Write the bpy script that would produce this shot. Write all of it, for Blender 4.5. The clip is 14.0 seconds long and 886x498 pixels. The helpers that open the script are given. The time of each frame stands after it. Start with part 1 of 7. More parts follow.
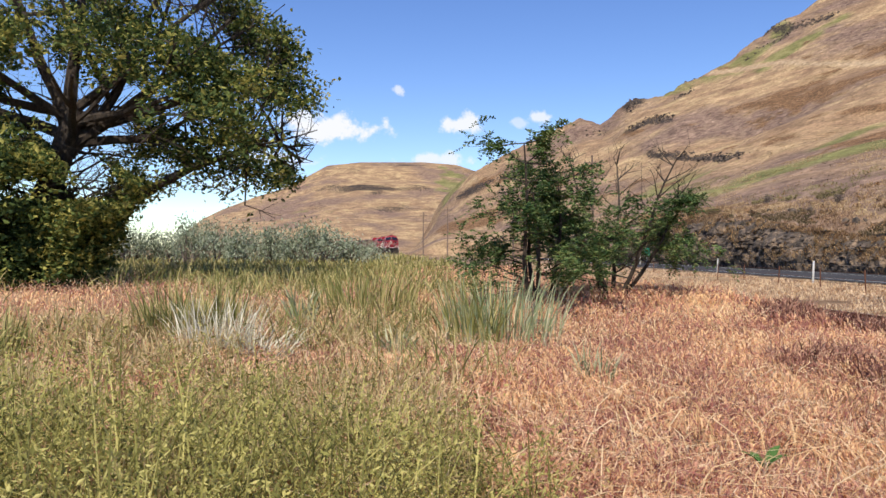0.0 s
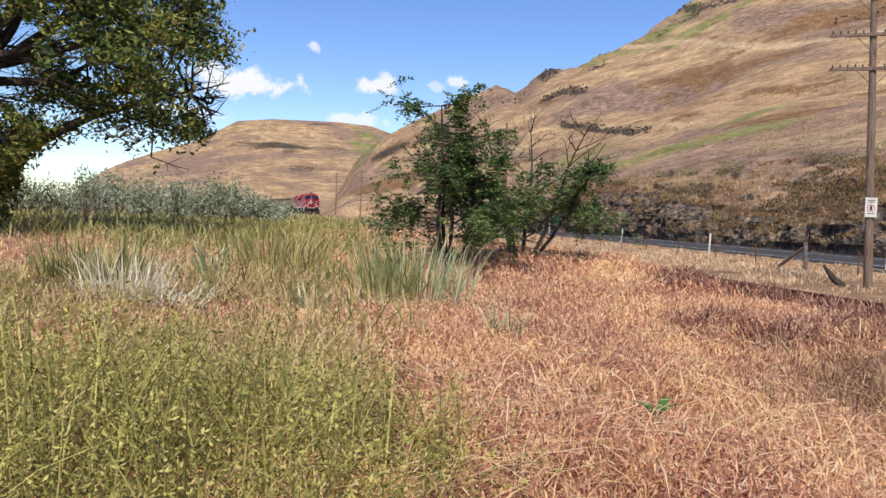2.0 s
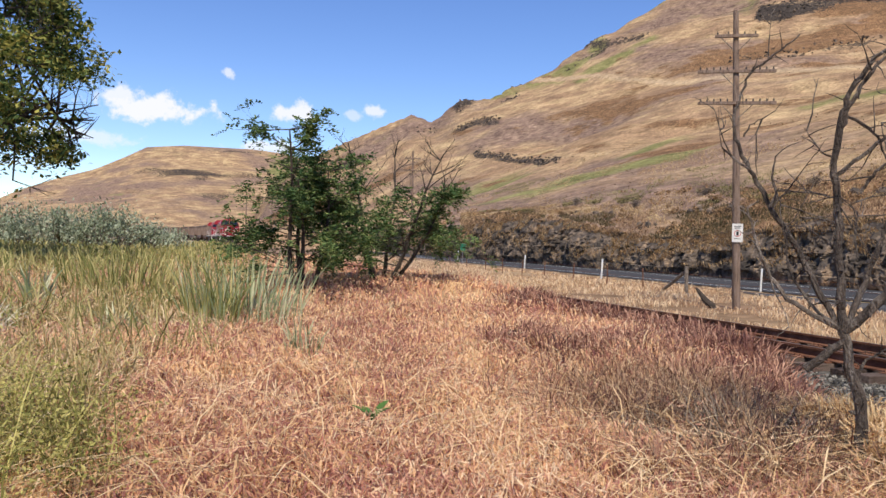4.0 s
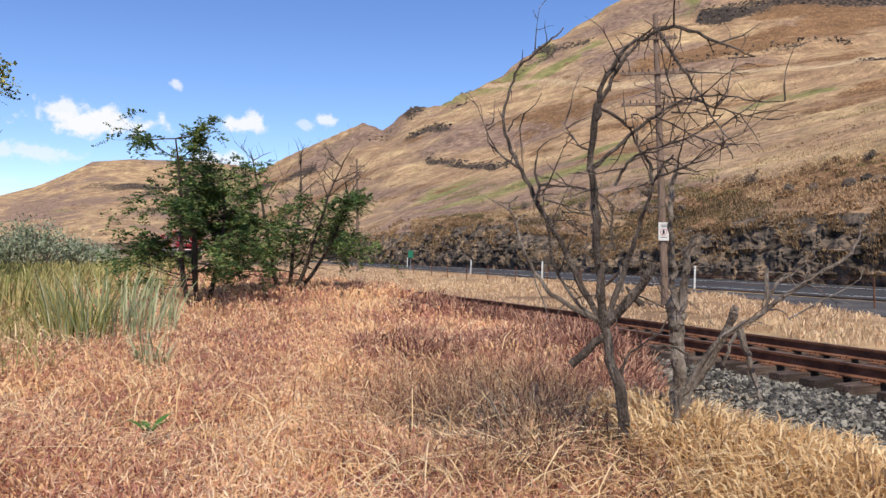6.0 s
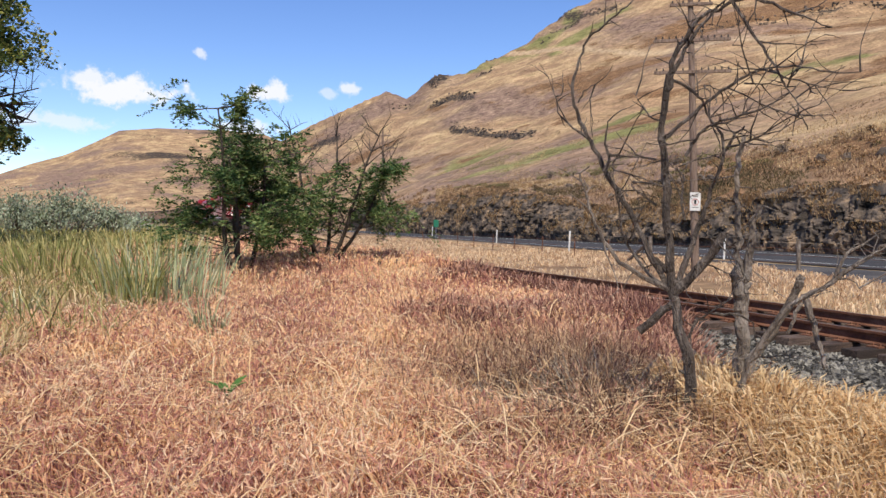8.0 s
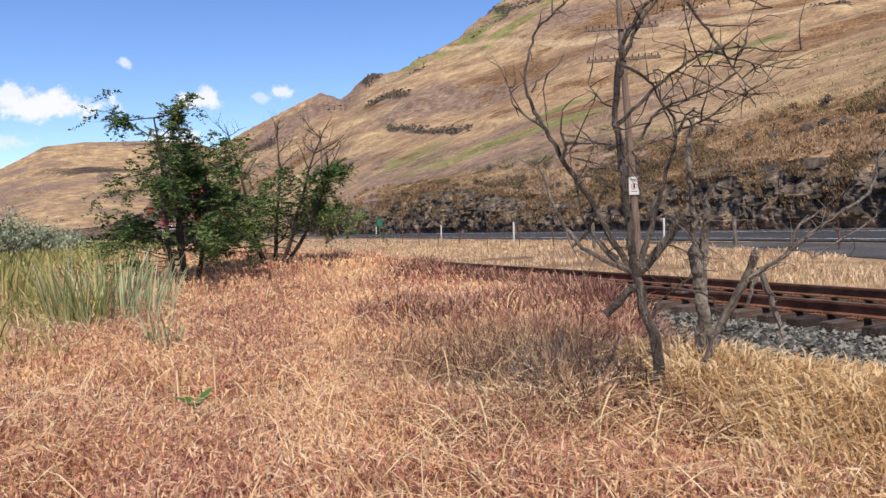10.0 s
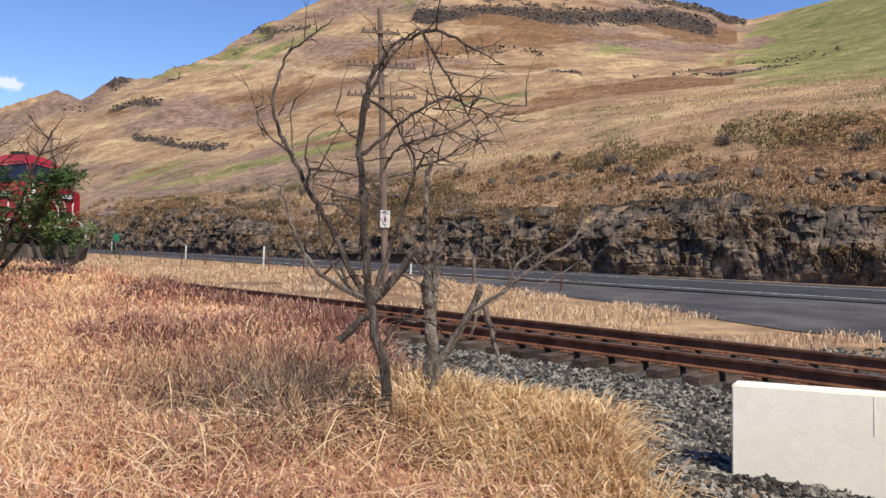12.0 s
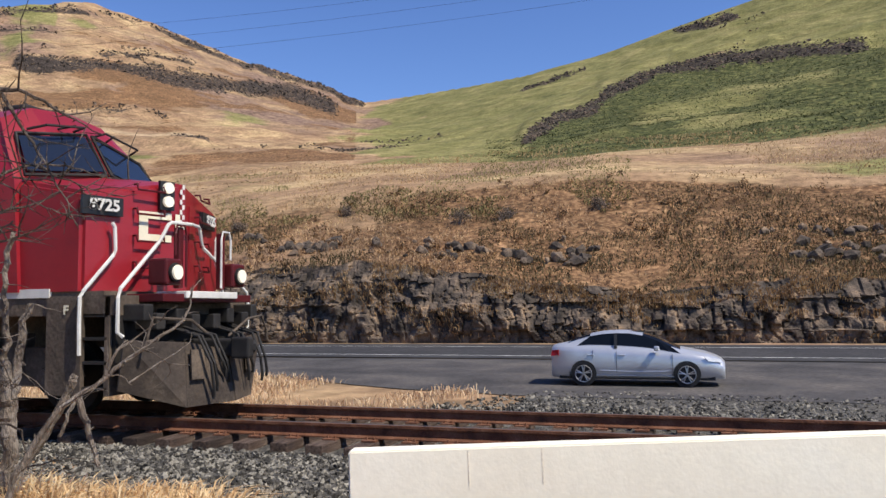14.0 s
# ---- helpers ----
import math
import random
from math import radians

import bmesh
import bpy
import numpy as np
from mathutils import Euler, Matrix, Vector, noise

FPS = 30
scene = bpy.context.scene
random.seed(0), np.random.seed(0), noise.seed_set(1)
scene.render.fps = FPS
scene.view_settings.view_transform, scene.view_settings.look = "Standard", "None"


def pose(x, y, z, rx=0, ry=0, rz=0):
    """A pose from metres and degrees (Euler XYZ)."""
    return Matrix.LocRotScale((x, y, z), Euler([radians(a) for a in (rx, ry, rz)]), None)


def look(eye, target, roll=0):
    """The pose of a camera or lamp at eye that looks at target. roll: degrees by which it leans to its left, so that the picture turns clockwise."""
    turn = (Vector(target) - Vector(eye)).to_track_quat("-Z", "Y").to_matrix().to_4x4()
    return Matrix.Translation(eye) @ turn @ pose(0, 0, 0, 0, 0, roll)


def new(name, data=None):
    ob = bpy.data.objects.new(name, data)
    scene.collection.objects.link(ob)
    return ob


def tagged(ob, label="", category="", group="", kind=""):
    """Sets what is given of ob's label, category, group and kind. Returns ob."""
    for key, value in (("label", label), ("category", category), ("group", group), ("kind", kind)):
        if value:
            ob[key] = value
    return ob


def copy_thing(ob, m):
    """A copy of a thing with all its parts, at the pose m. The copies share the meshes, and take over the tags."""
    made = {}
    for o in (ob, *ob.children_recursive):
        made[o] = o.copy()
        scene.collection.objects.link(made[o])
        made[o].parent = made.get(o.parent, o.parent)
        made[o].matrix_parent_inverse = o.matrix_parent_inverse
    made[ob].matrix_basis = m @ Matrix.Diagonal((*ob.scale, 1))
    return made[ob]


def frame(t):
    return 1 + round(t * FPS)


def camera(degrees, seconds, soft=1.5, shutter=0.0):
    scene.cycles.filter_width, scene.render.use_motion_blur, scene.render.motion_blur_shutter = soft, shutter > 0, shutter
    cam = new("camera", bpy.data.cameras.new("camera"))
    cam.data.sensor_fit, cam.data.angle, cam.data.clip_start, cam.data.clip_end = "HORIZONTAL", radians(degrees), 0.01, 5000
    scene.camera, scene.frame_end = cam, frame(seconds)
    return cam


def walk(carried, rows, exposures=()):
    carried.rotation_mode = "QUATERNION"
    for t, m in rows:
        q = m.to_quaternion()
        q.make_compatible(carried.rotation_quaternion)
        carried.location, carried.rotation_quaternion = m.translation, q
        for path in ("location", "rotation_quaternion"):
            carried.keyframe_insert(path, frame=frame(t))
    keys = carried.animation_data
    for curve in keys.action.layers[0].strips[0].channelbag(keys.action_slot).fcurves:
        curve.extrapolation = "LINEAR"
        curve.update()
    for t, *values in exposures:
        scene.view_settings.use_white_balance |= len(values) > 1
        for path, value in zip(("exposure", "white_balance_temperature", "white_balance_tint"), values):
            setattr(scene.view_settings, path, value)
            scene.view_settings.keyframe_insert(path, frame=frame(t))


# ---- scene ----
cam = camera(60.7, 14.0, soft=1.5, shutter=0.0)
PATH = [
    (0, (-1.462, -0.147, 1.467), (-1.191, 1.835, 1.466), 0.2),
    (0.5, (-1.463, -0.172, 1.454), (-1.23, 1.814, 1.47), 0.2),
    (1, (-1.465, -0.165, 1.452), (-1.224, 1.82, 1.471), 0.4),
    (1.5, (-1.503, -0.216, 1.454), (-1.268, 1.77, 1.476), 0.6),
    (2, (-1.503, -0.235, 1.425), (-1.004, 1.7, 1.332), 2.1),
    (2.2, (-1.453, -0.236, 1.451), (-0.796, 1.651, 1.355), 1.8),
    (2.5, (-1.294, -0.266, 1.418), (-0.452, 1.548, 1.398), -0.1),
    (3, (-0.983, -0.391, 1.391), (-0.363, 1.51, 1.383), -0.6),
    (3.5, (-0.752, -0.574, 1.373), (-0.081, 1.31, 1.359), 1.5),
    (6, (0.506, -1.028, 1.359), (1.315, 0.801, 1.369), 0.2),
    (6.5, (0.404, -0.981, 1.376), (1.202, 0.852, 1.422), -0.4),
    (7, (0.258, -0.882, 1.355), (1.014, 0.969, 1.374), -1.6),
    (7.5, (0.212, -0.894, 1.347), (0.946, 0.965, 1.275), 0.2),
    (8, (0.229, -1.025, 1.355), (0.982, 0.827, 1.284), 0.4),
    (10.5, (0.122, -0.961, 1.348), (1.032, 0.818, 1.26), -3.3),
    (11, (0.14, -0.938, 1.343), (1.133, 0.796, 1.255), -0.8),
    (11.5, (0.157, -0.901, 1.332), (1.26, 0.766, 1.253), -0.8),
    (12, (0.188, -1.026, 1.336), (1.602, 0.389, 1.316), 0.9),
    (12.5, (0.262, -1.088, 1.373), (2.015, -0.13, 1.468), -0.4),
    (13, (0.264, -1.087, 1.387), (2.129, -0.377, 1.525), -0.7),
    (13.5, (0.274, -1.094, 1.389), (2.164, -0.457, 1.545), -1.1),
    (14, (0.27, -1.091, 1.402), (2.171, -0.489, 1.56), -0.8),
]
walk(cam, [(t, look(eye, target, roll)) for t, eye, target, roll in PATH])

# ---------------------------------------------------------------- light
SUN_AZ, SUN_EL = 197.0, 52.0        # degrees from +y towards +x, and above the horizon
SUN_WAY = Vector((math.sin(radians(SUN_AZ)) * math.cos(radians(SUN_EL)), math.cos(radians(SUN_AZ)) * math.cos(radians(SUN_EL)), math.sin(radians(SUN_EL))))
world = bpy.data.worlds.new("sky")
scene.world = world
world.use_nodes = True
wn, wl = world.node_tree.nodes, world.node_tree.links
sky = wn.new("ShaderNodeTexSky")
sky.sky_type, sky.sun_disc = "NISHITA", False
sky.sun_elevation, sky.sun_rotation = radians(SUN_EL), radians(SUN_AZ)
sky.altitude, sky.air_density, sky.dust_density, sky.ozone_density = 400, 1.0, 0.0, 3.6


def clouds():
    """A few small fair-weather cumulus low over the valley: bearing, height, half width, half height in degrees."""
    tc = wn.new("ShaderNodeTexCoord")
    tx = wn.new("ShaderNodeTexNoise")
    tx.inputs["Scale"].default_value, tx.inputs["Detail"].default_value, tx.inputs["Roughness"].default_value = 42, 7, 0.6
    wl.new(tc.outputs["Generated"], tx.inputs["Vector"])
    total = None
    for az, el, w, h, thick in ((-0.9, 8.9, 3.6, 1.1, 1.0), (-2.6, 9.6, 1.9, 0.8, 0.9), (9.2, 9.3, 1.7, 0.8, 0.95), (7.3, 6.7, 2.4, 0.6, 0.8), (-5.0, 6.6, 3.4, 0.7, 0.6),
                                (4.4, 11.8, 0.45, 0.4, 0.7), (15.0, 9.8, 0.9, 0.5, 0.8), (13.4, 9.4, 0.9, 0.35, 0.5), (-8.0, 4.6, 3.0, 0.5, 0.2)):
        a, e = radians(az), radians(el)
        d = Vector((math.sin(a) * math.cos(e), math.cos(a) * math.cos(e), math.sin(e)))
        sub = wn.new("ShaderNodeVectorMath")
        sub.operation = "SUBTRACT"
        wl.new(tc.outputs["Generated"], sub.inputs[0])
        sub.inputs[1].default_value = d
        mul = wn.new("ShaderNodeVectorMath")
        mul.operation = "MULTIPLY"
        wl.new(sub.outputs[0], mul.inputs[0])
        mul.inputs[1].default_value = (1 / radians(w), 1 / radians(w), 1 / radians(h))
        ln = wn.new("ShaderNodeVectorMath")
        ln.operation = "LENGTH"
        wl.new(mul.outputs[0], ln.inputs[0])
        ad = wn.new("ShaderNodeMath")
        ad.operation = "MULTIPLY_ADD"
        wl.new(tx.outputs["Fac"], ad.inputs[0])
        ad.inputs[1].default_value = -3.2
        wl.new(ln.outputs["Value"], ad.inputs[2])
        mr = wn.new("ShaderNodeMapRange")
        mr.interpolation_type = "SMOOTHSTEP"
        mr.inputs["From Min"].default_value, mr.inputs["From Max"].default_value = -1.15, -0.45
        mr.inputs["To Min"].default_value, mr.inputs["To Max"].default_value = thick, 0.0
        wl.new(ad.outputs[0], mr.inputs["Value"])
        if total is None:
            total = mr.outputs[0]
        else:
            mx = wn.new("ShaderNodeMath")
            mx.operation = "MAXIMUM"
            wl.new(total, mx.inputs[0])
            wl.new(mr.outputs[0], mx.inputs[1])
            total = mx.outputs[0]
    mix = wn.new("ShaderNodeMix")
    mix.data_type = "RGBA"
    wl.new(total, mix.inputs["Factor"])
    hs = wn.new("ShaderNodeHueSaturation")
    hs.inputs["Saturation"].default_value, hs.inputs["Value"].default_value = 1.16, 1.13
    hs.inputs["Hue"].default_value = 0.514
    wl.new(sky.outputs[0], hs.inputs["Color"])
    wl.new(hs.outputs[0], mix.inputs[6])
    mix.inputs[7].default_value = (6.6, 6.7, 7.0, 1)
    wl.new(mix.outputs[2], wn["Background"].inputs[0])


clouds()
wn["Background"].inputs[1].default_value = 0.145
sun_lamp = new("sun", bpy.data.lights.new("sun", "SUN"))
sun_lamp.data.energy, sun_lamp.data.angle, sun_lamp.data.color = 5.8, radians(0.53), (1.0, 0.925, 0.81)
sun_lamp.matrix_world = look(SUN_WAY * 50, (0, 0, 0))


# ---------------------------------------------------------------- materials
def material(name, colors, scale=3.0, rough=0.85, metal=0.0, bump=0.0, bump_scale=None, fine=0.25, island=0.0, obj_random=0.0, spec=0.3, stretch=None, detail=6.0):
    """Noise-mixed colours at two scales, with bump; island and obj_random vary the value piece by piece."""
    m = bpy.data.materials.new(name)
    m.use_nodes = True
    n, l = m.node_tree.nodes, m.node_tree.links
    b = n["Principled BSDF"]
    b.inputs["Roughness"].default_value, b.inputs["Metallic"].default_value = rough, metal
    b.inputs["Specular IOR Level"].default_value = spec
    geo = n.new("ShaderNodeNewGeometry")
    tc = n.new("ShaderNodeTexCoord")
    mp = n.new("ShaderNodeMapping")
    l.new(tc.outputs["Object"], mp.inputs[0])
    if stretch:
        mp.inputs["Scale"].default_value = stretch
    tx = n.new("ShaderNodeTexNoise")
    tx.inputs["Scale"].default_value, tx.inputs["Detail"].default_value = scale, detail
    l.new(mp.outputs[0], tx.inputs["Vector"])
    ramp = n.new("ShaderNodeValToRGB")
    cols = list(colors)
    while len(ramp.color_ramp.elements) < len(cols):
        ramp.color_ramp.elements.new(0.5)
    for i, c in enumerate(cols):
        ramp.color_ramp.elements[i].position = 0.3 + 0.4 * i / max(1, len(cols) - 1)
        ramp.color_ramp.elements[i].color = (*c, 1)
    value = tx.outputs["Fac"]
    for amount, kind in ((island, "island"), (obj_random, "object")):
        if amount:
            src = geo.outputs["Random Per Island"] if kind == "island" else n.new("ShaderNodeObjectInfo").outputs["Random"]
            ma = n.new("ShaderNodeMath")
            ma.operation = "MULTIPLY_ADD"
            l.new(src, ma.inputs[0])
            ma.inputs[1].default_value = amount
            l.new(value, ma.inputs[2])
            mb = n.new("ShaderNodeMath")
            mb.operation = "SUBTRACT"
            l.new(ma.outputs[0], mb.inputs[0])
            mb.inputs[1].default_value = amount / 2
            value = mb.outputs[0]
    l.new(value, ramp.inputs[0])
    t2 = n.new("ShaderNodeTexNoise")
    t2.inputs["Scale"].default_value, t2.inputs["Detail"].default_value = scale * 14, 4
    l.new(mp.outputs[0], t2.inputs["Vector"])
    mr = n.new("ShaderNodeMapRange")
    mr.inputs["To Min"].default_value, mr.inputs["To Max"].default_value = 1 - fine, 1 + fine
    mr.inputs["From Min"].default_value, mr.inputs["From Max"].default_value = 0.25, 0.75
    l.new(t2.outputs["Fac"], mr.inputs["Value"])
    mx = n.new("ShaderNodeVectorMath")
    mx.operation = "SCALE"
    l.new(ramp.outputs[0], mx.inputs[0])
    l.new(mr.outputs[0], mx.inputs["Scale"])
    l.new(mx.outputs[0], b.inputs["Base Color"])
    if bump:
        t3 = n.new("ShaderNodeTexNoise")
        t3.inputs["Scale"].default_value, t3.inputs["Detail"].default_value = bump_scale or scale * 6, 8
        l.new(mp.outputs[0], t3.inputs["Vector"])
        bp = n.new("ShaderNodeBump")
        bp.inputs["Strength"].default_value, bp.inputs["Distance"].default_value = bump, 0.05
        l.new(t3.outputs["Fac"], bp.inputs["Height"])
        l.new(bp.outputs[0], b.inputs["Normal"])
    return m


def leafy(name, colors, scale, through_light=0.25, island=0.5):
    """Grass and leaf material: dull, partly translucent."""
    m = material(name, colors, scale, rough=0.75, fine=0.1, island=island, spec=0.2)
    n, l = m.node_tree.nodes, m.node_tree.links
    b = n["Principled BSDF"]
    tr = n.new("ShaderNodeBsdfTranslucent")
    src = b.inputs["Base Color"].links[0].from_socket
    l.new(src, tr.inputs[0])
    mix = n.new("ShaderNodeMixShader")
    mix.inputs[0].default_value = through_light
    l.new(b.outputs[0], mix.inputs[1])
    l.new(tr.outputs[0], mix.inputs[2])
    l.new(mix.outputs[0], n["Material Output"].inputs[0])
    return m


def plain(name, color, rough=0.6, metal=0.0, spec=0.4, var=0.12, scale=8.0, bump=0.0):
    c = Vector(color)
    return material(name, [tuple(c * (1 - var)), tuple(c * (1 + var))], scale, rough, metal, bump=bump, fine=var * 0.6, spec=spec)


M_GRAVEL = material("ballast_gravel", [(0.03, 0.028, 0.025), (0.08, 0.074, 0.063), (0.18, 0.163, 0.135)], 9, bump=1.0, bump_scale=45, fine=0.5, island=0.7)
M_STONE = material("ballast_stone", [(0.032, 0.029, 0.024), (0.088, 0.08, 0.066), (0.26, 0.238, 0.192)], 3, rough=0.9, bump=0.4, bump_scale=40, fine=0.3, island=0.9)
M_SOIL = material("dry_soil", [(0.20, 0.115, 0.055), (0.33, 0.19, 0.09), (0.40, 0.25, 0.13)], 0.8, bump=0.8, bump_scale=20)
M_ASPHALT = material("asphalt", [(0.042, 0.041, 0.043), (0.062, 0.06, 0.06)], 0.35, rough=0.9, bump=0.5, bump_scale=60, fine=0.3, spec=0.15)
M_PAINT_WHITE = material("road_paint", [(0.62, 0.62, 0.58), (0.75, 0.74, 0.70)], 2, fine=0.2)
M_RUST = material("rusty_rail_steel", [(0.075, 0.032, 0.018), (0.15, 0.062, 0.032), (0.20, 0.095, 0.055)], 4, rough=0.8, metal=0.1, bump=0.3, fine=0.25)
M_RAILHEAD = material("rail_head_steel", [(0.10, 0.075, 0.06), (0.20, 0.16, 0.13)], 5, rough=0.45, metal=0.7, fine=0.15)
M_TIE = material("creosoted_tie", [(0.035, 0.024, 0.018), (0.085, 0.055, 0.04), (0.14, 0.10, 0.075)], 3, bump=0.6, stretch=(1, 8, 8), obj_random=0.4)
M_CONCRETE = material("pale_concrete", [(0.85, 0.765, 0.60), (0.895, 0.82, 0.655), (0.915, 0.85, 0.70)], 0.9, rough=0.9, bump=0.05, bump_scale=30, fine=0.04)
M_WOOD = material("weathered_pole_wood", [(0.10, 0.066, 0.048), (0.19, 0.13, 0.095), (0.25, 0.18, 0.14)], 3, bump=0.6, stretch=(6, 6, 0.6))
M_GREYWOOD = material("grey_dead_wood", [(0.075, 0.056, 0.043), (0.17, 0.135, 0.105), (0.30, 0.255, 0.21)], 4, bump=0.7, bump_scale=30, stretch=(3, 3, 1))
M_BARK = material("dark_bark", [(0.035, 0.026, 0.02), (0.09, 0.068, 0.05)], 5, bump=0.8, stretch=(3, 3, 0.8))


def terrain_material():
    """Dry grass, green grass, brown scrub and basalt, chosen by the masks in 'zone'."""
    m = bpy.data.materials.new("canyon_slope")
    m.use_nodes = True
    n, l = m.node_tree.nodes, m.node_tree.links
    b = n["Principled BSDF"]
    b.inputs["Roughness"].default_value = 0.95
    b.inputs["Specular IOR Level"].default_value = 0.1
    at = n.new("ShaderNodeAttribute")
    at.attribute_name = "zone"
    sep = n.new("ShaderNodeSeparateColor")
    l.new(at.outputs["Color"], sep.inputs[0])
    tc = n.new("ShaderNodeTexCoord")

    def noise_at(scale, detail=8, stretch=None):
        t = n.new("ShaderNodeTexNoise")
        t.inputs["Scale"].default_value, t.inputs["Detail"].default_value, t.inputs["Roughness"].default_value = scale, detail, 0.62
        mp = n.new("ShaderNodeMapping")
        l.new(tc.outputs["Object"], mp.inputs[0])
        if stretch:
            mp.inputs["Scale"].default_value = stretch
        l.new(mp.outputs[0], t.inputs["Vector"])
        return t.outputs["Fac"]

    def ramp(fac, stops):
        r = n.new("ShaderNodeValToRGB")
        while len(r.color_ramp.elements) < len(stops):
            r.color_ramp.elements.new(0.5)
        for e, (p, c) in zip(r.color_ramp.elements, stops):
            e.position, e.color = p, (*c, 1)
        l.new(fac, r.inputs[0])
        return r.outputs[0]

    def mixc(f, a, c):
        x = n.new("ShaderNodeMix")
        x.data_type = "RGBA"
        l.new(f, x.inputs["Factor"])
        l.new(a, x.inputs[6])
        l.new(c, x.inputs[7])
        return x.outputs[2]

    def mask(channel, noise_fac, gain=1.0):
        """Ragged mask: the channel, broken up by noise."""
        a = n.new("ShaderNodeMath")
        a.operation = "ADD"
        l.new(channel, a.inputs[0])
        l.new(noise_fac, a.inputs[1])
        r = n.new("ShaderNodeMapRange")
        r.interpolation_type = "SMOOTHSTEP"
        r.inputs["From Min"].default_value, r.inputs["From Max"].default_value = 0.95, 1.07
        r.inputs["To Max"].default_value = gain
        l.new(a.outputs[0], r.inputs["Value"])
        return r.outputs[0]

    big, mid, fine_n = noise_at(0.02), noise_at(0.055, 12, (1, 1, 2.5)), noise_at(2.2)
    dry = ramp(mid, [(0.3, (0.205, 0.126, 0.077)), (0.47, (0.31, 0.202, 0.115)), (0.66, (0.46, 0.33, 0.175))])
    green = ramp(mid, [(0.3, (0.12, 0.125, 0.042)), (0.5, (0.185, 0.182, 0.064)), (0.7, (0.28, 0.245, 0.10))])
    scrub = ramp(fine_n, [(0.3, (0.06, 0.04, 0.025)), (0.48, (0.16, 0.088, 0.045)), (0.68, (0.30, 0.185, 0.095))])
    rusty = ramp(fine_n, [(0.3, (0.12, 0.06, 0.03)), (0.5, (0.23, 0.125, 0.062)), (0.7, (0.37, 0.225, 0.115))])
    warm = n.new("ShaderNodeMapRange")
    warm.inputs["From Min"].default_value, warm.inputs["From Max"].default_value = 0.53, 0.68
    l.new(noise_at(0.12, 8, (1, 1, 2)), warm.inputs["Value"])
    scrub = mixc(warm.outputs[0], scrub, rusty)
    rock = ramp(fine_n, [(0.3, (0.016, 0.014, 0.013)), (0.5, (0.045, 0.037, 0.032)), (0.72, (0.12, 0.088, 0.064))])
    heath = ramp(noise_at(0.3, 10, (1, 1, 2)), [(0.3, (0.11, 0.07, 0.056)), (0.5, (0.21, 0.138, 0.10)), (0.7, (0.32, 0.225, 0.155))])
    far_mix = n.new("ShaderNodeMapRange")
    far_mix.interpolation_type = "SMOOTHSTEP"
    far_mix.inputs["From Min"].default_value, far_mix.inputs["From Max"].default_value = 0.45, 0.60
    l.new(noise_at(0.009, 9, (1, 1, 3.5)), far_mix.inputs["Value"])
    dry = mixc(far_mix.outputs[0], dry, heath)
    c = mixc(mask(sep.outputs[0], big, 0.9), dry, green)
    # darker mottled green paints the shaded slope under the long ledge, with its tussocks
    thick = n.new("ShaderNodeMapRange")
    thick.inputs["From Min"].default_value, thick.inputs["From Max"].default_value = 0.84, 0.96
    l.new(sep.outputs[0], thick.inputs["Value"])
    tuss_shade = ramp(noise_at(0.45, 10, (1, 1, 2)), [(0.34, (0.028, 0.034, 0.013)), (0.5, (0.08, 0.088, 0.032)), (0.66, (0.19, 0.18, 0.068))])
    c = mixc(thick.outputs[0], c, tuss_shade)
    c = mixc(mask(sep.outputs[2], mid), c, scrub)
    c = mixc(mask(sep.outputs[1], noise_at(0.5, 8, (1, 1, 3))), c, rock)
    pale = n.new("ShaderNodeRGB")
    pale.outputs[0].default_value = (0.42, 0.31, 0.19, 1)
    c = mixc(at.outputs["Alpha"], c, pale.outputs[0])
    # tussocks, brush and bare patches at three sizes
    for scale_n, lo_n, hi_n, stretch_n in ((1.1, 0.66, 1.28, None), (0.27, 0.74, 1.22, (1, 1, 2)), (0.07, 0.82, 1.16, (1, 1, 4))):
        f = n.new("ShaderNodeMapRange")
        f.inputs["From Min"].default_value, f.inputs["From Max"].default_value = 0.34, 0.66
        f.inputs["To Min"].default_value, f.inputs["To Max"].default_value = lo_n, hi_n
        l.new(noise_at(scale_n, 10, stretch_n), f.inputs["Value"])
        v = n.new("ShaderNodeVectorMath")
        v.operation = "SCALE"
        l.new(c, v.inputs[0])
        l.new(f.outputs[0], v.inputs["Scale"])
        c = v.outputs[0]
    l.new(c, b.inputs["Base Color"])
    bp = n.new("ShaderNodeBump")
    bp.inputs["Strength"].default_value, bp.inputs["Distance"].default_value = 0.55, 0.8
    l.new(noise_at(0.35, 12), bp.inputs["Height"])
    l.new(bp.outputs[0], b.inputs["Normal"])
    return m


# ---------------------------------------------------------------- mesh helpers
def mesh_object(name, bm, mat, parent=None, label="", smooth=False):
    me = bpy.data.meshes.new(name)
    bm.normal_update()
    bm.to_mesh(me)
    bm.free()
    if smooth:
        me.polygons.foreach_set("use_smooth", [True] * len(me.polygons))
    for m in (mat if isinstance(mat, (list, tuple)) else [mat]):
        me.materials.append(m)
    ob = new(name, me)
    if parent:
        ob.parent = parent
    if label:
        ob["label"] = label
    return ob


def part(name, bm, mat, parent, label="", smooth=False):
    return mesh_object(name, bm, mat, parent, label, smooth)


def empty(name, m=None):
    ob = new(name)
    if m is not None:
        ob.matrix_world = m
    return ob


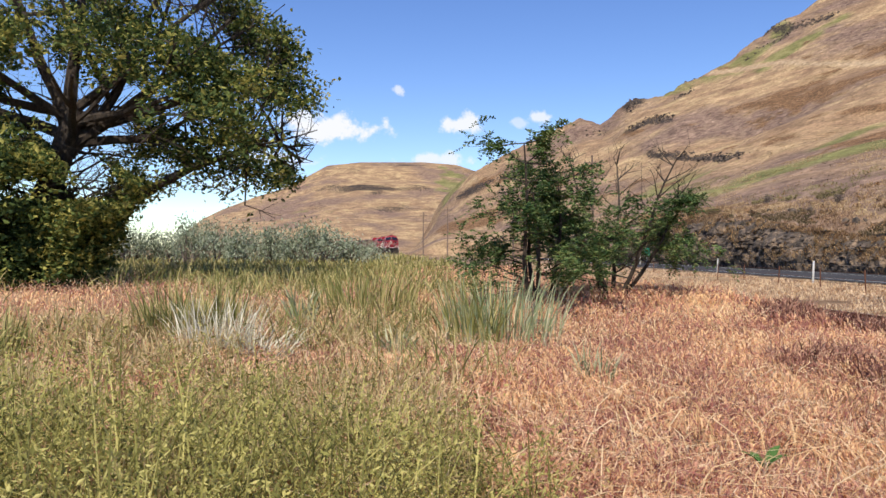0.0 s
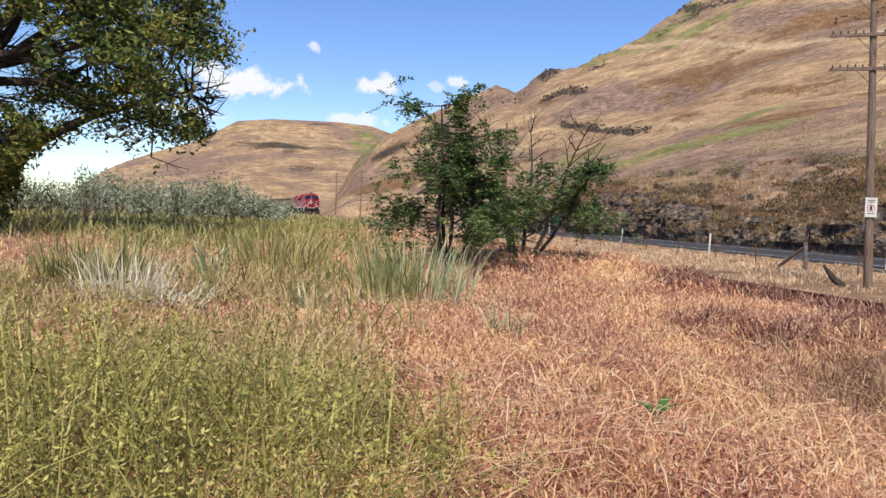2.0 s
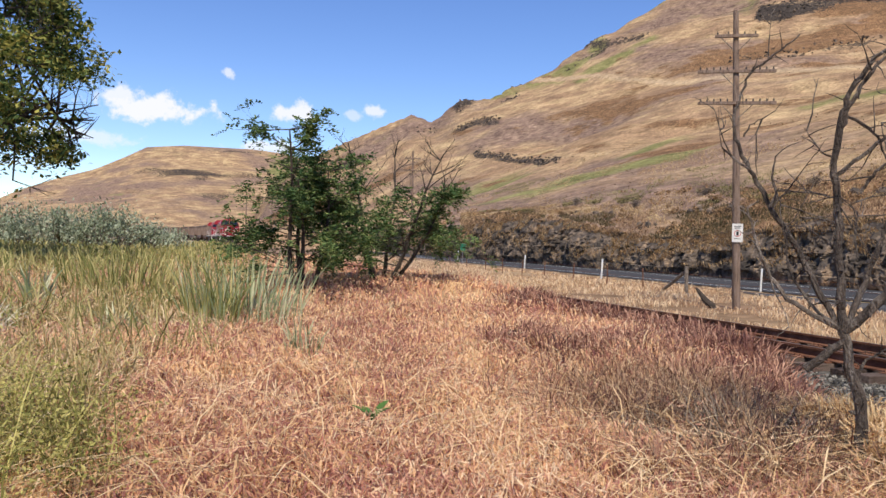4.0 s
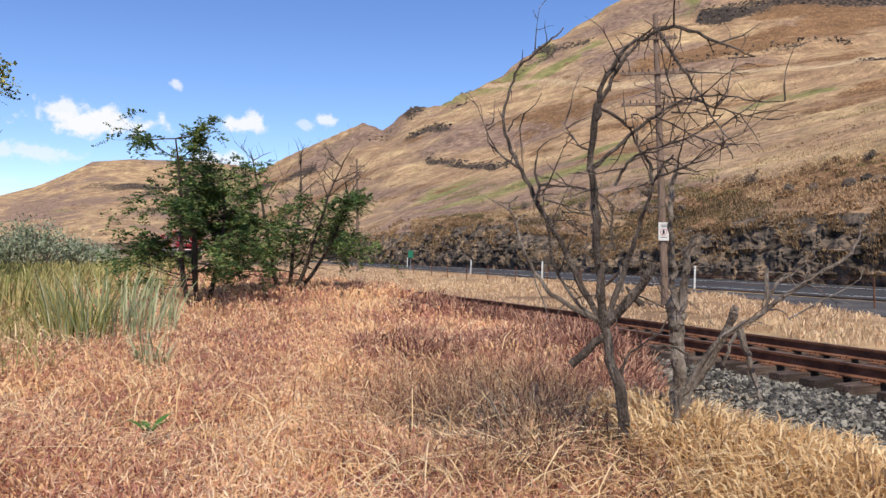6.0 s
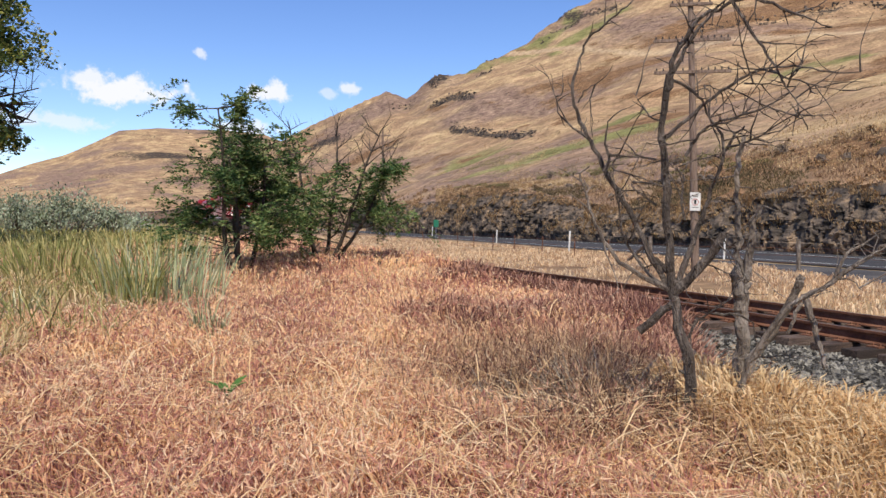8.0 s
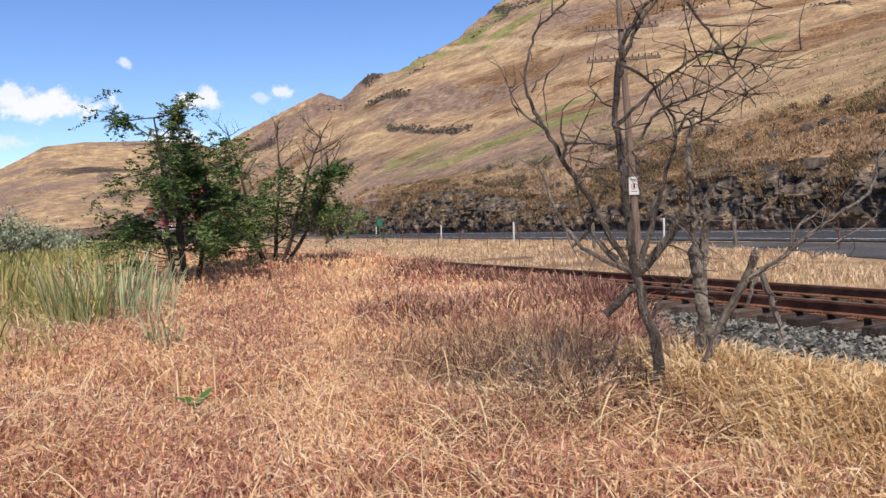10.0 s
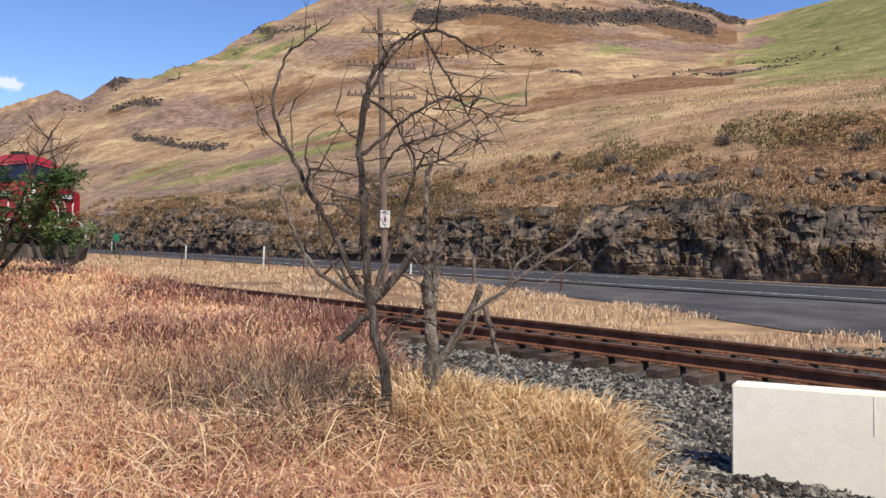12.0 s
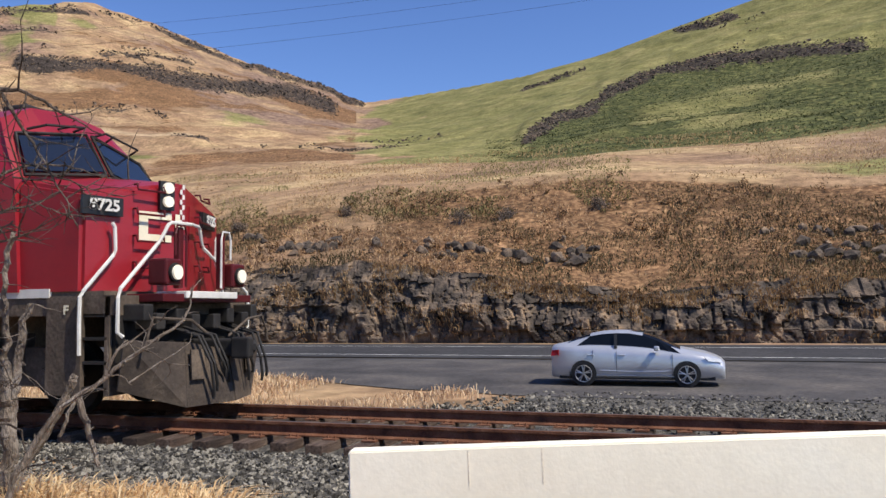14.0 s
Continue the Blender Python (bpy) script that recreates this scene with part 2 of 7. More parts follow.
def box(bm, x0, x1, y0, y1, z0, z1, bevel=0.0, mat=0):
    r = bmesh.ops.create_cube(bm, size=1.0, matrix=Matrix.LocRotScale(((x0 + x1) / 2, (y0 + y1) / 2, (z0 + z1) / 2), None, (x1 - x0, y1 - y0, z1 - z0)))
    if bevel:
        edges = list({e for v in r["verts"] for e in v.link_edges})
        bmesh.ops.bevel(bm, geom=edges, offset=bevel, segments=2, affect="EDGES", profile=0.5)
    return bm


def boxed(*a, **k):
    return box(bmesh.new(), *a, **k)


def cyl(bm, p, q, r0, r1=None, n=10):
    """A capped, tapered cylinder from p to q."""
    p, q = Vector(p), Vector(q)
    d = q - p
    m = Matrix.Translation((p + q) / 2) @ d.to_track_quat("Z", "Y").to_matrix().to_4x4()
    bmesh.ops.create_cone(bm, cap_ends=True, segments=n, radius1=r0, radius2=r0 if r1 is None else r1, depth=d.length, matrix=m)
    return bm


def tube(bm, pts, radii, n=6):
    """A bent tube through pts."""
    rings = []
    pts = [Vector(p) for p in pts]
    up = Vector((0.3, 0.2, 1))
    for i, p in enumerate(pts):
        d = (pts[min(i + 1, len(pts) - 1)] - pts[max(i - 1, 0)]).normalized()
        a = d.cross(up)
        if a.length < 0.05:
            a = d.cross(Vector((1, 0, 0)))
        a.normalize()
        c = d.cross(a)
        r = radii[i] if isinstance(radii, (list, tuple)) else radii
        rings.append([bm.verts.new(p + (a * math.cos(2 * math.pi * k / n) + c * math.sin(2 * math.pi * k / n)) * r) for k in range(n)])
    for r0, r1 in zip(rings, rings[1:]):
        for k in range(n):
            bm.faces.new((r0[k], r0[(k + 1) % n], r1[(k + 1) % n], r1[k]))
    bm.faces.new(rings[0][::-1])
    bm.faces.new(rings[-1])
    return bm


def prism(bm, outline, axis, a, b):
    """An outline of (u, v) extruded from a to b along x ('x': u=y, v=z) or y ('y': u=x, v=z)."""
    put = (lambda u, v, w: (w, u, v)) if axis == "x" else (lambda u, v, w: (u, w, v))
    lo = [bm.verts.new(put(u, v, a)) for u, v in outline]
    hi = [bm.verts.new(put(u, v, b)) for u, v in outline]
    k = len(outline)
    fs = [bm.faces.new(lo), bm.faces.new(hi[::-1])] + [bm.faces.new((lo[i], hi[i], hi[(i + 1) % k], lo[(i + 1) % k])) for i in range(k)]
    bmesh.ops.recalc_face_normals(bm, faces=fs)
    return bm


def np_mesh(name, verts, faces, mat, smooth=False):
    """A mesh object from numpy arrays (faces all of one size)."""
    me = bpy.data.meshes.new(name)
    nf, k = faces.shape
    me.vertices.add(len(verts))
    me.vertices.foreach_set("co", verts.astype(np.float32).ravel())
    me.loops.add(nf * k)
    me.loops.foreach_set("vertex_index", faces.astype(np.int32).ravel())
    me.polygons.add(nf)
    me.polygons.foreach_set("loop_start", np.arange(nf, dtype=np.int32) * k)
    me.polygons.foreach_set("use_smooth", np.full(nf, smooth))
    me.update(calc_edges=True)
    for m in (mat if isinstance(mat, (list, tuple)) else [mat]):
        me.materials.append(m)
    return new(name, me)


def fbm(x, y, scale, octaves=4, seed=0):
    """Cheap smooth value noise in numpy, about -1 to 1."""
    out, amp, tot = np.zeros_like(x, dtype=float), 1.0, 0.0
    for o in range(octaves):
        u, v = x / scale * 2**o + 17.3 * (o + seed), y / scale * 2**o - 9.1 * (o + seed)
        iu, iv = np.floor(u), np.floor(v)
        fu, fv = u - iu, v - iv
        fu, fv = fu * fu * (3 - 2 * fu), fv * fv * (3 - 2 * fv)
        h = lambda a, c: (np.sin(a * 127.1 + c * 311.7 + seed * 74.7) * 43758.5453) % 1.0
        w = (h(iu, iv) * (1 - fu) + h(iu + 1, iv) * fu) * (1 - fv) + (h(iu, iv + 1) * (1 - fu) + h(iu + 1, iv + 1) * fu) * fv
        out, tot, amp = out + amp * (2 * w - 1), tot + amp, amp / 2
    return out / tot


def step(a, b, x):
    t = np.clip((np.asarray(x, float) - a) / (b - a), 0, 1)
    return t * t * (3 - 2 * t)


# ---------------------------------------------------------------- ground and hills
RAIL_X, GAUGE = 9.0, 1.505
TRACK_X = RAIL_X + GAUGE / 2
CENTRE = (0.0, -0.7)
EYE_Z = 1.4
ROAD_Z = -0.72


def track_point(s):
    """Centre line of the track: straight, then bending gently to the west. s runs north; gives x, y and heading."""
    r, s0 = 520.0, 172.0
    if s <= s0:
        return TRACK_X + 0.006 * max(0, s - 20) * 1.0, s, -0.006
    a = (s - s0) / r
    x0 = TRACK_X + 0.006 * (s0 - 20)
    return x0 - r * (1 - math.cos(a)) + 0.9 * math.sin(a), s0 + r * math.sin(a), a - 0.006


def track_bend(y):
    y = np.asarray(y, float)
    a = np.clip((y - 172.0) / 520.0, 0, 0.95)
    return 0.006 * np.clip(y - 20, 0, 152) - 520 * (1 - np.sqrt(1 - a * a)) - 0.0 * y


def bank_shift(y):
    """How far the grassy bank reaches towards the track: further north it covers the ballast foot."""
    return 2.3 * step(3.0, 7.4, y)


def near_height(x, y):
    """Height of the flat land along the line and the road."""
    xt = x - track_bend(y)
    meadow = 0.2 + 0.07 * fbm(x, y, 3.0, 3, 1) + 0.03 * fbm(x, y, 0.7, 2, 2) + 0.22 * step(7, 16, y) * step(-40, -8, -np.abs(x)) + 0.16 * step(9.0, 13.5, y) * step(0.5, 3.5, x)
    bank = step(3.2, 5.4, xt - bank_shift(y) + 0.35 * fbm(x, y, 2.5, 2, 3))
    z = meadow * (1 - bank) + (-0.5 + 0.04 * fbm(x, y, 0.8, 3, 4)) * bank
    z = z * (1 - step(6.4, 8.3, xt)) + -0.31 * step(6.4, 8.3, xt)
    down = step(11.3, 13.6, xt)
    z = z * (1 - down) + (ROAD_Z - 0.03 + 0.05 * fbm(x, y, 2.0, 3, 5) * step(13, 15, xt) * (1 - step(17, 19, xt))) * down
    return z


AZ_CUT = ([15, 18, 21, 26, 32, 36, 44, 50, 56, 64, 72, 81, 88, 96, 115], [0.6, 0.9, 1.4, 2.2, 1.4, 1.0, 1.9, 2.2, 2.6, 3.3, 2.4, 1.5, 0.5, 1.3, 1.2])
AZ_SLOPE = ([12, 18, 21, 28, 36, 44, 52, 57, 68, 85, 102, 120], [0.8, 1.5, 2.4, 3.2, 4.4, 5.2, 6.6, 7.6, 9.2, 9.7, 8.1, 8.0])
AZ_BENCH = ([8, 12, 18, 27, 37, 45, 54, 62, 71, 85, 102, 120], [0.9, 1.6, 2.6, 5.1, 7.2, 8.2, 9.9, 10.9, 11.4, 12.4, 12.1, 12.0])
AZ_RIDGE = ([5.2, 6.0, 7.5, 8.8, 10.1, 12.2, 16.2, 17.9, 19.4, 20.0, 21.0, 23.6, 25.2, 28.3, 31.0, 35.0, 37.6, 40.6, 46.7, 50.8, 55.2, 60.2, 66.7, 72.3, 79, 85.4, 89.5, 97, 110, 135, 150],
            [0.2, 1.2, 3.7, 5.0, 5.9, 7.1, 9.0, 9.75, 9.2, 9.6, 10.5, 11.0, 11.65, 13.2, 14.9, 17.1, 18.45, 19.6, 21.0, 20.25, 18.9, 17.2, 15.5, 16.3, 17.25, 18.6, 19.6, 21.2, 23, 18, 0.5])
AZ_FAR = ([-12, -10.2, -8.8, -6.4, -4.3, -2.3, -1.0, 1.5, 6.2, 8.8, 10.1, 14, 22], [0.3, 1.9, 2.7, 3.7, 4.4, 5.45, 6.2, 6.5, 6.55, 6.35, 5.9, 5, 0.5])


# basalt ledges on the hillsides: bearings, heights over the horizon, half thickness, all in degrees
LEDGES = [
    ((42, 47.6, 51.3, 56, 61, 65), (16.5, 16.9, 16.5, 16.0, 16.0, 14.7), 0.62), ((50.5, 55.3, 60.2, 63.6, 67), (19.95, 18.5, 16.8, 15.9, 15.1), 0.28),
    ((40, 44, 47.5, 51), (18.9, 19.9, 20.2, 20.0), 0.30), ((40, 45.4), (18.1, 18.9), 0.2), ((47.5, 51, 54.5), (17.4, 17.55, 17.4), 0.25), ((52, 55.6), (12.9, 12.3), 0.22),
    ((78, 80.9, 84.3, 85.1, 89.2, 93.1, 96.8, 103), (12.7, 14.2, 15.0, 15.7, 16.7, 17.1, 17.4, 17.5), 0.5), ((78, 81, 84), (16.0, 16.95, 17.6), 0.14), ((89.5, 92.9, 95), (19.4, 19.7, 20.1), 0.25),
    ((22, 25.6, 29.5), (6.95, 6.95, 6.6), 0.3), ((18.9, 20.6, 23), (9.3, 10.3, 10.7), 0.3), ((20.5, 22.7, 25), (8.1, 9.1, 9.2), 0.3), ((24, 26.5), (11.4, 12.2), 0.28),
    ((27.3, 29.7, 32.5), (13.3, 14.5, 14.95), 0.35), ((31.5, 35.5), (14.7, 15.35), 0.25), ((8, 11, 15), (3.4, 4.8, 6.2), 0.35),
]
TRAIL = ((26, 31.7, 39.8, 47.3, 53), (12.35, 12.7, 12.85, 13.05, 12.85))


def build_ground():
    az = np.concatenate([np.arange(-180, -32, 4.0), np.arange(-32, 4, 0.5), np.arange(4, 112, 0.26), np.arange(112, 180.1, 4.0)])
    r = np.concatenate([np.linspace(0.0, 9, 46), np.geomspace(9.2, 60, 150), np.geomspace(60.5, 700, 190), np.geomspace(710, 1750, 70), np.geomspace(1800, 4800, 12)])
    A, R = np.meshgrid(az, r, indexing="ij")
    s, c = np.sin(np.radians(A)), np.cos(np.radians(A))
    X, Y = CENTRE[0] + R * s, CENTRE[1] + R * c
    Z = near_height(X, Y)
    # distances of the layers along each bearing
    r0 = np.where(s > 0.2, 46.5 / np.maximum(s, 0.2), 230.0)
    rc, rs, rb = r0 + np.maximum(1.8, r0 * 0.045), r0 * 1.25 + 14, r0 * 1.6 + 62
    rr = np.interp(A, [5, 10, 17, 25, 45, 66, 80, 150], [760, 640, 560, 500, 560, 640, 520, 480])
    ec, es, eb, er = (np.interp(A, *t) for t in (AZ_CUT, AZ_SLOPE, AZ_BENCH, AZ_RIDGE))
    ec = ec + 0.2 * fbm(A, A * 0, 1.6, 4, 8)
    smooth_ridge = np.convolve(np.interp(np.arange(-10, 171, 0.5), *AZ_RIDGE), np.hanning(29) / np.hanning(29).sum(), 'same')
    er_s = np.interp(A, np.arange(-10, 171, 0.5), smooth_ridge)
    cut_w = np.maximum(1.8, r0 * 0.045)
    e0 = np.degrees(np.arctan((ROAD_Z - EYE_Z) / r0))
    e = np.where(R < rc, e0 + (ec - e0) * step(0, 1, (R - r0) / cut_w),
        np.where(R < rs, ec + (es - ec) * ((R - rc) / (rs - rc)) ** 0.9,
        np.where(R < rb, es + (eb - es) * ((R - rs) / (rb - rs)) ** 0.8,
        np.where(R < rr, eb + (np.minimum(er_s, er + 0.6) * (1 - step(0.55, 1, (R - rb) / np.maximum(rr - rb, 1))) + er * step(0.55, 1, (R - rb) / np.maximum(rr - rb, 1)) - eb) * np.clip((R - rb) / np.maximum(rr - rb, 1), 0, 1) ** 1.05, er))))
    top = EYE_Z + np.minimum(R, rr) * np.tan(np.radians(e))
    hilly = step(4.5, 8, A) * (1 - step(130, 150, A))
    away = np.clip((R - rs) / 120, 0, 1) * np.clip((rr - R) / 140, 0, 1)
    lumps = away * (5.0 * fbm(X, Y, 95, 4, 11) + 1.6 * fbm(X, Y, 22, 3, 12))
    gullies = -away * 7 * np.abs(fbm(X + 0.3 * Y, 0.35 * Y - 0.2 * X, 60.0, 3, 13)) * step(20, 30, A)
    top = top + lumps + gullies
    # basalt benches: the slope goes up in steps
    pitch = 17.0
    k = (top + 9 * fbm(X, Y, 120, 3, 14) + 2 * fbm(X, Y, 12, 2, 19)) / pitch
    f = k - np.floor(k)
    strong = np.clip(fbm(X, Y, 75, 4, 15) * 2.6 - 0.1, 0, 1) * np.clip((R - rb) / 150, 0, 1) * np.clip((rr - R) / 30, 0.0, 1)
    top = top + strong * pitch * 0.28 * (step(0.6, 0.85, f) - f)
    rough_near = np.clip((R - r0) / 1.0, 0, 1) * np.clip((rb - R) / 60, 0, 1)
    top = top + rough_near * (0.22 * fbm(X, Y, 3.5, 4, 16) + 0.9 * fbm(X, Y, 14, 3, 17) * np.clip((R - rs) / 30, 0, 1))
    ledge = np.zeros_like(top)
    on_slope = (R > rb * 0.9) & (R < rr)
    frac = np.clip((R - rb) / np.maximum(rr - rb, 1), 0, 1)
    for azs, els, th in LEDGES:
        ends = step(azs[0], azs[0] + 0.8, A) * (1 - step(azs[-1] - 0.8, azs[-1], A))
        d = (e - np.interp(A, azs, els) + 0.10 * fbm(A, A * 0, 0.7, 3, 27)) / (th * (0.75 + 0.5 * fbm(A, A * 0 + th * 9, 1.8, 3, 28)))
        ledge = np.maximum(ledge, ends * np.exp(-np.abs(d) ** 3) * on_slope)
        top = top + ends * on_slope * R * np.radians(th) * 0.8 * (step(-1.0, 0.9, d) - step(0.6, 5.0, d)) * (1 - step(0.95, 1.0, frac))
    # broken crags along the skyline
    crag = np.clip(fbm(A, A * 0 + 3.0, 2.6, 4, 61) * 2.2 + 0.5, 0, 1) * (step(19, 22, A) * (1 - step(33, 36, A)) + step(52, 55, A) * (1 - step(64, 67, A)))
    under = step(0.80, 0.93, frac + 0.05 * fbm(A, R, 3.0, 3, 62)) * (R < rr + 1)
    ledge = np.maximum(ledge, 0.9 * crag * under * np.clip(0.75 + fbm(A * 12, R, 40, 4, 63), 0, 1))
    top = top + crag * step(0.93, 0.985, frac) * (R < rr * 1.2) * (1.6 + 2.2 * fbm(A, A * 0, 0.5, 3, 64))
    path = np.exp(-((e - np.interp(A, *TRAIL)) / 0.09) ** 2) * (A > 25.5) * (A < 54) * on_slope
    bar = np.where((R > r0) & (R < rr + 500), step(0, 1, (R - r0) / 0.4), 0.0) * hilly
    Z = np.where((R > r0), Z * (1 - bar) + top * bar, Z)
    Z = np.where((R > rr) & (A > 4.5), np.maximum(top - (R - rr) * 0.12, 0) * hilly + Z * (1 - hilly), Z)
    # the far plateau up the valley
    ef = np.interp(A, *AZ_FAR)
    pf = np.clip((R - 780) / 720, 0, 1)
    wav = 9 * fbm(X, Y, 170, 4, 21) * pf * (1 - pf) * 4
    zf = EYE_Z + np.minimum(R, 1500) * np.tan(np.radians(ef)) * (0.12 * pf + 0.88 * pf**1.3) + wav
    kf = (zf + 6 * fbm(X, Y, 200, 2, 22)) / 38.0
    ff = kf - np.floor(kf)
    zf = zf + np.clip(pf * 3, 0, 1) * np.clip((1490 - R) / 120, 0, 1) * (0.5 + 0.5 * np.clip(2 * fbm(X, Y, 120, 3, 24), -1, 1)) * 38 * 0.5 * (step(0.6, 0.85, ff) - ff)
    inside = (A > -12) & (A < 22) & (R > 780)
    Z = np.where(inside, np.maximum(Z, zf), Z)
    # masks: green grass, bare rock, brown scrub
    hill = hilly * (R > r0)
    dz = np.gradient(Z, axis=1) / np.maximum(np.gradient(R, axis=1), 1e-3)
    green = np.clip(0.02 + 0.62 * step(63, 75, A + 5 * fbm(X, Y, 60, 3, 35)) * (R > rb) + 0.22 * (R > rs) + 0.6 * fbm(X, Y, 50, 4, 31) * (R > rs) + 0.30 * step(0.6, 1.0, (R - rb) / np.maximum(rr - rb, 1)) * (A < 45)
                    + 0.30 * np.exp(-((R - rb) / 55.0) ** 2) * step(20, 24, A) * (1 - step(66, 80, A)), 0, 1) * hill * (0.78 + 0.22 * step(62, 72, A))
    # thick tussocks, their shade painted in, on the green flank under the long ledge; thin grass elsewhere
    flank = step(76, 79, A) * (e < np.interp(A, *LEDGES[6][:2])) * (R > rb) * (R < rr)
    green = np.clip(np.minimum(green, 0.82) + 0.3 * flank * (0.8 + 0.4 * fbm(X, Y, 30, 3, 37)), 0, 1) * hill
    rock = np.clip((R < rc + 0.6) * 0.75 * (A > 15) + 0.75 * step(0.75, 1.4, np.abs(dz)) * (R > rc) + strong * 0.5 * step(0.5, 0.66, f) * (1 - step(0.72, 0.9, f)) * (R > rb) + 0.62 * ledge, 0, 1) * hill
    rock = np.maximum(rock, inside * np.clip(0.46 + 0.34 * fbm(X, Y + 4 * Z, 130, 4, 26), 0, 0.62) * step(0.20, 0.42, np.abs(dz) + 0.12 * fbm(X, Y, 60, 3, 25)))
    scrub = np.clip((0.18 * step(30, 46, A) + 0.58 * step(66, 82, A + 4 * fbm(X, Y, 14, 3, 36))) * (R > rc) * (1 - step(0.75, 1.1, (R - rc) / (rs - rc))) + 0.25 * (R < rs) * (R > rc) + 0.22 * fbm(X, Y, 40, 3, 33) + (R > rb) * (A < 66) * (0.36 + 0.6 * fbm(X, Y + Z * 3, 70, 4, 34)), 0, 1) * hill
    green, scrub = green * (1 - path), scrub * (1 - path)
    gap_green = (1 - hill) * ((X < 3) * 0.35 * step(10, 30, Y) + (X > 11) * 0.2)
    na, nr = A.shape
    idx = np.arange(na * nr).reshape(na, nr)
    faces = np.stack([idx[:-1, :-1], idx[1:, :-1], idx[1:, 1:], idx[:-1, 1:]], -1).reshape(-1, 4)[:, ::-1]
    ob = np_mesh("ground", np.stack([X, Y, Z], -1).reshape(-1, 3), faces, terrain_material(), smooth=True)
    col = ob.data.color_attributes.new("zone", "FLOAT_COLOR", "POINT")
    col.data.foreach_set("color", np.stack([np.maximum(green, gap_green), rock, scrub, path], -1).astype(np.float32).ravel())
    tagged(ob, "dry golden canyon land with basalt benches and green slopes", "ground", kind="structure")
    return {"az": az, "r": r, "co": np.stack([X, Y, Z], -1), "green": green, "rock": rock, "hill": hill}


LAND = build_ground()


def land_points(rng, n, az0, az1, r0, r1, power=1.0):
    """Random places on the hills by bearing and distance: points, and the green and rock masks there."""
    a, q = rng.uniform(az0, az1, n), r0 * (r1 / r0) ** (rng.random(n) ** power)
    i = np.clip(np.searchsorted(LAND["az"], a) - 1, 0, len(LAND["az"]) - 2)
    j = np.clip(np.searchsorted(LAND["r"], q) - 1, 0, len(LAND["r"]) - 2)
    fa = ((a - LAND["az"][i]) / (LAND["az"][i + 1] - LAND["az"][i]))[:, None]
    fr = ((q - LAND["r"][j]) / (LAND["r"][j + 1] - LAND["r"][j]))[:, None]
    co = LAND["co"]
    P = (co[i, j] * (1 - fa) + co[i + 1, j] * fa) * (1 - fr) + (co[i, j + 1] * (1 - fa) + co[i + 1, j + 1] * fa) * fr
    return P, LAND["green"][i, j], LAND["rock"][i, j], LAND["hill"][i, j] > 0.9


def strip(name, x_of, half, y0, y1, dy, dz, mat, kind_label):
    """A long ribbon laid dz over the land, half wide about x_of(y)."""
    ys = np.arange(y0, y1 + dy, dy)
    us = np.linspace(-half, half, 9)
    U, Y = np.meshgrid(us, ys)
    X = U + np.array([x_of(v) for v in ys])[:, None]
    Z = np.full_like(X, ROAD_Z) + dz
    idx = np.arange(X.size).reshape(X.shape)
    f = np.stack([idx[:-1, :-1], idx[:-1, 1:], idx[1:, 1:], idx[1:, :-1]], -1).reshape(-1, 4)
    ob = np_mesh(name, np.stack([X, Y, Z], -1).reshape(-1, 3), f, mat)
    return tagged(ob, kind_label, name.split("_")[0], kind="structure")


road_x = lambda y: 32.0 + 0.035 * max(y, -40) + 0.00012 * max(0, y) ** 2
strip("road", lambda y: road_x(y) + 5.2, 6.0, -120, 260, 4, 0.03, M_ASPHALT, "dark grey asphalt two-lane highway below the cut")
strip("road_line", lambda y: road_x(y) + 1.0, 0.07, -120, 260, 4, 0.036, M_PAINT_WHITE, "thin white painted edge line on the asphalt")
strip("road_line_far", lambda y: road_x(y) + 8.4, 0.07, -120, 260, 4, 0.036, M_PAINT_WHITE, "thin white painted edge line on the asphalt")


# ---------------------------------------------------------------- rock cut beside the road
def ribbons(name, x, y, z, height, width, lean, way, mat, prof=(0.6, 0.8, 1.0), stations=(0.0, 0.4, 0.75), droop=0.0, twist=None):
    """Grass blades: bent tapering ribbons, all in one mesh. droop pulls the tips down."""
    n = len(x)
    rng = np.random.default_rng(n)
    face = rng.uniform(0, np.pi, n) if twist is None else twist
    sx, sy = np.cos(face), np.sin(face)
    k = len(stations)
    V = np.zeros((n, 2 * k + 1, 3))
    for i, s in enumerate((*stations, 1.0)):
        off = lean * s**1.8 * height
        cx, cy = x + np.cos(way) * off, y + np.sin(way) * off
        cz = z + height * (s * (1 - 0.35 * lean * s) - droop * max(0, s - 0.55) ** 2 * 2.2)
        if i < k:
            w = width * prof[i] / 2
            V[:, 2 * i] = np.stack([cx - sx * w, cy - sy * w, cz], -1)
            V[:, 2 * i + 1] = np.stack([cx + sx * w, cy + sy * w, cz], -1)
        else:
            V[:, 2 * k] = np.stack([cx, cy, cz], -1)
    T = []
    for i in range(k - 1):
        a = 2 * i
        T += [(a, a + 1, a + 3), (a, a + 3, a + 2)]
    T.append((2 * k - 2, 2 * k - 1, 2 * k))
    f = (np.array(T)[None] + (2 * k + 1) * np.arange(n)[:, None, None]).reshape(-1, 3)
    return np_mesh(name, V.reshape(-1, 3), f, mat)


M_TUFT = leafy("tan_tuft", [(0.26, 0.155, 0.08), (0.42, 0.27, 0.135), (0.52, 0.36, 0.19)], 0.6, 0.25, 0.5)


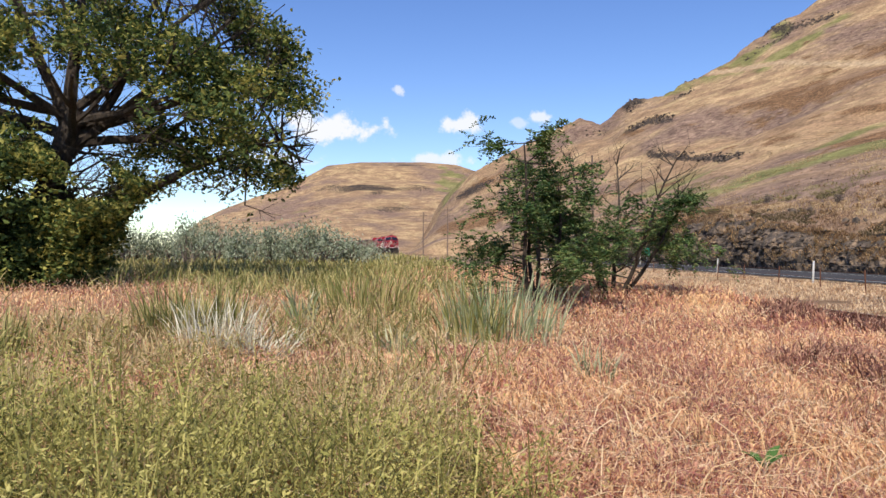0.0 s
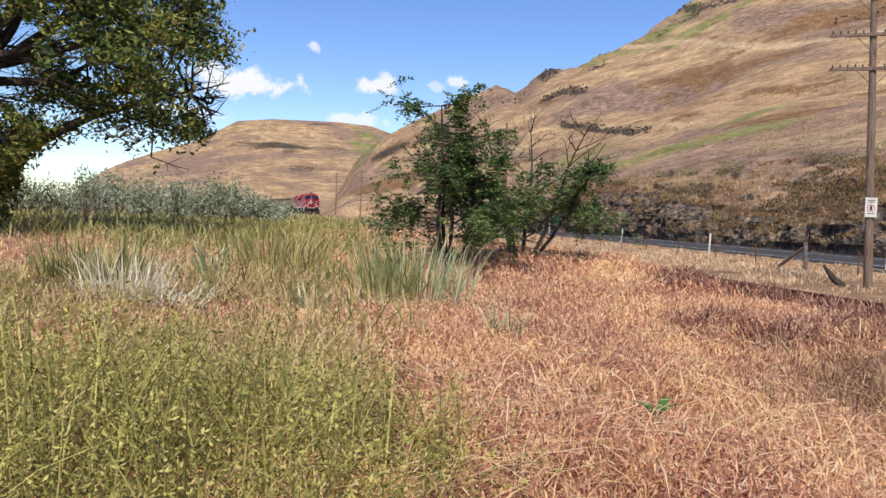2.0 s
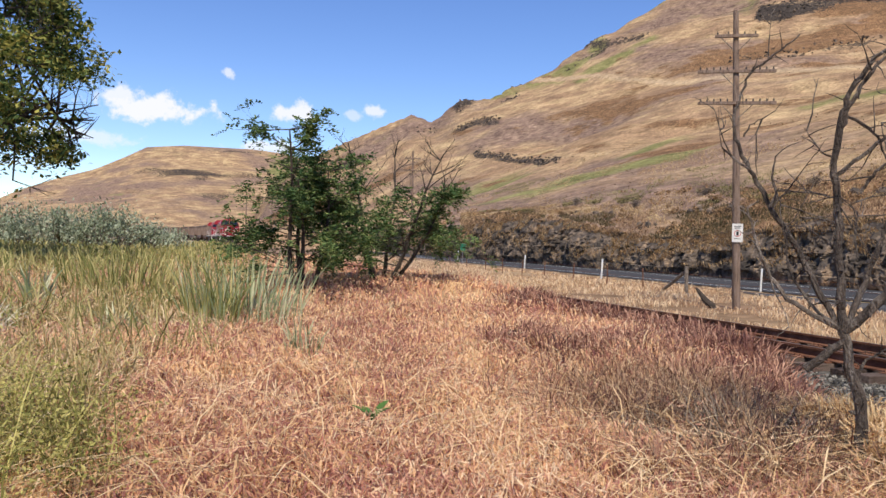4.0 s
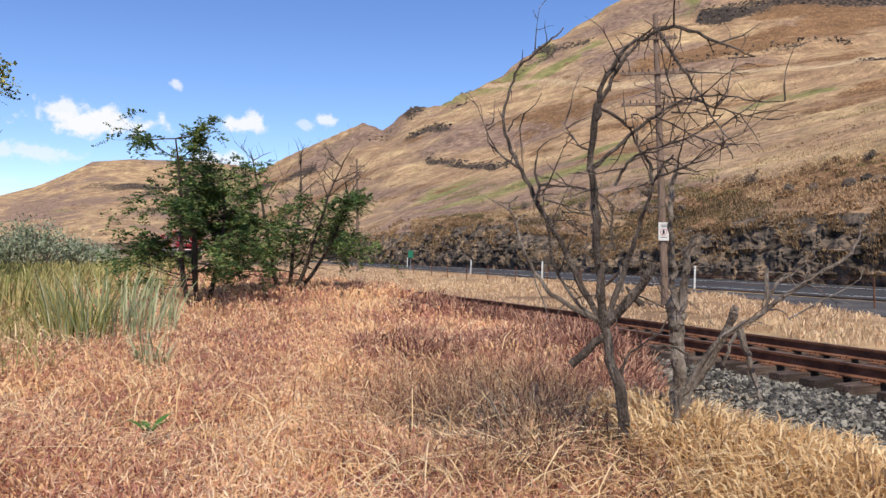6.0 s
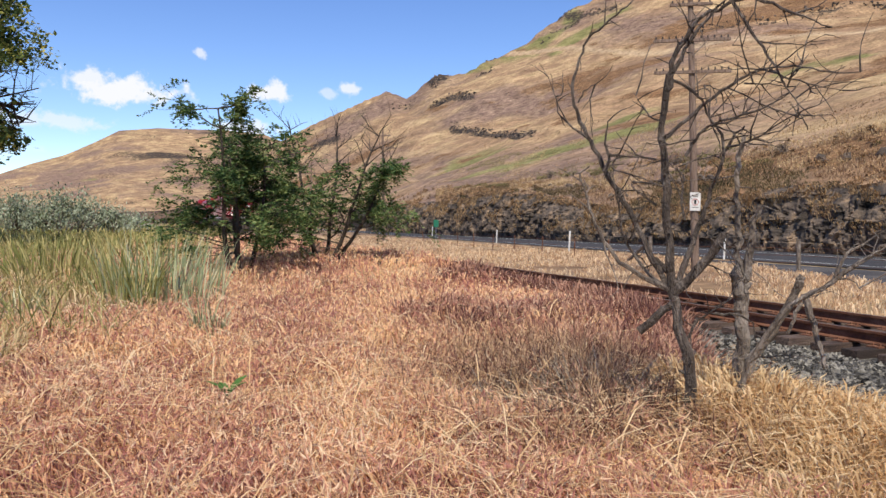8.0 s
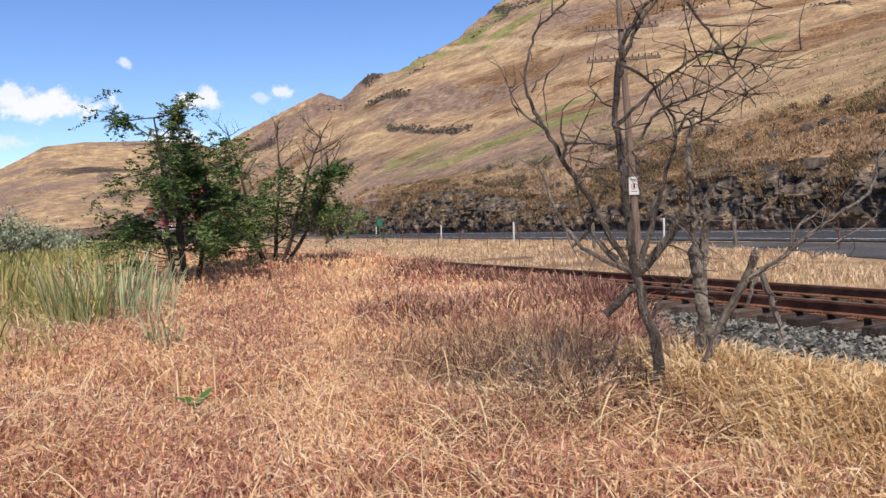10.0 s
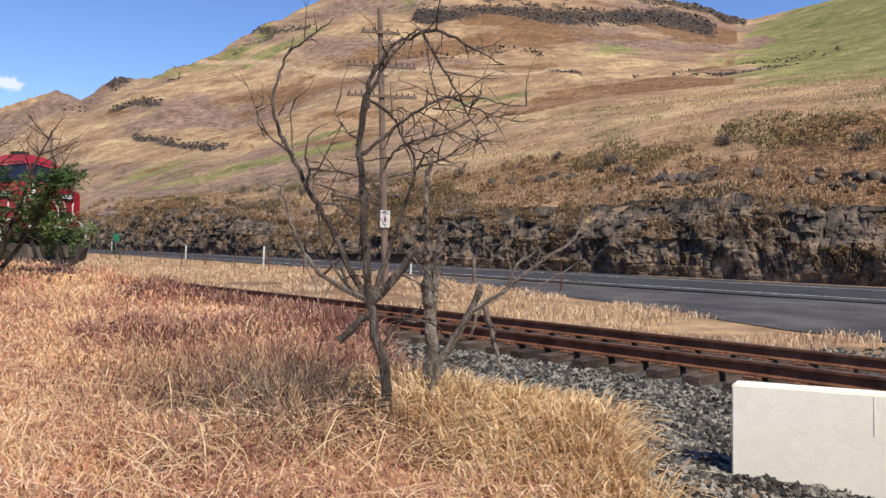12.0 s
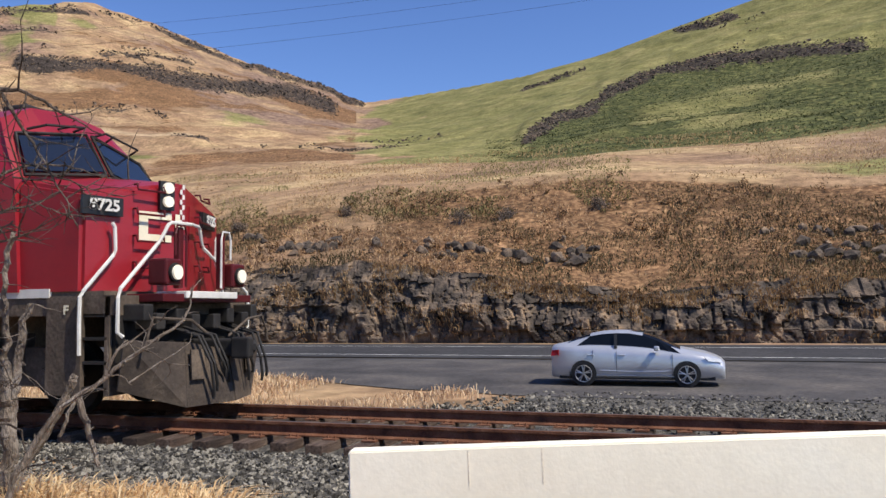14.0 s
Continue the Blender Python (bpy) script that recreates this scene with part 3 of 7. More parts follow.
def build_rock_cut():
    """Basalt face: upright columns of uneven depth, broken across, in one weathered mesh."""
    ys = np.arange(-34, 150, 0.11)
    azs = np.degrees(np.arctan2(46.5, ys - CENTRE[1]))
    r = 46.5 / np.sin(np.radians(azs))
    topz = EYE_Z + (r + 1.8) * np.tan(np.radians(np.interp(azs, *AZ_CUT)))
    topz = np.maximum(topz, ROAD_Z + 1.0) + 0.75 * fbm(ys, ys * 0, 4.2, 5, 41)
    vs = np.linspace(0, 1, 64)
    Yg, Vg = np.meshgrid(ys, vs, indexing="ij")
    Zg = ROAD_Z - 0.15 + Vg * (topz[:, None] - ROAD_Z + 0.3)
    warp = Yg + 0.85 * fbm(Yg, Zg, 1.6, 4, 42) + 0.25 * fbm(Yg, Zg * 0.3, 5.0, 2, 46) * Zg
    col = np.floor(warp / 0.62)
    brk = np.floor((Zg + 0.25 * fbm(Yg, Zg, 0.9, 2, 47) + 0.8 * np.sin(col * 12.9)) / (0.5 + 0.35 * ((np.sin(col * 78.2) * 437.5) % 1)))
    h1 = (np.sin(col * 127.1 + brk * 311.7) * 43758.5) % 1
    h2 = (np.sin(np.floor(warp / 2.6) * 53.3 + np.floor(Zg / 1.7) * 91.7) * 9631.3) % 1
    edge = np.abs((warp / 0.62) % 1 - 0.5) * 2
    depth = 0.55 * h1 + 0.7 * h2 - 0.28 * step(0.72, 1.0, edge) + 0.34 * fbm(Yg, Zg, 0.6, 4, 43) + 0.45 * fbm(Yg, Zg, 2.4, 3, 48)
    Xg = 46.0 - depth * (0.4 + 0.6 * np.sin(np.pi * np.clip(Vg, 0.03, 0.97))) + 1.9 * Vg**1.6 + 0.25
    idx = np.arange(Xg.size).reshape(Xg.shape)
    f = np.stack([idx[:-1, :-1], idx[:-1, 1:], idx[1:, 1:], idx[1:, :-1]], -1).reshape(-1, 4)
    m = material("basalt", [(0.022, 0.018, 0.015), (0.065, 0.051, 0.04), (0.135, 0.10, 0.073), (0.30, 0.205, 0.125)], 0.9, rough=0.95, bump=0.7, bump_scale=6, fine=0.45, detail=10)
    ob = np_mesh("rock_cut", np.stack([Xg, Yg, Zg], -1).reshape(-1, 3), f, m)
    tagged(ob, "dark columnar basalt rock face cut beside the highway", "cliff", kind="structure")
    rng = np.random.default_rng(5)
    # dry grass that has taken hold in the joints
    pi, pj = rng.integers(0, len(ys), 70000), (64 * rng.random(70000) ** 0.5).astype(int)
    ok = fbm(ys[pi], pj * 0.22, 2.4, 3, 45) > 0.16 - 0.3 * (pj / 64.0) ** 3
    pi, pj = pi[ok], pj[ok]
    n = len(pi)
    tuft = (Xg[pi, pj] - 0.03, Yg[pi, pj], Zg[pi, pj] - 0.05, rng.uniform(0.15, 0.42, n))
    tagged(ribbons("cliff_tufts", *tuft, np.full(n, 0.07), rng.uniform(0.2, 0.9, n), rng.uniform(2.2, 4.1, n), M_TUFT, droop=0.3), "dry tan grass tufts on the rock face", "grass", kind="stuff")
    # broken rock ledges higher on the slope
    bm = bmesh.new()
    for k in range(520):
        y = rng.uniform(-20, 85)
        az = math.degrees(math.atan2(50, y + 0.7))
        lvl = max(0.05, rng.choice([0.26, 0.33, 0.52]) + rng.normal(0, 0.035))
        el = float(np.interp(az, *AZ_CUT)) * (1 - lvl) + float(np.interp(az, *AZ_SLOPE)) * lvl
        r0 = 46.5 / math.sin(math.radians(az))
        rc, rs = r0 + 1.8, r0 * 1.25 + 14
        rr = rc + (rs - rc) * lvl ** 1.11
        if fbm(np.array([y]), np.array([lvl * 40]), 9.0, 2, 44)[0] < 0.14:
            continue
        s = rng.uniform(0.15, 0.75)
        mt = Matrix.LocRotScale((rr * math.sin(math.radians(az)), rr * math.cos(math.radians(az)) - 0.7, EYE_Z + rr * math.tan(math.radians(el)) + 0.05), Euler(rng.uniform(-0.4, 0.4, 3)), (s, s * rng.uniform(0.9, 1.6), s * rng.uniform(0.7, 1.3)))
        bmesh.ops.create_icosphere(bm, subdivisions=1, radius=0.7, matrix=mt)
    for v in bm.verts:
        v.co += Vector(noise.noise_vector(v.co * 1.7)) * 0.22
    tagged(mesh_object("ledge_rocks", bm, m), "broken dark basalt rocks along the slope ledge", "rocks", kind="stuff")


build_rock_cut()


# ---------------------------------------------------------------- railway track
def rail_mesh(y0, y1, dy):
    """One rail of flat-bottom section laid along the line, in its own mesh; x is 0 on the rail."""
    sec = [(-0.075, -0.17), (0.075, -0.17), (0.075, -0.155), (0.012, -0.135), (0.012, -0.045), (0.037, -0.035), (0.037, -0.004), (0.028, 0.0), (-0.028, 0.0), (-0.037, -0.004), (-0.037, -0.035), (-0.012, -0.045), (-0.012, -0.135), (-0.075, -0.155)]
    return sec, np.arange(y0, y1 + dy, dy)


def build_track():
    track = empty("railway_track")
    tagged(track, "rusty single railway track on dark wooden ties", "railway track", kind="structure")
    for side in (-1, 1):
        sec, ss = rail_mesh(-70, 430, 2.0)
        V = []
        for s in ss:
            x, y, h = track_point(s)
            o = side * GAUGE / 2
            V += [(x + (o + u) * math.cos(h), y + (o + u) * math.sin(h), w) for u, w in sec]
        k = len(sec)
        F = [[i * k + j, i * k + (j + 1) % k, (i + 1) * k + (j + 1) % k, (i + 1) * k + j] for i in range(len(ss) - 1) for j in range(k)]
        ob = np_mesh("rail", np.array(V), np.array(F), [M_RUST, M_RAILHEAD])
        ob.parent = track
        mi = np.array([1 if j in (7,) else 0 for i in range(len(ss) - 1) for j in range(k)], dtype=np.int32)
        ob.data.polygons.foreach_set("material_index", mi)
    tie = boxed(-1.3, 1.3, -0.115, 0.115, -0.37, -0.185, 0.012)
    me = bpy.data.meshes.new("tie")
    tie.to_mesh(me)
    tie.free()
    me.materials.append(M_TIE)
    plate = bpy.data.meshes.new("tie_plate")
    bm = boxed(-0.18, 0.18, -0.09, 0.09, -0.188, -0.168)
    for sx in (-0.11, 0.11):
        for sy in (-0.05, 0.05):
            box(bm, sx - 0.012, sx + 0.012, sy - 0.012, sy + 0.012, -0.17, -0.135)
    bm.to_mesh(plate)
    bm.free()
    plate.materials.append(M_RUST)
    rng = random.Random(3)
    far = bmesh.new()
    for k in range(-44, 330):
        s = k * 0.52
        x, y, h = track_point(s)
        if k < 150:
            ob = new("tie", me)
            ob.parent = track
            ob.matrix_basis = pose(x + rng.uniform(-0.06, 0.06), y + rng.uniform(-0.03, 0.03), rng.uniform(-0.012, 0.006), 0, 0, math.degrees(h) + rng.uniform(-1.5, 1.5))
            if k < 60:
                for side in (-1, 1):
                    p = new("tie_plate", plate)
                    p.parent = track
                    p.matrix_basis = pose(x + side * GAUGE / 2, y, 0)
        else:
            box(far, x - 1.3, x + 1.3, y - 0.115, y + 0.115, -0.37, -0.185)
    ob = mesh_object("far_ties", far, M_TIE, track)
    ob["kind"] = "stuff"


build_track()


def stone_field(name, xs, ys, zs, sizes, mat, label, seed):
    """Loose angular stones, each an uneven octahedron."""
    rng = np.random.default_rng(seed)
    base = np.array([(1, 0, 0), (-1, 0, 0), (0, 1, 0), (0, -1, 0), (0, 0, 1), (0, 0, -1)], float)
    tri = np.array([(0, 2, 4), (2, 1, 4), (1, 3, 4), (3, 0, 4), (2, 0, 5), (1, 2, 5), (3, 1, 5), (0, 3, 5)])
    n = len(xs)
    v = base[None] * rng.uniform(0.55, 1.1, (n, 6, 1)) + rng.normal(0, 0.22, (n, 6, 3))
    q = rng.normal(size=(n, 4))
    q /= np.linalg.norm(q, axis=1, keepdims=True)
    w, x, y, z = q.T
    rot = np.stack([1 - 2 * (y * y + z * z), 2 * (x * y - z * w), 2 * (x * z + y * w), 2 * (x * y + z * w), 1 - 2 * (x * x + z * z), 2 * (y * z - x * w), 2 * (x * z - y * w), 2 * (y * z + x * w), 1 - 2 * (x * x + y * y)], -1).reshape(n, 3, 3)
    v = np.einsum("nij,nkj->nki", rot, v) * sizes[:, None, None] + np.stack([xs, ys, zs], -1)[:, None]
    f = (tri[None] + 6 * np.arange(n)[:, None, None]).reshape(-1, 3)
    return tagged(np_mesh(name, v.reshape(-1, 3), f, mat), label, "gravel", kind="stuff")


def build_ballast():
    rng = np.random.default_rng(8)
    n = 44000
    y = -7 + 25 * rng.random(n) ** 1.35
    x = rng.uniform(5.0, 8.5, n)
    keep = (x > 5.0 + bank_shift(y) + 0.5 * fbm(x, y, 1.5, 2, 6)) & (rng.random(n) < np.where(y < 9, 1.0, 0.6))
    x, y = x[keep], y[keep]
    stone_field("near_ballast", x, y, near_height(x, y) + 0.008, rng.uniform(0.02, 0.052, len(x)), M_STONE, "grey angular ballast stones beside the track", 1)
    n = 9000
    x, y = rng.uniform(8.3, 11.2, n), rng.uniform(-8, 40, n)
    stone_field("crib_ballast", x, y, near_height(x, y) + 0.0, rng.uniform(0.015, 0.035, n), M_STONE, "grey stones between the ties", 2)
    n = 30000
    x, y = rng.uniform(11.0, 20.0, n), rng.uniform(-18, 24, n)
    keep = (x < 13.6 + 6.0 * (1 - step(2, 6.5, y)) + 1.0 * fbm(x, y, 2.0, 2, 9)) & (rng.random(n) < 1.15 - 0.8 * step(14, 19.5, x))
    x, y = x[keep], y[keep]
    stone_field("far_ballast", x, y, near_height(x, y) + 0.015 + 0.12 * rng.random(len(x)) * (1 - step(13, 17, x)), rng.uniform(0.025, 0.065, len(x)), M_STONE, "grey gravel shoulder beyond the track", 3)
    # gravel beds under the loose stones
    for nm, x0, x1, y0, y1, m, lab in (("ballast_bed", 4.9, 19.6, -70, 170, M_GRAVEL, "crushed grey stone ballast bed"), ("pull_out", 15.5, 31.5, -70, 37, M_PULL, "worn grey gravel and tar pull-out beside the highway")):
        xs, ys = np.arange(x0, x1, 0.22), np.arange(y0, y1, 0.5)
        X, Y = np.meshgrid(xs, ys, indexing="ij")
        if nm == "pull_out":
            near = np.interp(Y, [-70, 3, 8, 12.4, 21, 36], [18.3, 18.6, 20.4, 22.8, 26.2, 31.2]) + 0.5 * fbm(X * 0, Y, 2.0, 3, 71)
            X = 31.6 - (31.6 - near) * (31.6 - X) / (31.6 - 15.5)
        Xb = X + track_bend(Y)
        lift = 0.012 - (0.10 * (1 - step(5.0, 5.9, X - bank_shift(Y) + 0.5 * fbm(X, Y, 1.5, 2, 6))) + 0.10 * step(13.2, 13.8, X) * step(2, 5, Y) + 0.05 * step(18.8, 19.5, X) if nm == "ballast_bed" else 0.0)
        Z = near_height(Xb, Y) + lift + (0.006 * fbm(X, Y, 0.3, 2, 3) if nm == "ballast_bed" else 0.012)
        idx = np.arange(X.size).reshape(X.shape)
        f = np.stack([idx[:-1, :-1], idx[1:, :-1], idx[1:, 1:], idx[:-1, 1:]], -1).reshape(-1, 4)
        tagged(np_mesh(nm, np.stack([Xb, Y, Z], -1).reshape(-1, 3), f, m, smooth=True), lab, "gravel", kind="structure")


M_PULL = material("pull_out_gravel", [(0.045, 0.042, 0.041), (0.075, 0.069, 0.066), (0.12, 0.106, 0.094)], 0.5, rough=0.95, bump=0.5, bump_scale=40, fine=0.4)
build_ballast()


# ---------------------------------------------------------------- locomotive and cars
M_RED = material("red_locomotive_paint", [(0.19, 0.008, 0.013), (0.255, 0.010, 0.017), (0.28, 0.016, 0.022)], 0.8, rough=0.38, fine=0.06, spec=0.5)
M_DARKRED = material("dark_red_paint", [(0.06, 0.006, 0.008), (0.10, 0.008, 0.011)], 2, rough=0.5, fine=0.1)
M_GRIME = material("grimy_underframe", [(0.045, 0.034, 0.025), (0.09, 0.068, 0.05), (0.16, 0.12, 0.088)], 1.6, rough=0.8, bump=0.3, fine=0.3)
M_DARKSTEEL = material("dark_steel", [(0.012, 0.011, 0.011), (0.035, 0.031, 0.028)], 3, rough=0.7, fine=0.2)
M_WHITE = material("white_enamel", [(0.50, 0.48, 0.44), (0.68, 0.66, 0.61)], 4, rough=0.5, fine=0.08)
M_CREAM = material("cream_lettering", [(0.66, 0.60, 0.44), (0.74, 0.68, 0.52)], 3, rough=0.5, fine=0.05)
M_BLACK = plain("black_plate", (0.012, 0.012, 0.013), 0.45)
M_HOPPER = material("brown_hopper_paint", [(0.11, 0.075, 0.06), (0.19, 0.13, 0.10), (0.25, 0.18, 0.14)], 0.5, rough=0.75, fine=0.15)


M_PLOW = material("scuffed_plow_steel", [(0.03, 0.022, 0.017), (0.06, 0.045, 0.034), (0.11, 0.083, 0.06)], 2.2, rough=0.7, bump=0.3, fine=0.3)
M_PILOT = material("near_black_steel", [(0.006, 0.0055, 0.005), (0.018, 0.015, 0.013)], 3, rough=0.85, fine=0.2)


def glass_material(name, tint):
    m = bpy.data.materials.new(name)
    m.use_nodes = True
    b = m.node_tree.nodes["Principled BSDF"]
    b.inputs["Base Color"].default_value = (*tint, 1)
    b.inputs["Roughness"].default_value, b.inputs["Specular IOR Level"].default_value, b.inputs["IOR"].default_value = 0.04, 0.6, 1.5
    return m


M_GLASS = glass_material("dark_tinted_glass", (0.012, 0.016, 0.026))


def lamp_material(name, color, strength):
    m = bpy.data.materials.new(name)
    m.use_nodes = True
    b = m.node_tree.nodes["Principled BSDF"]
    b.inputs["Base Color"].default_value = (*color, 1)
    b.inputs["Emission Color"].default_value = (*color, 1)
    b.inputs["Emission Strength"].default_value = strength
    return m


M_HEAD = lamp_material("lit_headlight", (0.70, 0.63, 0.50), 0.5)


def quad_prism(bm, a, b, c, d, thick):
    """A plate over the quad a b c d, thick along its normal."""
    a, b, c, d = (Vector(p) for p in (a, b, c, d))
    n = (b - a).cross(d - a).normalized() * thick
    lo = [bm.verts.new(p) for p in (a, b, c, d)]
    hi = [bm.verts.new(p + n) for p in (a, b, c, d)]
    fs = [bm.faces.new(lo[::-1]), bm.faces.new(hi)] + [bm.faces.new((lo[i], lo[(i + 1) % 4], hi[(i + 1) % 4], hi[i])) for i in range(4)]
    bmesh.ops.recalc_face_normals(bm, faces=fs)
    return bm


def facet(u, v, lift=0.0, side=-1):
    """A point on the nose's half that faces side: u from the centre ridge (0) to the corner (1), v is the height."""
    p0, p1 = Vector((0, 0.62, v)), Vector((side * 1.5, 1.1, v))
    n = Vector((side * 0.305, -0.952, 0))
    return p0.lerp(p1, u) + n * lift


def digits(text, at, right, up, size, mat, parent, name):
    """Raised characters as one mesh; right and up give their plane."""
    cu = bpy.data.curves.new(name, "FONT")
    cu.body, cu.size, cu.align_x, cu.align_y, cu.extrude, cu.offset = text, size, "CENTER", "CENTER", 0.006, 0.006
    tmp = bpy.data.objects.new(name, cu)
    scene.collection.objects.link(tmp)
    me = bpy.data.meshes.new_from_object(tmp.evaluated_get(bpy.context.evaluated_depsgraph_get()))
    bpy.data.objects.remove(tmp)
    bpy.data.curves.remove(cu)
    right, up = Vector(right).normalized(), Vector(up).normalized()
    m = Matrix((right, up, right.cross(up))).transposed().to_4x4()
    m.translation = Vector(at)
    me.transform(m)
    me.materials.clear()
    me.materials.append(mat)
    ob = new(name, me)
    ob.parent = parent
    return ob


def truck(parent, y):
    bm = bmesh.new()
    for sx in (-1, 1):
        prism(bm, [(y - 2.2, 0.55), (y - 2.0, 0.95), (y - 0.9, 0.95), (y - 0.6, 0.75), (y + 0.6, 0.75), (y + 0.9, 0.95), (y + 2.0, 0.95), (y + 2.2, 0.55), (y + 1.8, 0.42), (y - 1.8, 0.42)], "x", sx * 1.05, sx * 1.22)
        for k in (-1.75, 0, 1.75):
            cyl(bm, (sx * 1.2, y + k, 0.53), (sx * 1.34, y + k, 0.53), 0.17, 0.13, 12)
            box(bm, min(sx * 1.05, sx * 1.3), max(sx * 1.05, sx * 1.3), y + k + 0.45, y + k + 0.75, 0.6, 1.15)
    t = part("truck", bm, M_GRIME, parent, "grimy six-wheel truck frame")
    for k in (-1.75, 0, 1.75):
        w = bmesh.new()
        for sx in (-1, 1):
            cyl(w, (sx * 0.69, y + k, 0.53), (sx * 0.83, y + k, 0.53), 0.53, 0.52, 24)
        cyl(w, (-0.7, y + k, 0.53), (0.7, y + k, 0.53), 0.09, n=8)
        part("wheelset", w, M_DARKSTEEL, t)


def build_locomotive(name, label, front=True):
    """Wide-nosed freight locomotive; its pilot stands at y 0 and it reaches back along +y."""
    loco = empty(name)
    tagged(loco, label, "locomotive", group="train")
    # underframe, tank and hood
    part("underframe", box(boxed(-1.5, 1.5, 0.55, 21.6, 1.38, 1.64), -0.5, 0.5, 2, 20, 0.9, 1.4), M_GRIME, loco)
    part("fuel_tank", prism(bmesh.new(), [(-1.5, 1.3), (-1.5, 0.75), (-1.1, 0.4), (1.1, 0.4), (1.5, 0.75), (1.5, 1.3)], "y", 8.2, 13.6), M_GRIME, loco)
    sill = boxed(-1.52, -1.47, 1.6, 21.4, 1.62, 1.74)
    box(sill, 1.47, 1.52, 1.6, 21.4, 1.62, 1.74)
    part("side_sill", sill, M_WHITE, loco, "cream-white side sill stripe")
    part("walkway", boxed(-1.47, 1.47, 0.75, 21.4, 1.62, 1.70), M_GRIME, loco)
    # nose: two facets that meet in a ridge, top falling forward
    bm = bmesh.new()
    prof = lambda s: [(0, 0.62, 1.7), (s * 1.5, 1.1, 1.7), (s * 1.5, 2.15, 1.7), (s * 1.5, 1.1, 3.02), (s * 1.5, 2.15, 3.22), (0, 0.66, 3.32), (0, 2.15, 3.52), (0, 2.15, 1.7)]
    for s in (-1, 1):
        v = [bm.verts.new(p) for p in prof(s)]
        fs = [bm.faces.new([v[i] for i in q]) for q in ((0, 1, 3, 5), (1, 2, 4, 3), (5, 3, 4, 6))]
    bmesh.ops.remove_doubles(bm, verts=bm.verts, dist=1e-4)
    bmesh.ops.recalc_face_normals(bm, faces=bm.faces)
    bmesh.ops.bevel(bm, geom=[e for e in bm.edges if len(e.link_faces) == 2], offset=0.05, segments=2, affect="EDGES")
    part("nose", bm, M_RED, loco, "glossy red wide nose")
    # cab with chamfered roof and raked windscreens
    levels = [[(1.55, 2.1, 1.7), (0.75, 2.1, 1.7), (0, 2.1, 1.7)], [(1.55, 2.22, 3.26), (0.75, 2.12, 3.42), (0, 2.08, 3.52)], [(1.4, 2.6, 3.92), (0.75, 2.52, 4.12), (0, 2.5, 4.2)],
              [(1.25, 2.85, 4.22), (0.72, 2.85, 4.5), (0, 2.85, 4.58)], [(1.25, 4.7, 4.22), (0.72, 4.7, 4.5), (0, 4.7, 4.58)]]
    bm = bmesh.new()
    for s in (-1, 1):
        g = [[bm.verts.new((s * x, y, z)) for x, y, z in row] for row in levels]
        for r0, r1 in zip(g, g[1:]):
            for i in (0, 1):
                bm.faces.new((r0[i], r0[i + 1], r1[i + 1], r1[i]))
        bm.faces.new([r[0] for r in g] + [bm.verts.new((s * 1.55, 4.7, 3.6)), bm.verts.new((s * 1.55, 4.7, 1.7))])
    bmesh.ops.remove_doubles(bm, verts=bm.verts, dist=1e-4)
    bmesh.ops.recalc_face_normals(bm, faces=bm.faces)
    cab = part("cab", bm, M_RED, loco, "red cab with chamfered roof")
    for s in (-1, 1):
        w = bmesh.new()
        quad_prism(w, (s * 0.10, 2.055, 3.57), (s * 1.40, 2.16, 3.37), (s * 1.24, 2.52, 3.93), (s * 0.10, 2.43, 4.14), 0.02 * s)
        part("windscreen", w, M_GLASS, cab, "dark raked windscreen")
        t = bmesh.new()
        tube(t, [(s * 0.06, 2.03, 3.53), (s * 1.45, 2.15, 3.32), (s * 1.27, 2.53, 3.97), (s * 0.06, 2.43, 4.19), (s * 0.06, 2.03, 3.53)], 0.03, 5)
        part("window_frame", t, M_DARKSTEEL, cab)
        h = bmesh.new()
        tube(h, [(s * 0.2, 2.55, 4.22), (s * 0.22, 2.3, 4.26), (s * 0.95, 2.3, 4.14), (s * 1.05, 2.56, 4.08)], 0.02, 5)
        tube(h, [(s * 0.4, 2.3, 4.25), (s * 0.5, 2.55, 4.2)], 0.018, 5)
        part("sun_visor", h, M_DARKSTEEL, cab, "thin dark rail over the windscreen")
        sw = boxed(*sorted((s * 1.5, s * 1.575)), 3.05, 3.75, 2.95, 3.7)
        box(sw, *sorted((s * 1.5, s * 1.575)), 3.85, 4.45, 2.95, 3.7)
        part("side_window", sw, M_GLASS, cab)
    # long hood, radiators
    part("hood", prism(bmesh.new(), [(-0.95, 1.7), (-0.95, 3.95), (-0.75, 4.2), (0.75, 4.2), (0.95, 3.95), (0.95, 1.7)], "y", 4.7, 20.6), M_RED, loco)
    part("radiator", prism(bmesh.new(), [(-1.5, 3.75), (-1.5, 4.1), (-1.1, 4.5), (1.1, 4.5), (1.5, 4.1), (1.5, 3.75)], "y", 17.2, 20.8), M_RED, loco)
    for y in (6.0, 8.5, 11.0, 13.5, 16.0):
        part("hood_door", boxed(-0.985, -0.95, y - 0.9, y + 0.9, 2.0, 3.5, 0.01), M_RED, loco)
    part("exhaust", boxed(-0.4, 0.4, 12, 13, 4.15, 4.5), M_DARKSTEEL, loco)
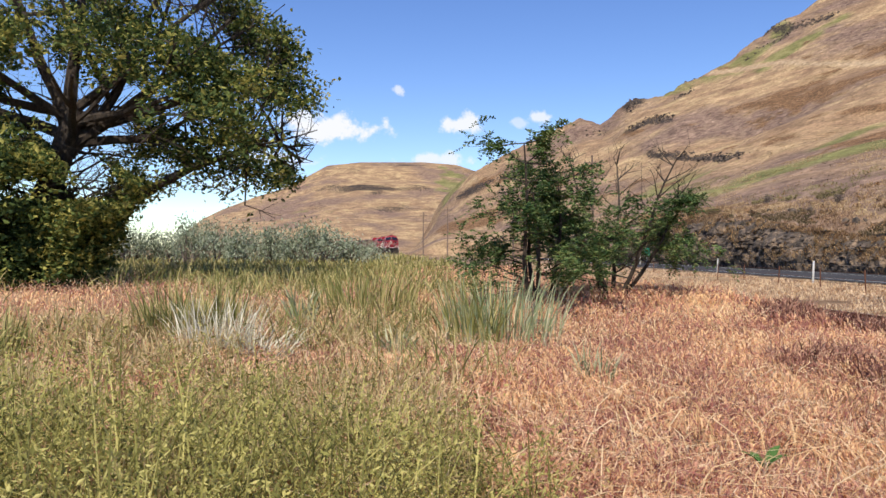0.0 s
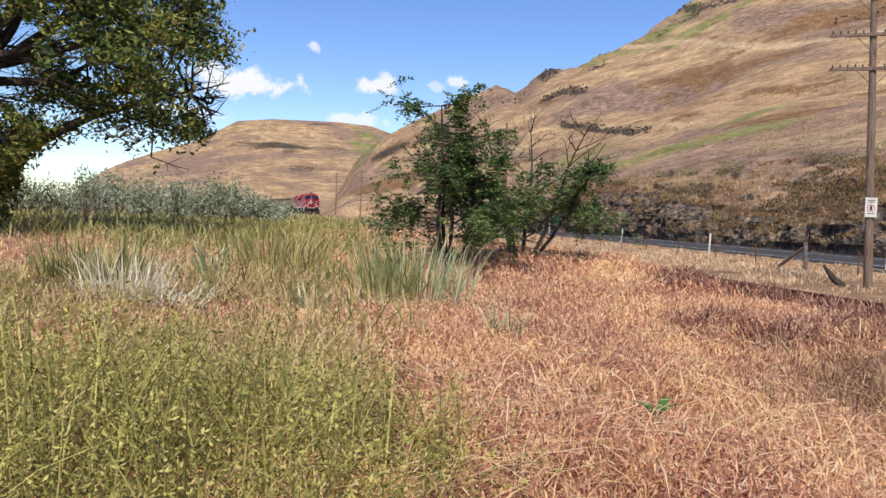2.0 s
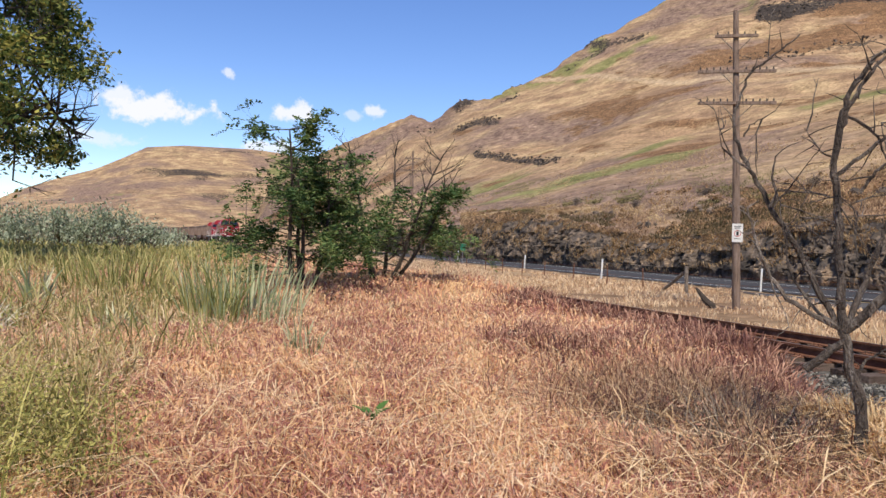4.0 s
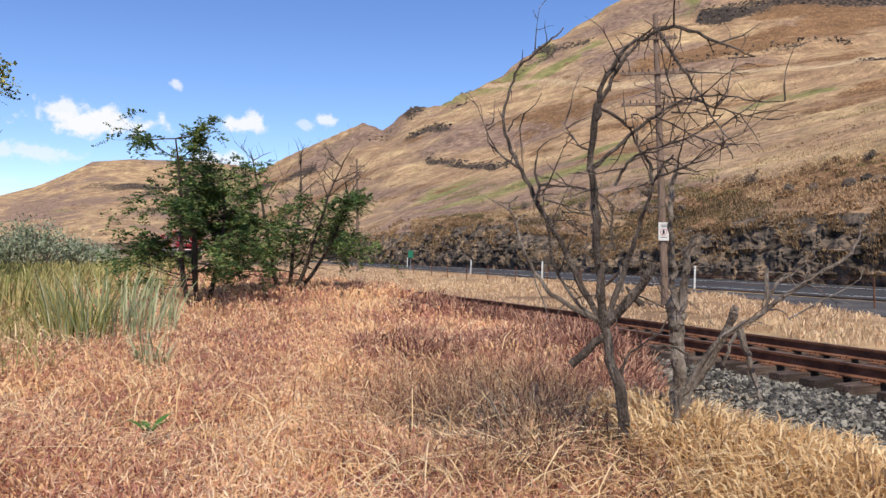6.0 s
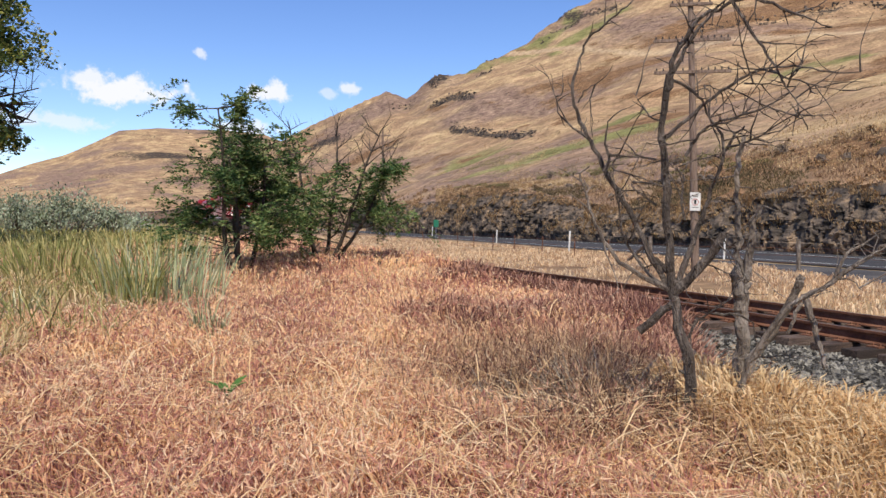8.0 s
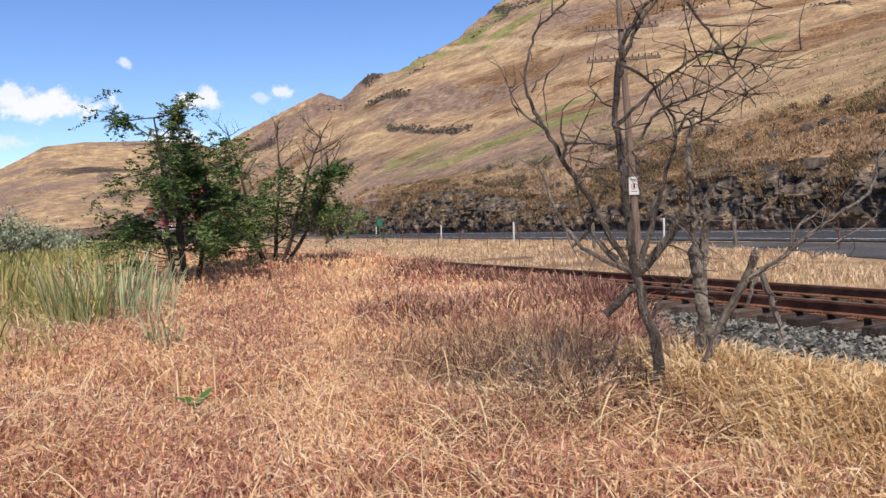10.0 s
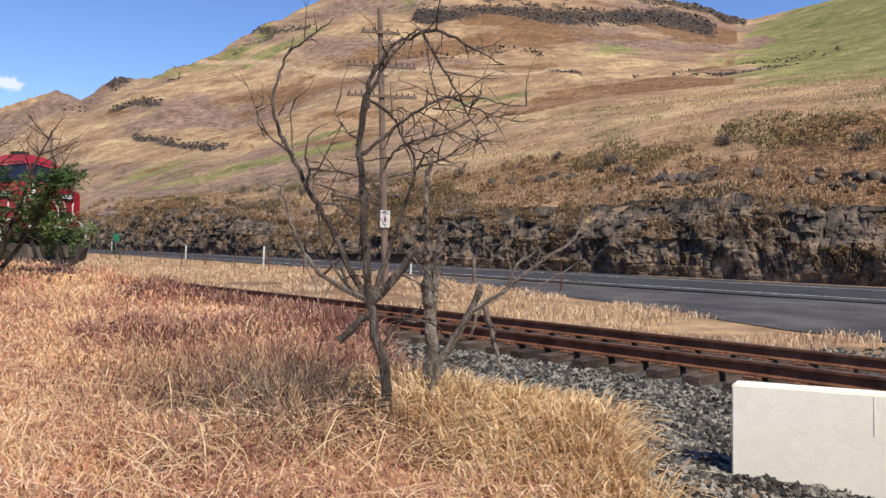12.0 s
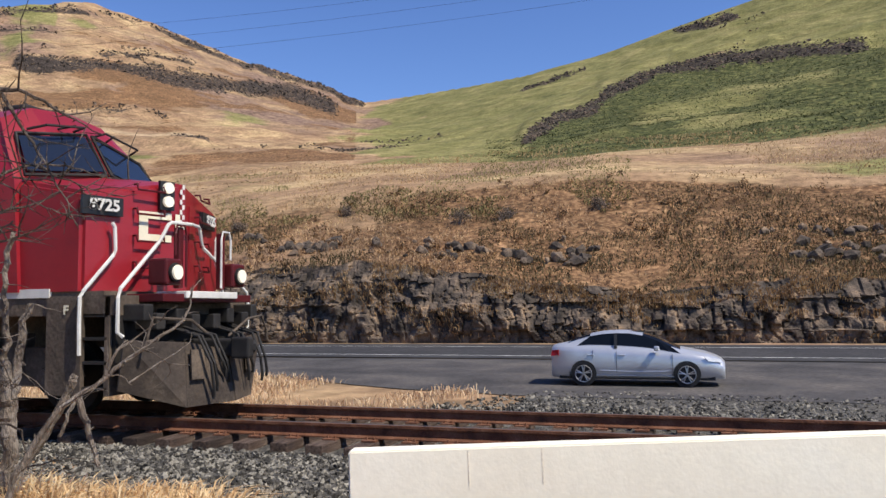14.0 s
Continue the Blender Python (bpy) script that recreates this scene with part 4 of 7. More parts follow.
    # pilot, plow and steps
    for s in (-1, 1):
        for quad in (((0, -0.22, 0.14), (s * 0.75, 0.02, 0.13), (s * 0.72, 0.10, 1.0), (0, -0.08, 0.86)), ((s * 0.745, 0.015, 0.13), (s * 1.5, 0.5, 0.42), (s * 1.56, 0.36, 1.06), (s * 0.715, 0.095, 1.0))):
            part("plow_blade", quad_prism(bmesh.new(), *quad, 0.05 * s), M_PLOW, loco, "scuffed brown-black steel plow blade")
    for s in (-1, 1):
        part("plow_plate", quad_prism(bmesh.new(), (s * 0.5, -0.11, 0.5), (s * 0.72, -0.04, 0.5), (s * 0.72, -0.02, 0.9), (s * 0.5, -0.09, 0.9), 0.03 * s), M_GRIME, loco)
    part("pilot_plate", boxed(-1.46, 1.46, 0.56, 0.66, 0.6, 1.6), M_PILOT, loco)
    part("front_sill", boxed(-0.62, 0.62, 0.12, 0.62, 1.60, 1.70, 0.01), M_WHITE, loco, "white front sill")
    part("front_deck", boxed(-1.05, 1.05, 0.16, 0.75, 1.55, 1.66, 0.01), M_DARKRED, loco)
    cb = boxed(-0.14, 0.14, -0.35, 0.5, 0.78, 1.02, 0.03)
    cyl(cb, (-0.12, -0.4, 0.9), (0.12, -0.4, 0.9), 0.13, n=10)
    box(cb, -0.2, -0.06, -0.6, -0.3, 0.75, 1.05, 0.03)
    part("coupler", cb, M_DARKSTEEL, loco)
    for x, low in ((-0.66, 0.25), (-0.58, 0.32), (-0.36, 0.5), (-0.26, 0.42), (0.3, 0.4), (0.42, 0.5), (0.7, 0.36), (0.84, 0.42)):
        part("brake_hose", tube(bmesh.new(), [(x, 0.35, 1.2), (x * 0.98, -0.1, 1.08), (x * 0.92 + 0.05, -0.24, 0.72), (x * 0.9 + 0.12, -0.24, low + 0.1), (x * 0.9 + 0.14, -0.22, low)], 0.022, 6), M_DARKSTEEL, loco, "hanging black brake hose")
    for s in (-1, 1):
        well = boxed(*sorted((s * 1.12, s * 1.5)), 0.62, 0.70, 0.35, 1.62)
        box(well, *sorted((s * 1.46, s * 1.53)), 1.05, 1.62, 0.35, 1.62)
        part("step_well", well, M_GRIME, loco)
        for z in (0.42, 0.75, 1.06, 1.36):
            part("step", boxed(*sorted((s * 1.05, s * 1.5)), 0.66, 1.1, z, z + 0.04), M_DARKSTEEL, loco)
        for pts in ([(1.035, 0.87), (1.04, 1.25), (1.04, 1.62), (1.01, 1.7), (0.76, 2.17), (0.735, 2.25), (0.745, 2.56), (0.77, 2.62)],
                    [(0.32, 2.40), (0.28, 2.50), (0.225, 2.66), (0.19, 2.70), (-0.02, 2.70)]):
            run = [facet(u, v, 0.1, s) for u, v in pts]
            if len(pts) == 5:
                run = [(s * 1.44, 0.46, 1.1), (s * 1.5, 0.5, 1.16), (s * 1.5, 0.5, 1.6), (s * 1.46, 0.5, 1.72)] + run
            part("handrail", tube(bmesh.new(), run, 0.026, 7), M_WHITE, loco, "white painted handrail")
        for z in (2.03, 2.40, 2.78, 3.12):
            g = bmesh.new()
            tube(g, [facet(0.53, z + 0.08, 0.0, s), facet(0.53, z + 0.08, 0.08, s), facet(0.53, z, 0.1, s), facet(0.26, z, 0.1, s), facet(0.26, z + 0.08, 0.08, s), facet(0.26, z + 0.08, 0.0, s)], 0.017, 5)
            part("grab_iron", g, M_DARKRED, loco, "dark red grab iron")
        # number board
        nb = bmesh.new()
        nu0, nu1 = (0.655, 1.02) if s < 0 else (0.40, 0.78)
        quad_prism(nb, facet(nu0, 2.72, 0.004, s), facet(nu1, 2.72, 0.004, s), facet(nu1, 2.97, 0.004, s), facet(nu0, 2.97, 0.004, s), 0.06 * s)
        board = part("number_board", nb, M_BLACK, loco, "black number board with white digits")
        right = (Vector(facet(0.9, 2.8, 0, s)) - Vector(facet(0.6, 2.8, 0, s))) * s
        digits("8725", facet((nu0 + nu1) / 2, 2.845, 0.1, s), right, (0, 0, 1), 0.215, M_WHITE, board, "road_number")
        # ditch light
        d = boxed(s * 0.78 - 0.17, s * 0.78 + 0.17, 0.2, 0.5, 1.78, 2.14, 0.03)
        dl = part("ditch_light", d, M_DARKRED, loco, "dark red lamp housing")
        part("bezel", cyl(bmesh.new(), (s * 0.78, 0.16, 1.95), (s * 0.78, 0.21, 1.95), 0.13, n=20), M_DARKSTEEL, dl)
        part("lens", cyl(bmesh.new(), (s * 0.78, 0.13, 1.95), (s * 0.78, 0.17, 1.95), 0.10, n=18), M_HEAD, dl, "lit round lamp")
        part("deck_post", boxed(s * 0.5 - 0.05, s * 0.5 + 0.05, 0.3, 0.4, 1.74, 2.6, 0.015), M_DARKRED, loco)
        part("gate_rail", tube(bmesh.new(), [(s * 0.42, 0.28, 1.76), (s * 0.42, 0.28, 2.5), (s * 0.46, 0.28, 2.62), (s * 0.62, 0.28, 2.62), (s * 0.66, 0.28, 2.5), (s * 0.66, 0.28, 2.2)], 0.017, 6), M_WHITE if s > 0 else M_DARKRED, loco)
        part("uncoupling_lever", tube(bmesh.new(), [(s * 0.2, 0.0, 1.05), (s * 0.7, -0.02, 1.3), (s * 1.3, 0.12, 1.34), (s * 1.42, 0.1, 1.1), (s * 1.44, 0.1, 0.95)], 0.02, 6), M_GRIME, loco, "bent uncoupling lever")
        for k, (bx, bz) in enumerate(((0.25, 1.28), (0.6, 1.36), (1.0, 1.3), (1.25, 1.42))):
            part("pilot_bracket", boxed(s * bx - 0.09, s * bx + 0.09, 0.22, 0.6, bz - 0.12, bz + 0.1, 0.02), M_DARKSTEEL, loco)
    # headlight housing on the ridge, and the emblem as plain cream shapes
    hb = bmesh.new()
    quad_prism(hb, facet(0.14, 2.88, 0.0), facet(0.29, 2.88, 0.0), facet(0.29, 3.30, 0.0), facet(0.14, 3.30, 0.0), -0.05)
    house = part("headlight_housing", hb, M_BLACK, loco)
    for z in (3.0, 3.2):
        c, n = facet(0.215, z, 0.05), Vector((-0.305, -0.952, 0))
        part("headlight", cyl(bmesh.new(), c, c + n * 0.05, 0.08, n=18), M_HEAD, house, "lit round headlight")
    em = bmesh.new()
    for u0, u1, z0, z1 in ((0.15, 0.48, 2.74, 2.84), (0.39, 0.48, 2.52, 2.74), (0.15, 0.48, 2.42, 2.52)):
        quad_prism(em, facet(u0, z0, 0.003), facet(u1, z0, 0.003), facet(u1, z1, 0.003), facet(u0, z1, 0.003), -0.004)
    part("emblem", em, M_CREAM, loco, "cream open square emblem on the red nose")
    em = bmesh.new()
    quad_prism(em, facet(0.06, 2.42, 0.003), facet(0.11, 2.42, 0.003), facet(0.11, 2.84, 0.003), facet(0.06, 2.84, 0.003), -0.004)
    part("emblem", em, M_CREAM, loco, "cream bar beside the square emblem")
    ck = bmesh.new()
    for k in range(9):
        z = 2.62 + k * 0.075
        quad_prism(ck, facet(0.01 + 0.025 * (k % 2), z, 0.003), facet(0.035 + 0.025 * (k % 2), z, 0.003), facet(0.035 + 0.025 * (k % 2), z + 0.07, 0.003), facet(0.01 + 0.025 * (k % 2), z + 0.07, 0.003), 0.004)
    part("checker_stripe", ck, M_WHITE, loco)
    part("nose_door", quad_prism(bmesh.new(), facet(0.12, 1.8, 0.0, 1), facet(0.55, 1.8, 0.0, 1), facet(0.55, 3.0, 0.0, 1), facet(0.12, 3.0, 0.0, 1), -0.03), M_RED, loco)
    digits("F", (-1.535, 1.3, 1.45), (0, -1, 0), (0, 0, 1), 0.16, M_CREAM, loco, "end_letter")
    truck(loco, 3.6)
    truck(loco, 17.8)
    for k, y in enumerate(np.linspace(4.9, 20.5, 8)):
        part("stanchion", cyl(bmesh.new(), (-1.48, y, 1.7), (-1.48, y, 2.65), 0.018, n=6), M_WHITE, loco)
    part("side_handrail", tube(bmesh.new(), [(-1.48, 4.9, 2.65), (-1.48, 20.5, 2.65)], 0.02, 6), M_WHITE, loco)
    part("horn", boxed(-0.3, 0.3, 3.4, 3.9, 4.56, 4.74, 0.04), M_DARKSTEEL, loco)
    return loco


def build_hopper():
    """A ribbed open-top hopper car, 16 m between couplers; its front end stands at y 0."""
    car = empty("hopper_car")
    tagged(car, "weathered brown ribbed steel hopper car", "rail car", group="train")
    part("body", prism(bmesh.new(), [(0.5, 1.9), (0.5, 3.9), (15.5, 3.9), (15.5, 1.9), (12.6, 1.0), (9.3, 1.0), (8.0, 1.7), (6.7, 1.0), (3.4, 1.0)], "x", -1.45, 1.45), M_HOPPER, car)
    for k in range(12):
        y = 0.8 + k * 1.31
        for s in (-1, 1):
            part("side_rib", boxed(*sorted((s * 1.45, s * 1.56)), y - 0.06, y + 0.06, 1.7, 3.85), M_HOPPER, car)
    for s in (-1, 1):
        part("top_rim", boxed(*sorted((s * 1.4, s * 1.58)), 0.4, 15.6, 3.85, 4.02), M_HOPPER, car)
    part("centre_sill", boxed(-0.2, 0.2, 0, 16, 0.85, 1.15), M_GRIME, car)
    for y in (2.0, 14.0):
        t = part("bolster", boxed(-1.0, 1.0, y - 0.2, y + 0.2, 0.55, 0.9), M_GRIME, car)
        for s in (-1, 1):
            part("side_frame", boxed(*sorted((s * 0.95, s * 1.1)), y - 1.1, y + 1.1, 0.4, 0.75, 0.02), M_GRIME, t)
            for k in (-0.88, 0.88):
                part("wheel", cyl(bmesh.new(), (s * 0.69, y + k, 0.46), (s * 0.82, y + k, 0.46), 0.46, n=20), M_DARKSTEEL, t)
    return car


lead_loco = build_locomotive("locomotive", "red freight locomotive with lit headlights and grimy plow")
hopper = build_hopper()
consist = [(lead_loco, 0.0)]
grey_loco = copy_thing(lead_loco, pose(0, 0, 0))
tagged(grey_loco, "second red freight locomotive coupled behind the first")
consist.append((grey_loco, 22.6))
for k in range(17):
    c = hopper if k == 0 else copy_thing(hopper, pose(0, 0, 0))
    consist.append((c, 45.2 + 16.4 * k))


def front_at(t):
    """Where the pilot of the leading locomotive stands along the line."""
    return 29.6 + 12.15 * (12.0 - t)


# ---------------------------------------------------------------- parked car
M_SILVER = material("silver_car_paint", [(0.50, 0.51, 0.54), (0.56, 0.57, 0.60)], 2, rough=0.3, metal=0.5, fine=0.02, spec=0.5)
M_CARGLASS = glass_material("black_tinted_glass", (0.006, 0.007, 0.009))
M_CARGLASS.node_tree.nodes["Principled BSDF"].inputs["Specular IOR Level"].default_value = 0.22
M_TYRE = plain("tyre_rubber", (0.016, 0.016, 0.017), 0.85)
M_ALLOY = plain("dark_alloy", (0.36, 0.36, 0.37), 0.35, 0.8)
M_TRIM = plain("black_trim", (0.015, 0.015, 0.016), 0.5)
M_TAIL = plain("red_tail_lamp", (0.42, 0.012, 0.012), 0.2)
M_CLEAR = plain("headlamp_glass", (0.55, 0.57, 0.60), 0.12)


def build_car():
    """Compact saloon; its front bumper stands at y 0 and the tail at y 4.52."""
    car = empty("car")
    tagged(car, "silver compact saloon parked on the gravel pull-out", "car")
    L, W = 4.52, 0.875
    ys = [0, 0.06, 0.2, 0.45, 0.8, 1.1, 1.35, 1.7, 2.05, 2.4, 2.75, 3.1, 3.45, 3.8, 4.05, 4.3, 4.46, 4.52]
    belt = [0.60, 0.65, 0.70, 0.76, 0.81, 0.835, 0.85, 0.87, 0.89, 0.91, 0.93, 0.95, 0.98, 1.0, 1.02, 1.03, 1.0, 0.93]
    roof = [0.63, 0.70, 0.77, 0.86, 0.93, 0.99, 1.09, 1.26, 1.39, 1.445, 1.455, 1.435, 1.375, 1.26, 1.15, 1.10, 1.07, 0.97]
    wide = [0.72, 0.80, 0.89, 0.96, 0.99, 1, 1, 1, 1, 1, 1, 1, 1, 0.985, 0.965, 0.92, 0.85, 0.76]
    rows = []
    for y, b, r, w in zip(ys, belt, roof, wide):
        w *= W
        cab = min(1.0, max(0.0, (r - b - 0.04) / 0.3))
        tw = w * (0.86 - 0.17 * cab)
        rows.append([(w * 0.82, 0.20), (w * 0.97, 0.30), (w, 0.52), (w * 0.985, b - 0.12), (w * 0.955, b), (w * 0.93 * (1 - cab) + tw * 1.12 * cab, b + (r - b) * 0.12 * (1 + cab)), (tw * 1.0, r - 0.055 * cab - 0.01), (tw * 0.82, r), (0.0, r + 0.012)])
    def skin(bm, cells, s, lift=0.0):
        for i, j in cells:
            q = [(i, j), (i, j + 1), (i + 1, j + 1), (i + 1, j)]
            v = [bm.verts.new((s * (rows[a][b][0] + lift), ys[a], rows[a][b][1] + lift * 0.6)) for a, b in q]
            bm.faces.new(v if s < 0 else v[::-1])
    nj = len(rows[0]) - 1
    side_glass = [(i, 5) for i in range(5, 13)]

    def corner(bm, pts, s, lift=0.0):
        v = [bm.verts.new((s * (rows[a][b][0] + lift), ys[a], rows[a][b][1] + lift * 0.6)) for a, b in pts]
        bm.faces.new(v if s < 0 else v[::-1])

    allc = [(i, j) for i in range(len(ys) - 1) for j in range(nj)]
    front_glass = [(i, j) for i in (5, 6, 7) for j in (6, 7)]
    rear_glass = [(i, j) for i in (12, 13) for j in (6, 7)]
    body = bmesh.new()
    for s in (-1, 1):
        skin(body, [c for c in allc if c not in side_glass and c not in front_glass and c not in rear_glass], s)
        corner(body, [(12, 6), (13, 6), (13, 5)], s)
        corner(body, [(5, 5), (5, 6), (6, 6)], s)
    for a in (0, len(ys) - 1):
        pts = [(-x, ys[a], z) for x, z in rows[a]] + [(x, ys[a], z) for x, z in rows[a][::-1][1:]]
        body.faces.new([body.verts.new(p) for p in pts])
    bmesh.ops.remove_doubles(body, verts=body.verts, dist=1e-4)
    bmesh.ops.recalc_face_normals(body, faces=body.faces)
    shell = part("body", body, M_SILVER, car, "silver painted body", smooth=True)
    part("underbody", boxed(-0.72, 0.72, 0.25, 4.3, 0.16, 0.5), M_TRIM, car)
    part("cabin_lining", boxed(-0.66, 0.66, 1.2, 3.6, 0.5, 0.95), M_TRIM, car)
    for s in (-1, 1):
        for cells, tip in (([(i, 5) for i in (6, 7, 8, 9)], [(5, 5), (6, 6), (6, 5)]), ([(i, 5) for i in (10, 11)], [(12, 5), (12, 6), (13, 5)])):
            g = bmesh.new()
            skin(g, cells, s, -0.004)
            corner(g, tip, s, -0.004)
            bmesh.ops.remove_doubles(g, verts=g.verts, dist=1e-4)
            part("side_window", g, M_CARGLASS, car)
        part("window_pillar", quad_prism(bmesh.new(), (s * 0.80, 2.72, 0.99), (s * 0.80, 2.80, 0.99), (s * 0.655, 2.80, 1.38), (s * 0.655, 2.72, 1.38), 0.012 * -s), M_TRIM, car)
        part("door_seam", boxed(*sorted((s * 0.84, s * 0.881)), 2.735, 2.745, 0.36, 0.9), M_TRIM, car)
        part("sill_strip", boxed(*sorted((s * 0.82, s * 0.876)), 1.25, 3.3, 0.25, 0.28, 0.005), M_ALLOY, car)
        part("door_seam", boxed(*sorted((s * 0.84, s * 0.880)), 1.30, 1.308, 0.34, 0.84), M_TRIM, car)
        part("door_seam", boxed(*sorted((s * 0.84, s * 0.880)), 3.36, 3.368, 0.72, 0.95), M_TRIM, car)
        part("mud_flap", boxed(*sorted((s * 0.72, s * 0.87)), 3.98, 4.0, 0.14, 0.36), M_TRIM, car)
        part("mud_flap", boxed(*sorted((s * 0.72, s * 0.87)), 1.30, 1.32, 0.14, 0.34), M_TRIM, car)
        part("side_moulding", tube(bmesh.new(), [(s * 0.872, 1.4, 0.40), (s * 0.874, 2.4, 0.38), (s * 0.872, 3.2, 0.41)], 0.012, 5), M_SILVER, car)
        part("window_trim", tube(bmesh.new(), [(s * (rows[i][5][0] + 0.004), ys[i], rows[i][5][1]) for i in range(5, 14)], 0.008, 5), M_ALLOY, car)
        for y in (2.6, 3.42):
            part("door_handle", boxed(*sorted((s * 0.85, s * 0.895)), y - 0.09, y + 0.09, 0.80, 0.835, 0.01), M_SILVER, car)
        mir = boxed(*sorted((s * 0.86, s * 1.04)), 1.62, 1.76, 0.93, 1.06, 0.04)
        part("door_mirror", mir, M_SILVER, car)
        tail = quad_prism(bmesh.new(), (s * 0.835, 4.28, 0.80), (s * 0.76, 4.5, 0.78), (s * 0.73, 4.48, 0.93), (s * 0.825, 4.28, 0.95), 0.03 * s)
        part("tail_lamp", tail, M_TAIL, car, "red tail lamp")
        hl = quad_prism(bmesh.new(), (s * 0.845, 0.42, 0.66), (s * 0.72, 0.09, 0.62), (s * 0.70, 0.12, 0.70), (s * 0.845, 0.52, 0.77), 0.02 * -s)
        part("headlamp", hl, M_CLEAR, car)
        for y in (0.95, 3.62):
            # solid black disc over the closed body stands in for the shaded wheel well
            part("wheel_arch", cyl(bmesh.new(), (s * 0.70, y, 0.33), (s * 0.878, y, 0.325), 0.345, n=32), M_TRIM, car)
            ty = bmesh.new()
            cyl(ty, (s * 0.68, y, 0.315), (s * 0.885, y, 0.315), 0.318, n=30)
            bmesh.ops.bevel(ty, geom=[e for e in ty.edges if e.calc_length() < 0.08], offset=0.02, segments=2, affect="EDGES")
            wheel = part("wheel", ty, M_TYRE, car)
            rim = bmesh.new()
            for k in range(5):
                a = 2 * math.pi * k / 5 + 0.3
                for da in (-0.16, 0.16):
                    p0 = Vector((s * 0.893, y + 0.05 * math.cos(a), 0.315 + 0.05 * math.sin(a)))
                    p1 = Vector((s * 0.893, y + 0.215 * math.cos(a + da), 0.315 + 0.215 * math.sin(a + da)))
                    tube(rim, [p0, p1], [0.022, 0.016], 5)
            tube(rim, [(s * 0.89, y + 0.22 * math.cos(k * 0.3142), 0.315 + 0.22 * math.sin(k * 0.3142)) for k in range(21)], 0.014, 5)
            cyl(rim, (s * 0.885, y, 0.315), (s * 0.905, y, 0.315), 0.05, n=12)
            part("rim", rim, M_ALLOY, wheel)
    for nm, cells in (("windscreen", front_glass), ("rear_window", rear_glass)):
        g = bmesh.new()
        for s in (-1, 1):
            skin(g, cells, s, -0.004)
        bmesh.ops.remove_doubles(g, verts=g.verts, dist=1e-4)
        part(nm, g, M_CARGLASS, car)
    part("sunroof", boxed(-0.42, 0.42, 2.02, 2.55, 1.425, 1.447, 0.004), M_GLASS, car)
    part("front_grille", boxed(-0.5, 0.5, -0.015, 0.05, 0.32, 0.46, 0.01), M_TRIM, car)
    part("upper_grille", boxed(-0.48, 0.48, 0.0, 0.06, 0.55, 0.62, 0.01), M_TRIM, car)
    part("licence_plate", boxed(-0.26, 0.26, 4.51, 4.535, 0.68, 0.82), M_WHITE, car)
    return car


sedan = build_car()
sedan.matrix_world = pose(22.0, -2.05, ROAD_Z + 0.012, 0, 0, 0)


# ---------------------------------------------------------------- concrete barrier
def build_barrier():
    bar = empty("concrete_barrier")
    tagged(bar, "pale weathered concrete barrier slab beside the track", "barrier")
    bm = prism(bmesh.new(), [(-0.16, -0.9), (-0.10, 0.0), (0.10, 0.0), (0.16, -0.9)], "y", -6.2, 0.0)
    bmesh.ops.subdivide_edges(bm, edges=[e for e in bm.edges if e.calc_length() > 2], cuts=40)
    bmesh.ops.bevel(bm, geom=[e for e in bm.edges if len(e.link_faces) == 2 and e.calc_face_angle(0) > 0.6], offset=0.012, segments=2, affect="EDGES")
    for v in bm.verts:
        v.co += Vector(noise.noise_vector(v.co * 3.0)) * 0.002
    part("slab", bm, M_CONCRETE, bar)
    st = bmesh.new()
    for y, w in ((-1.0, 0.006), (-1.6, 0.01)):
        quad_prism(st, (-0.124, y, -0.3), (-0.124, y - w, -0.3), (-0.1035, y - w, -0.02), (-0.1035, y, -0.02), -0.003)
    part("water_stain", st, material("stain", [(0.74, 0.655, 0.51), (0.80, 0.71, 0.565)], 6), bar, "faint brown water stains")
    return bar


barrier = build_barrier()
barrier.matrix_world = Matrix.Translation((6.25, 1.65, 0.225)) @ Euler((radians(-2.0), 0, radians(12.5))).to_matrix().to_4x4()


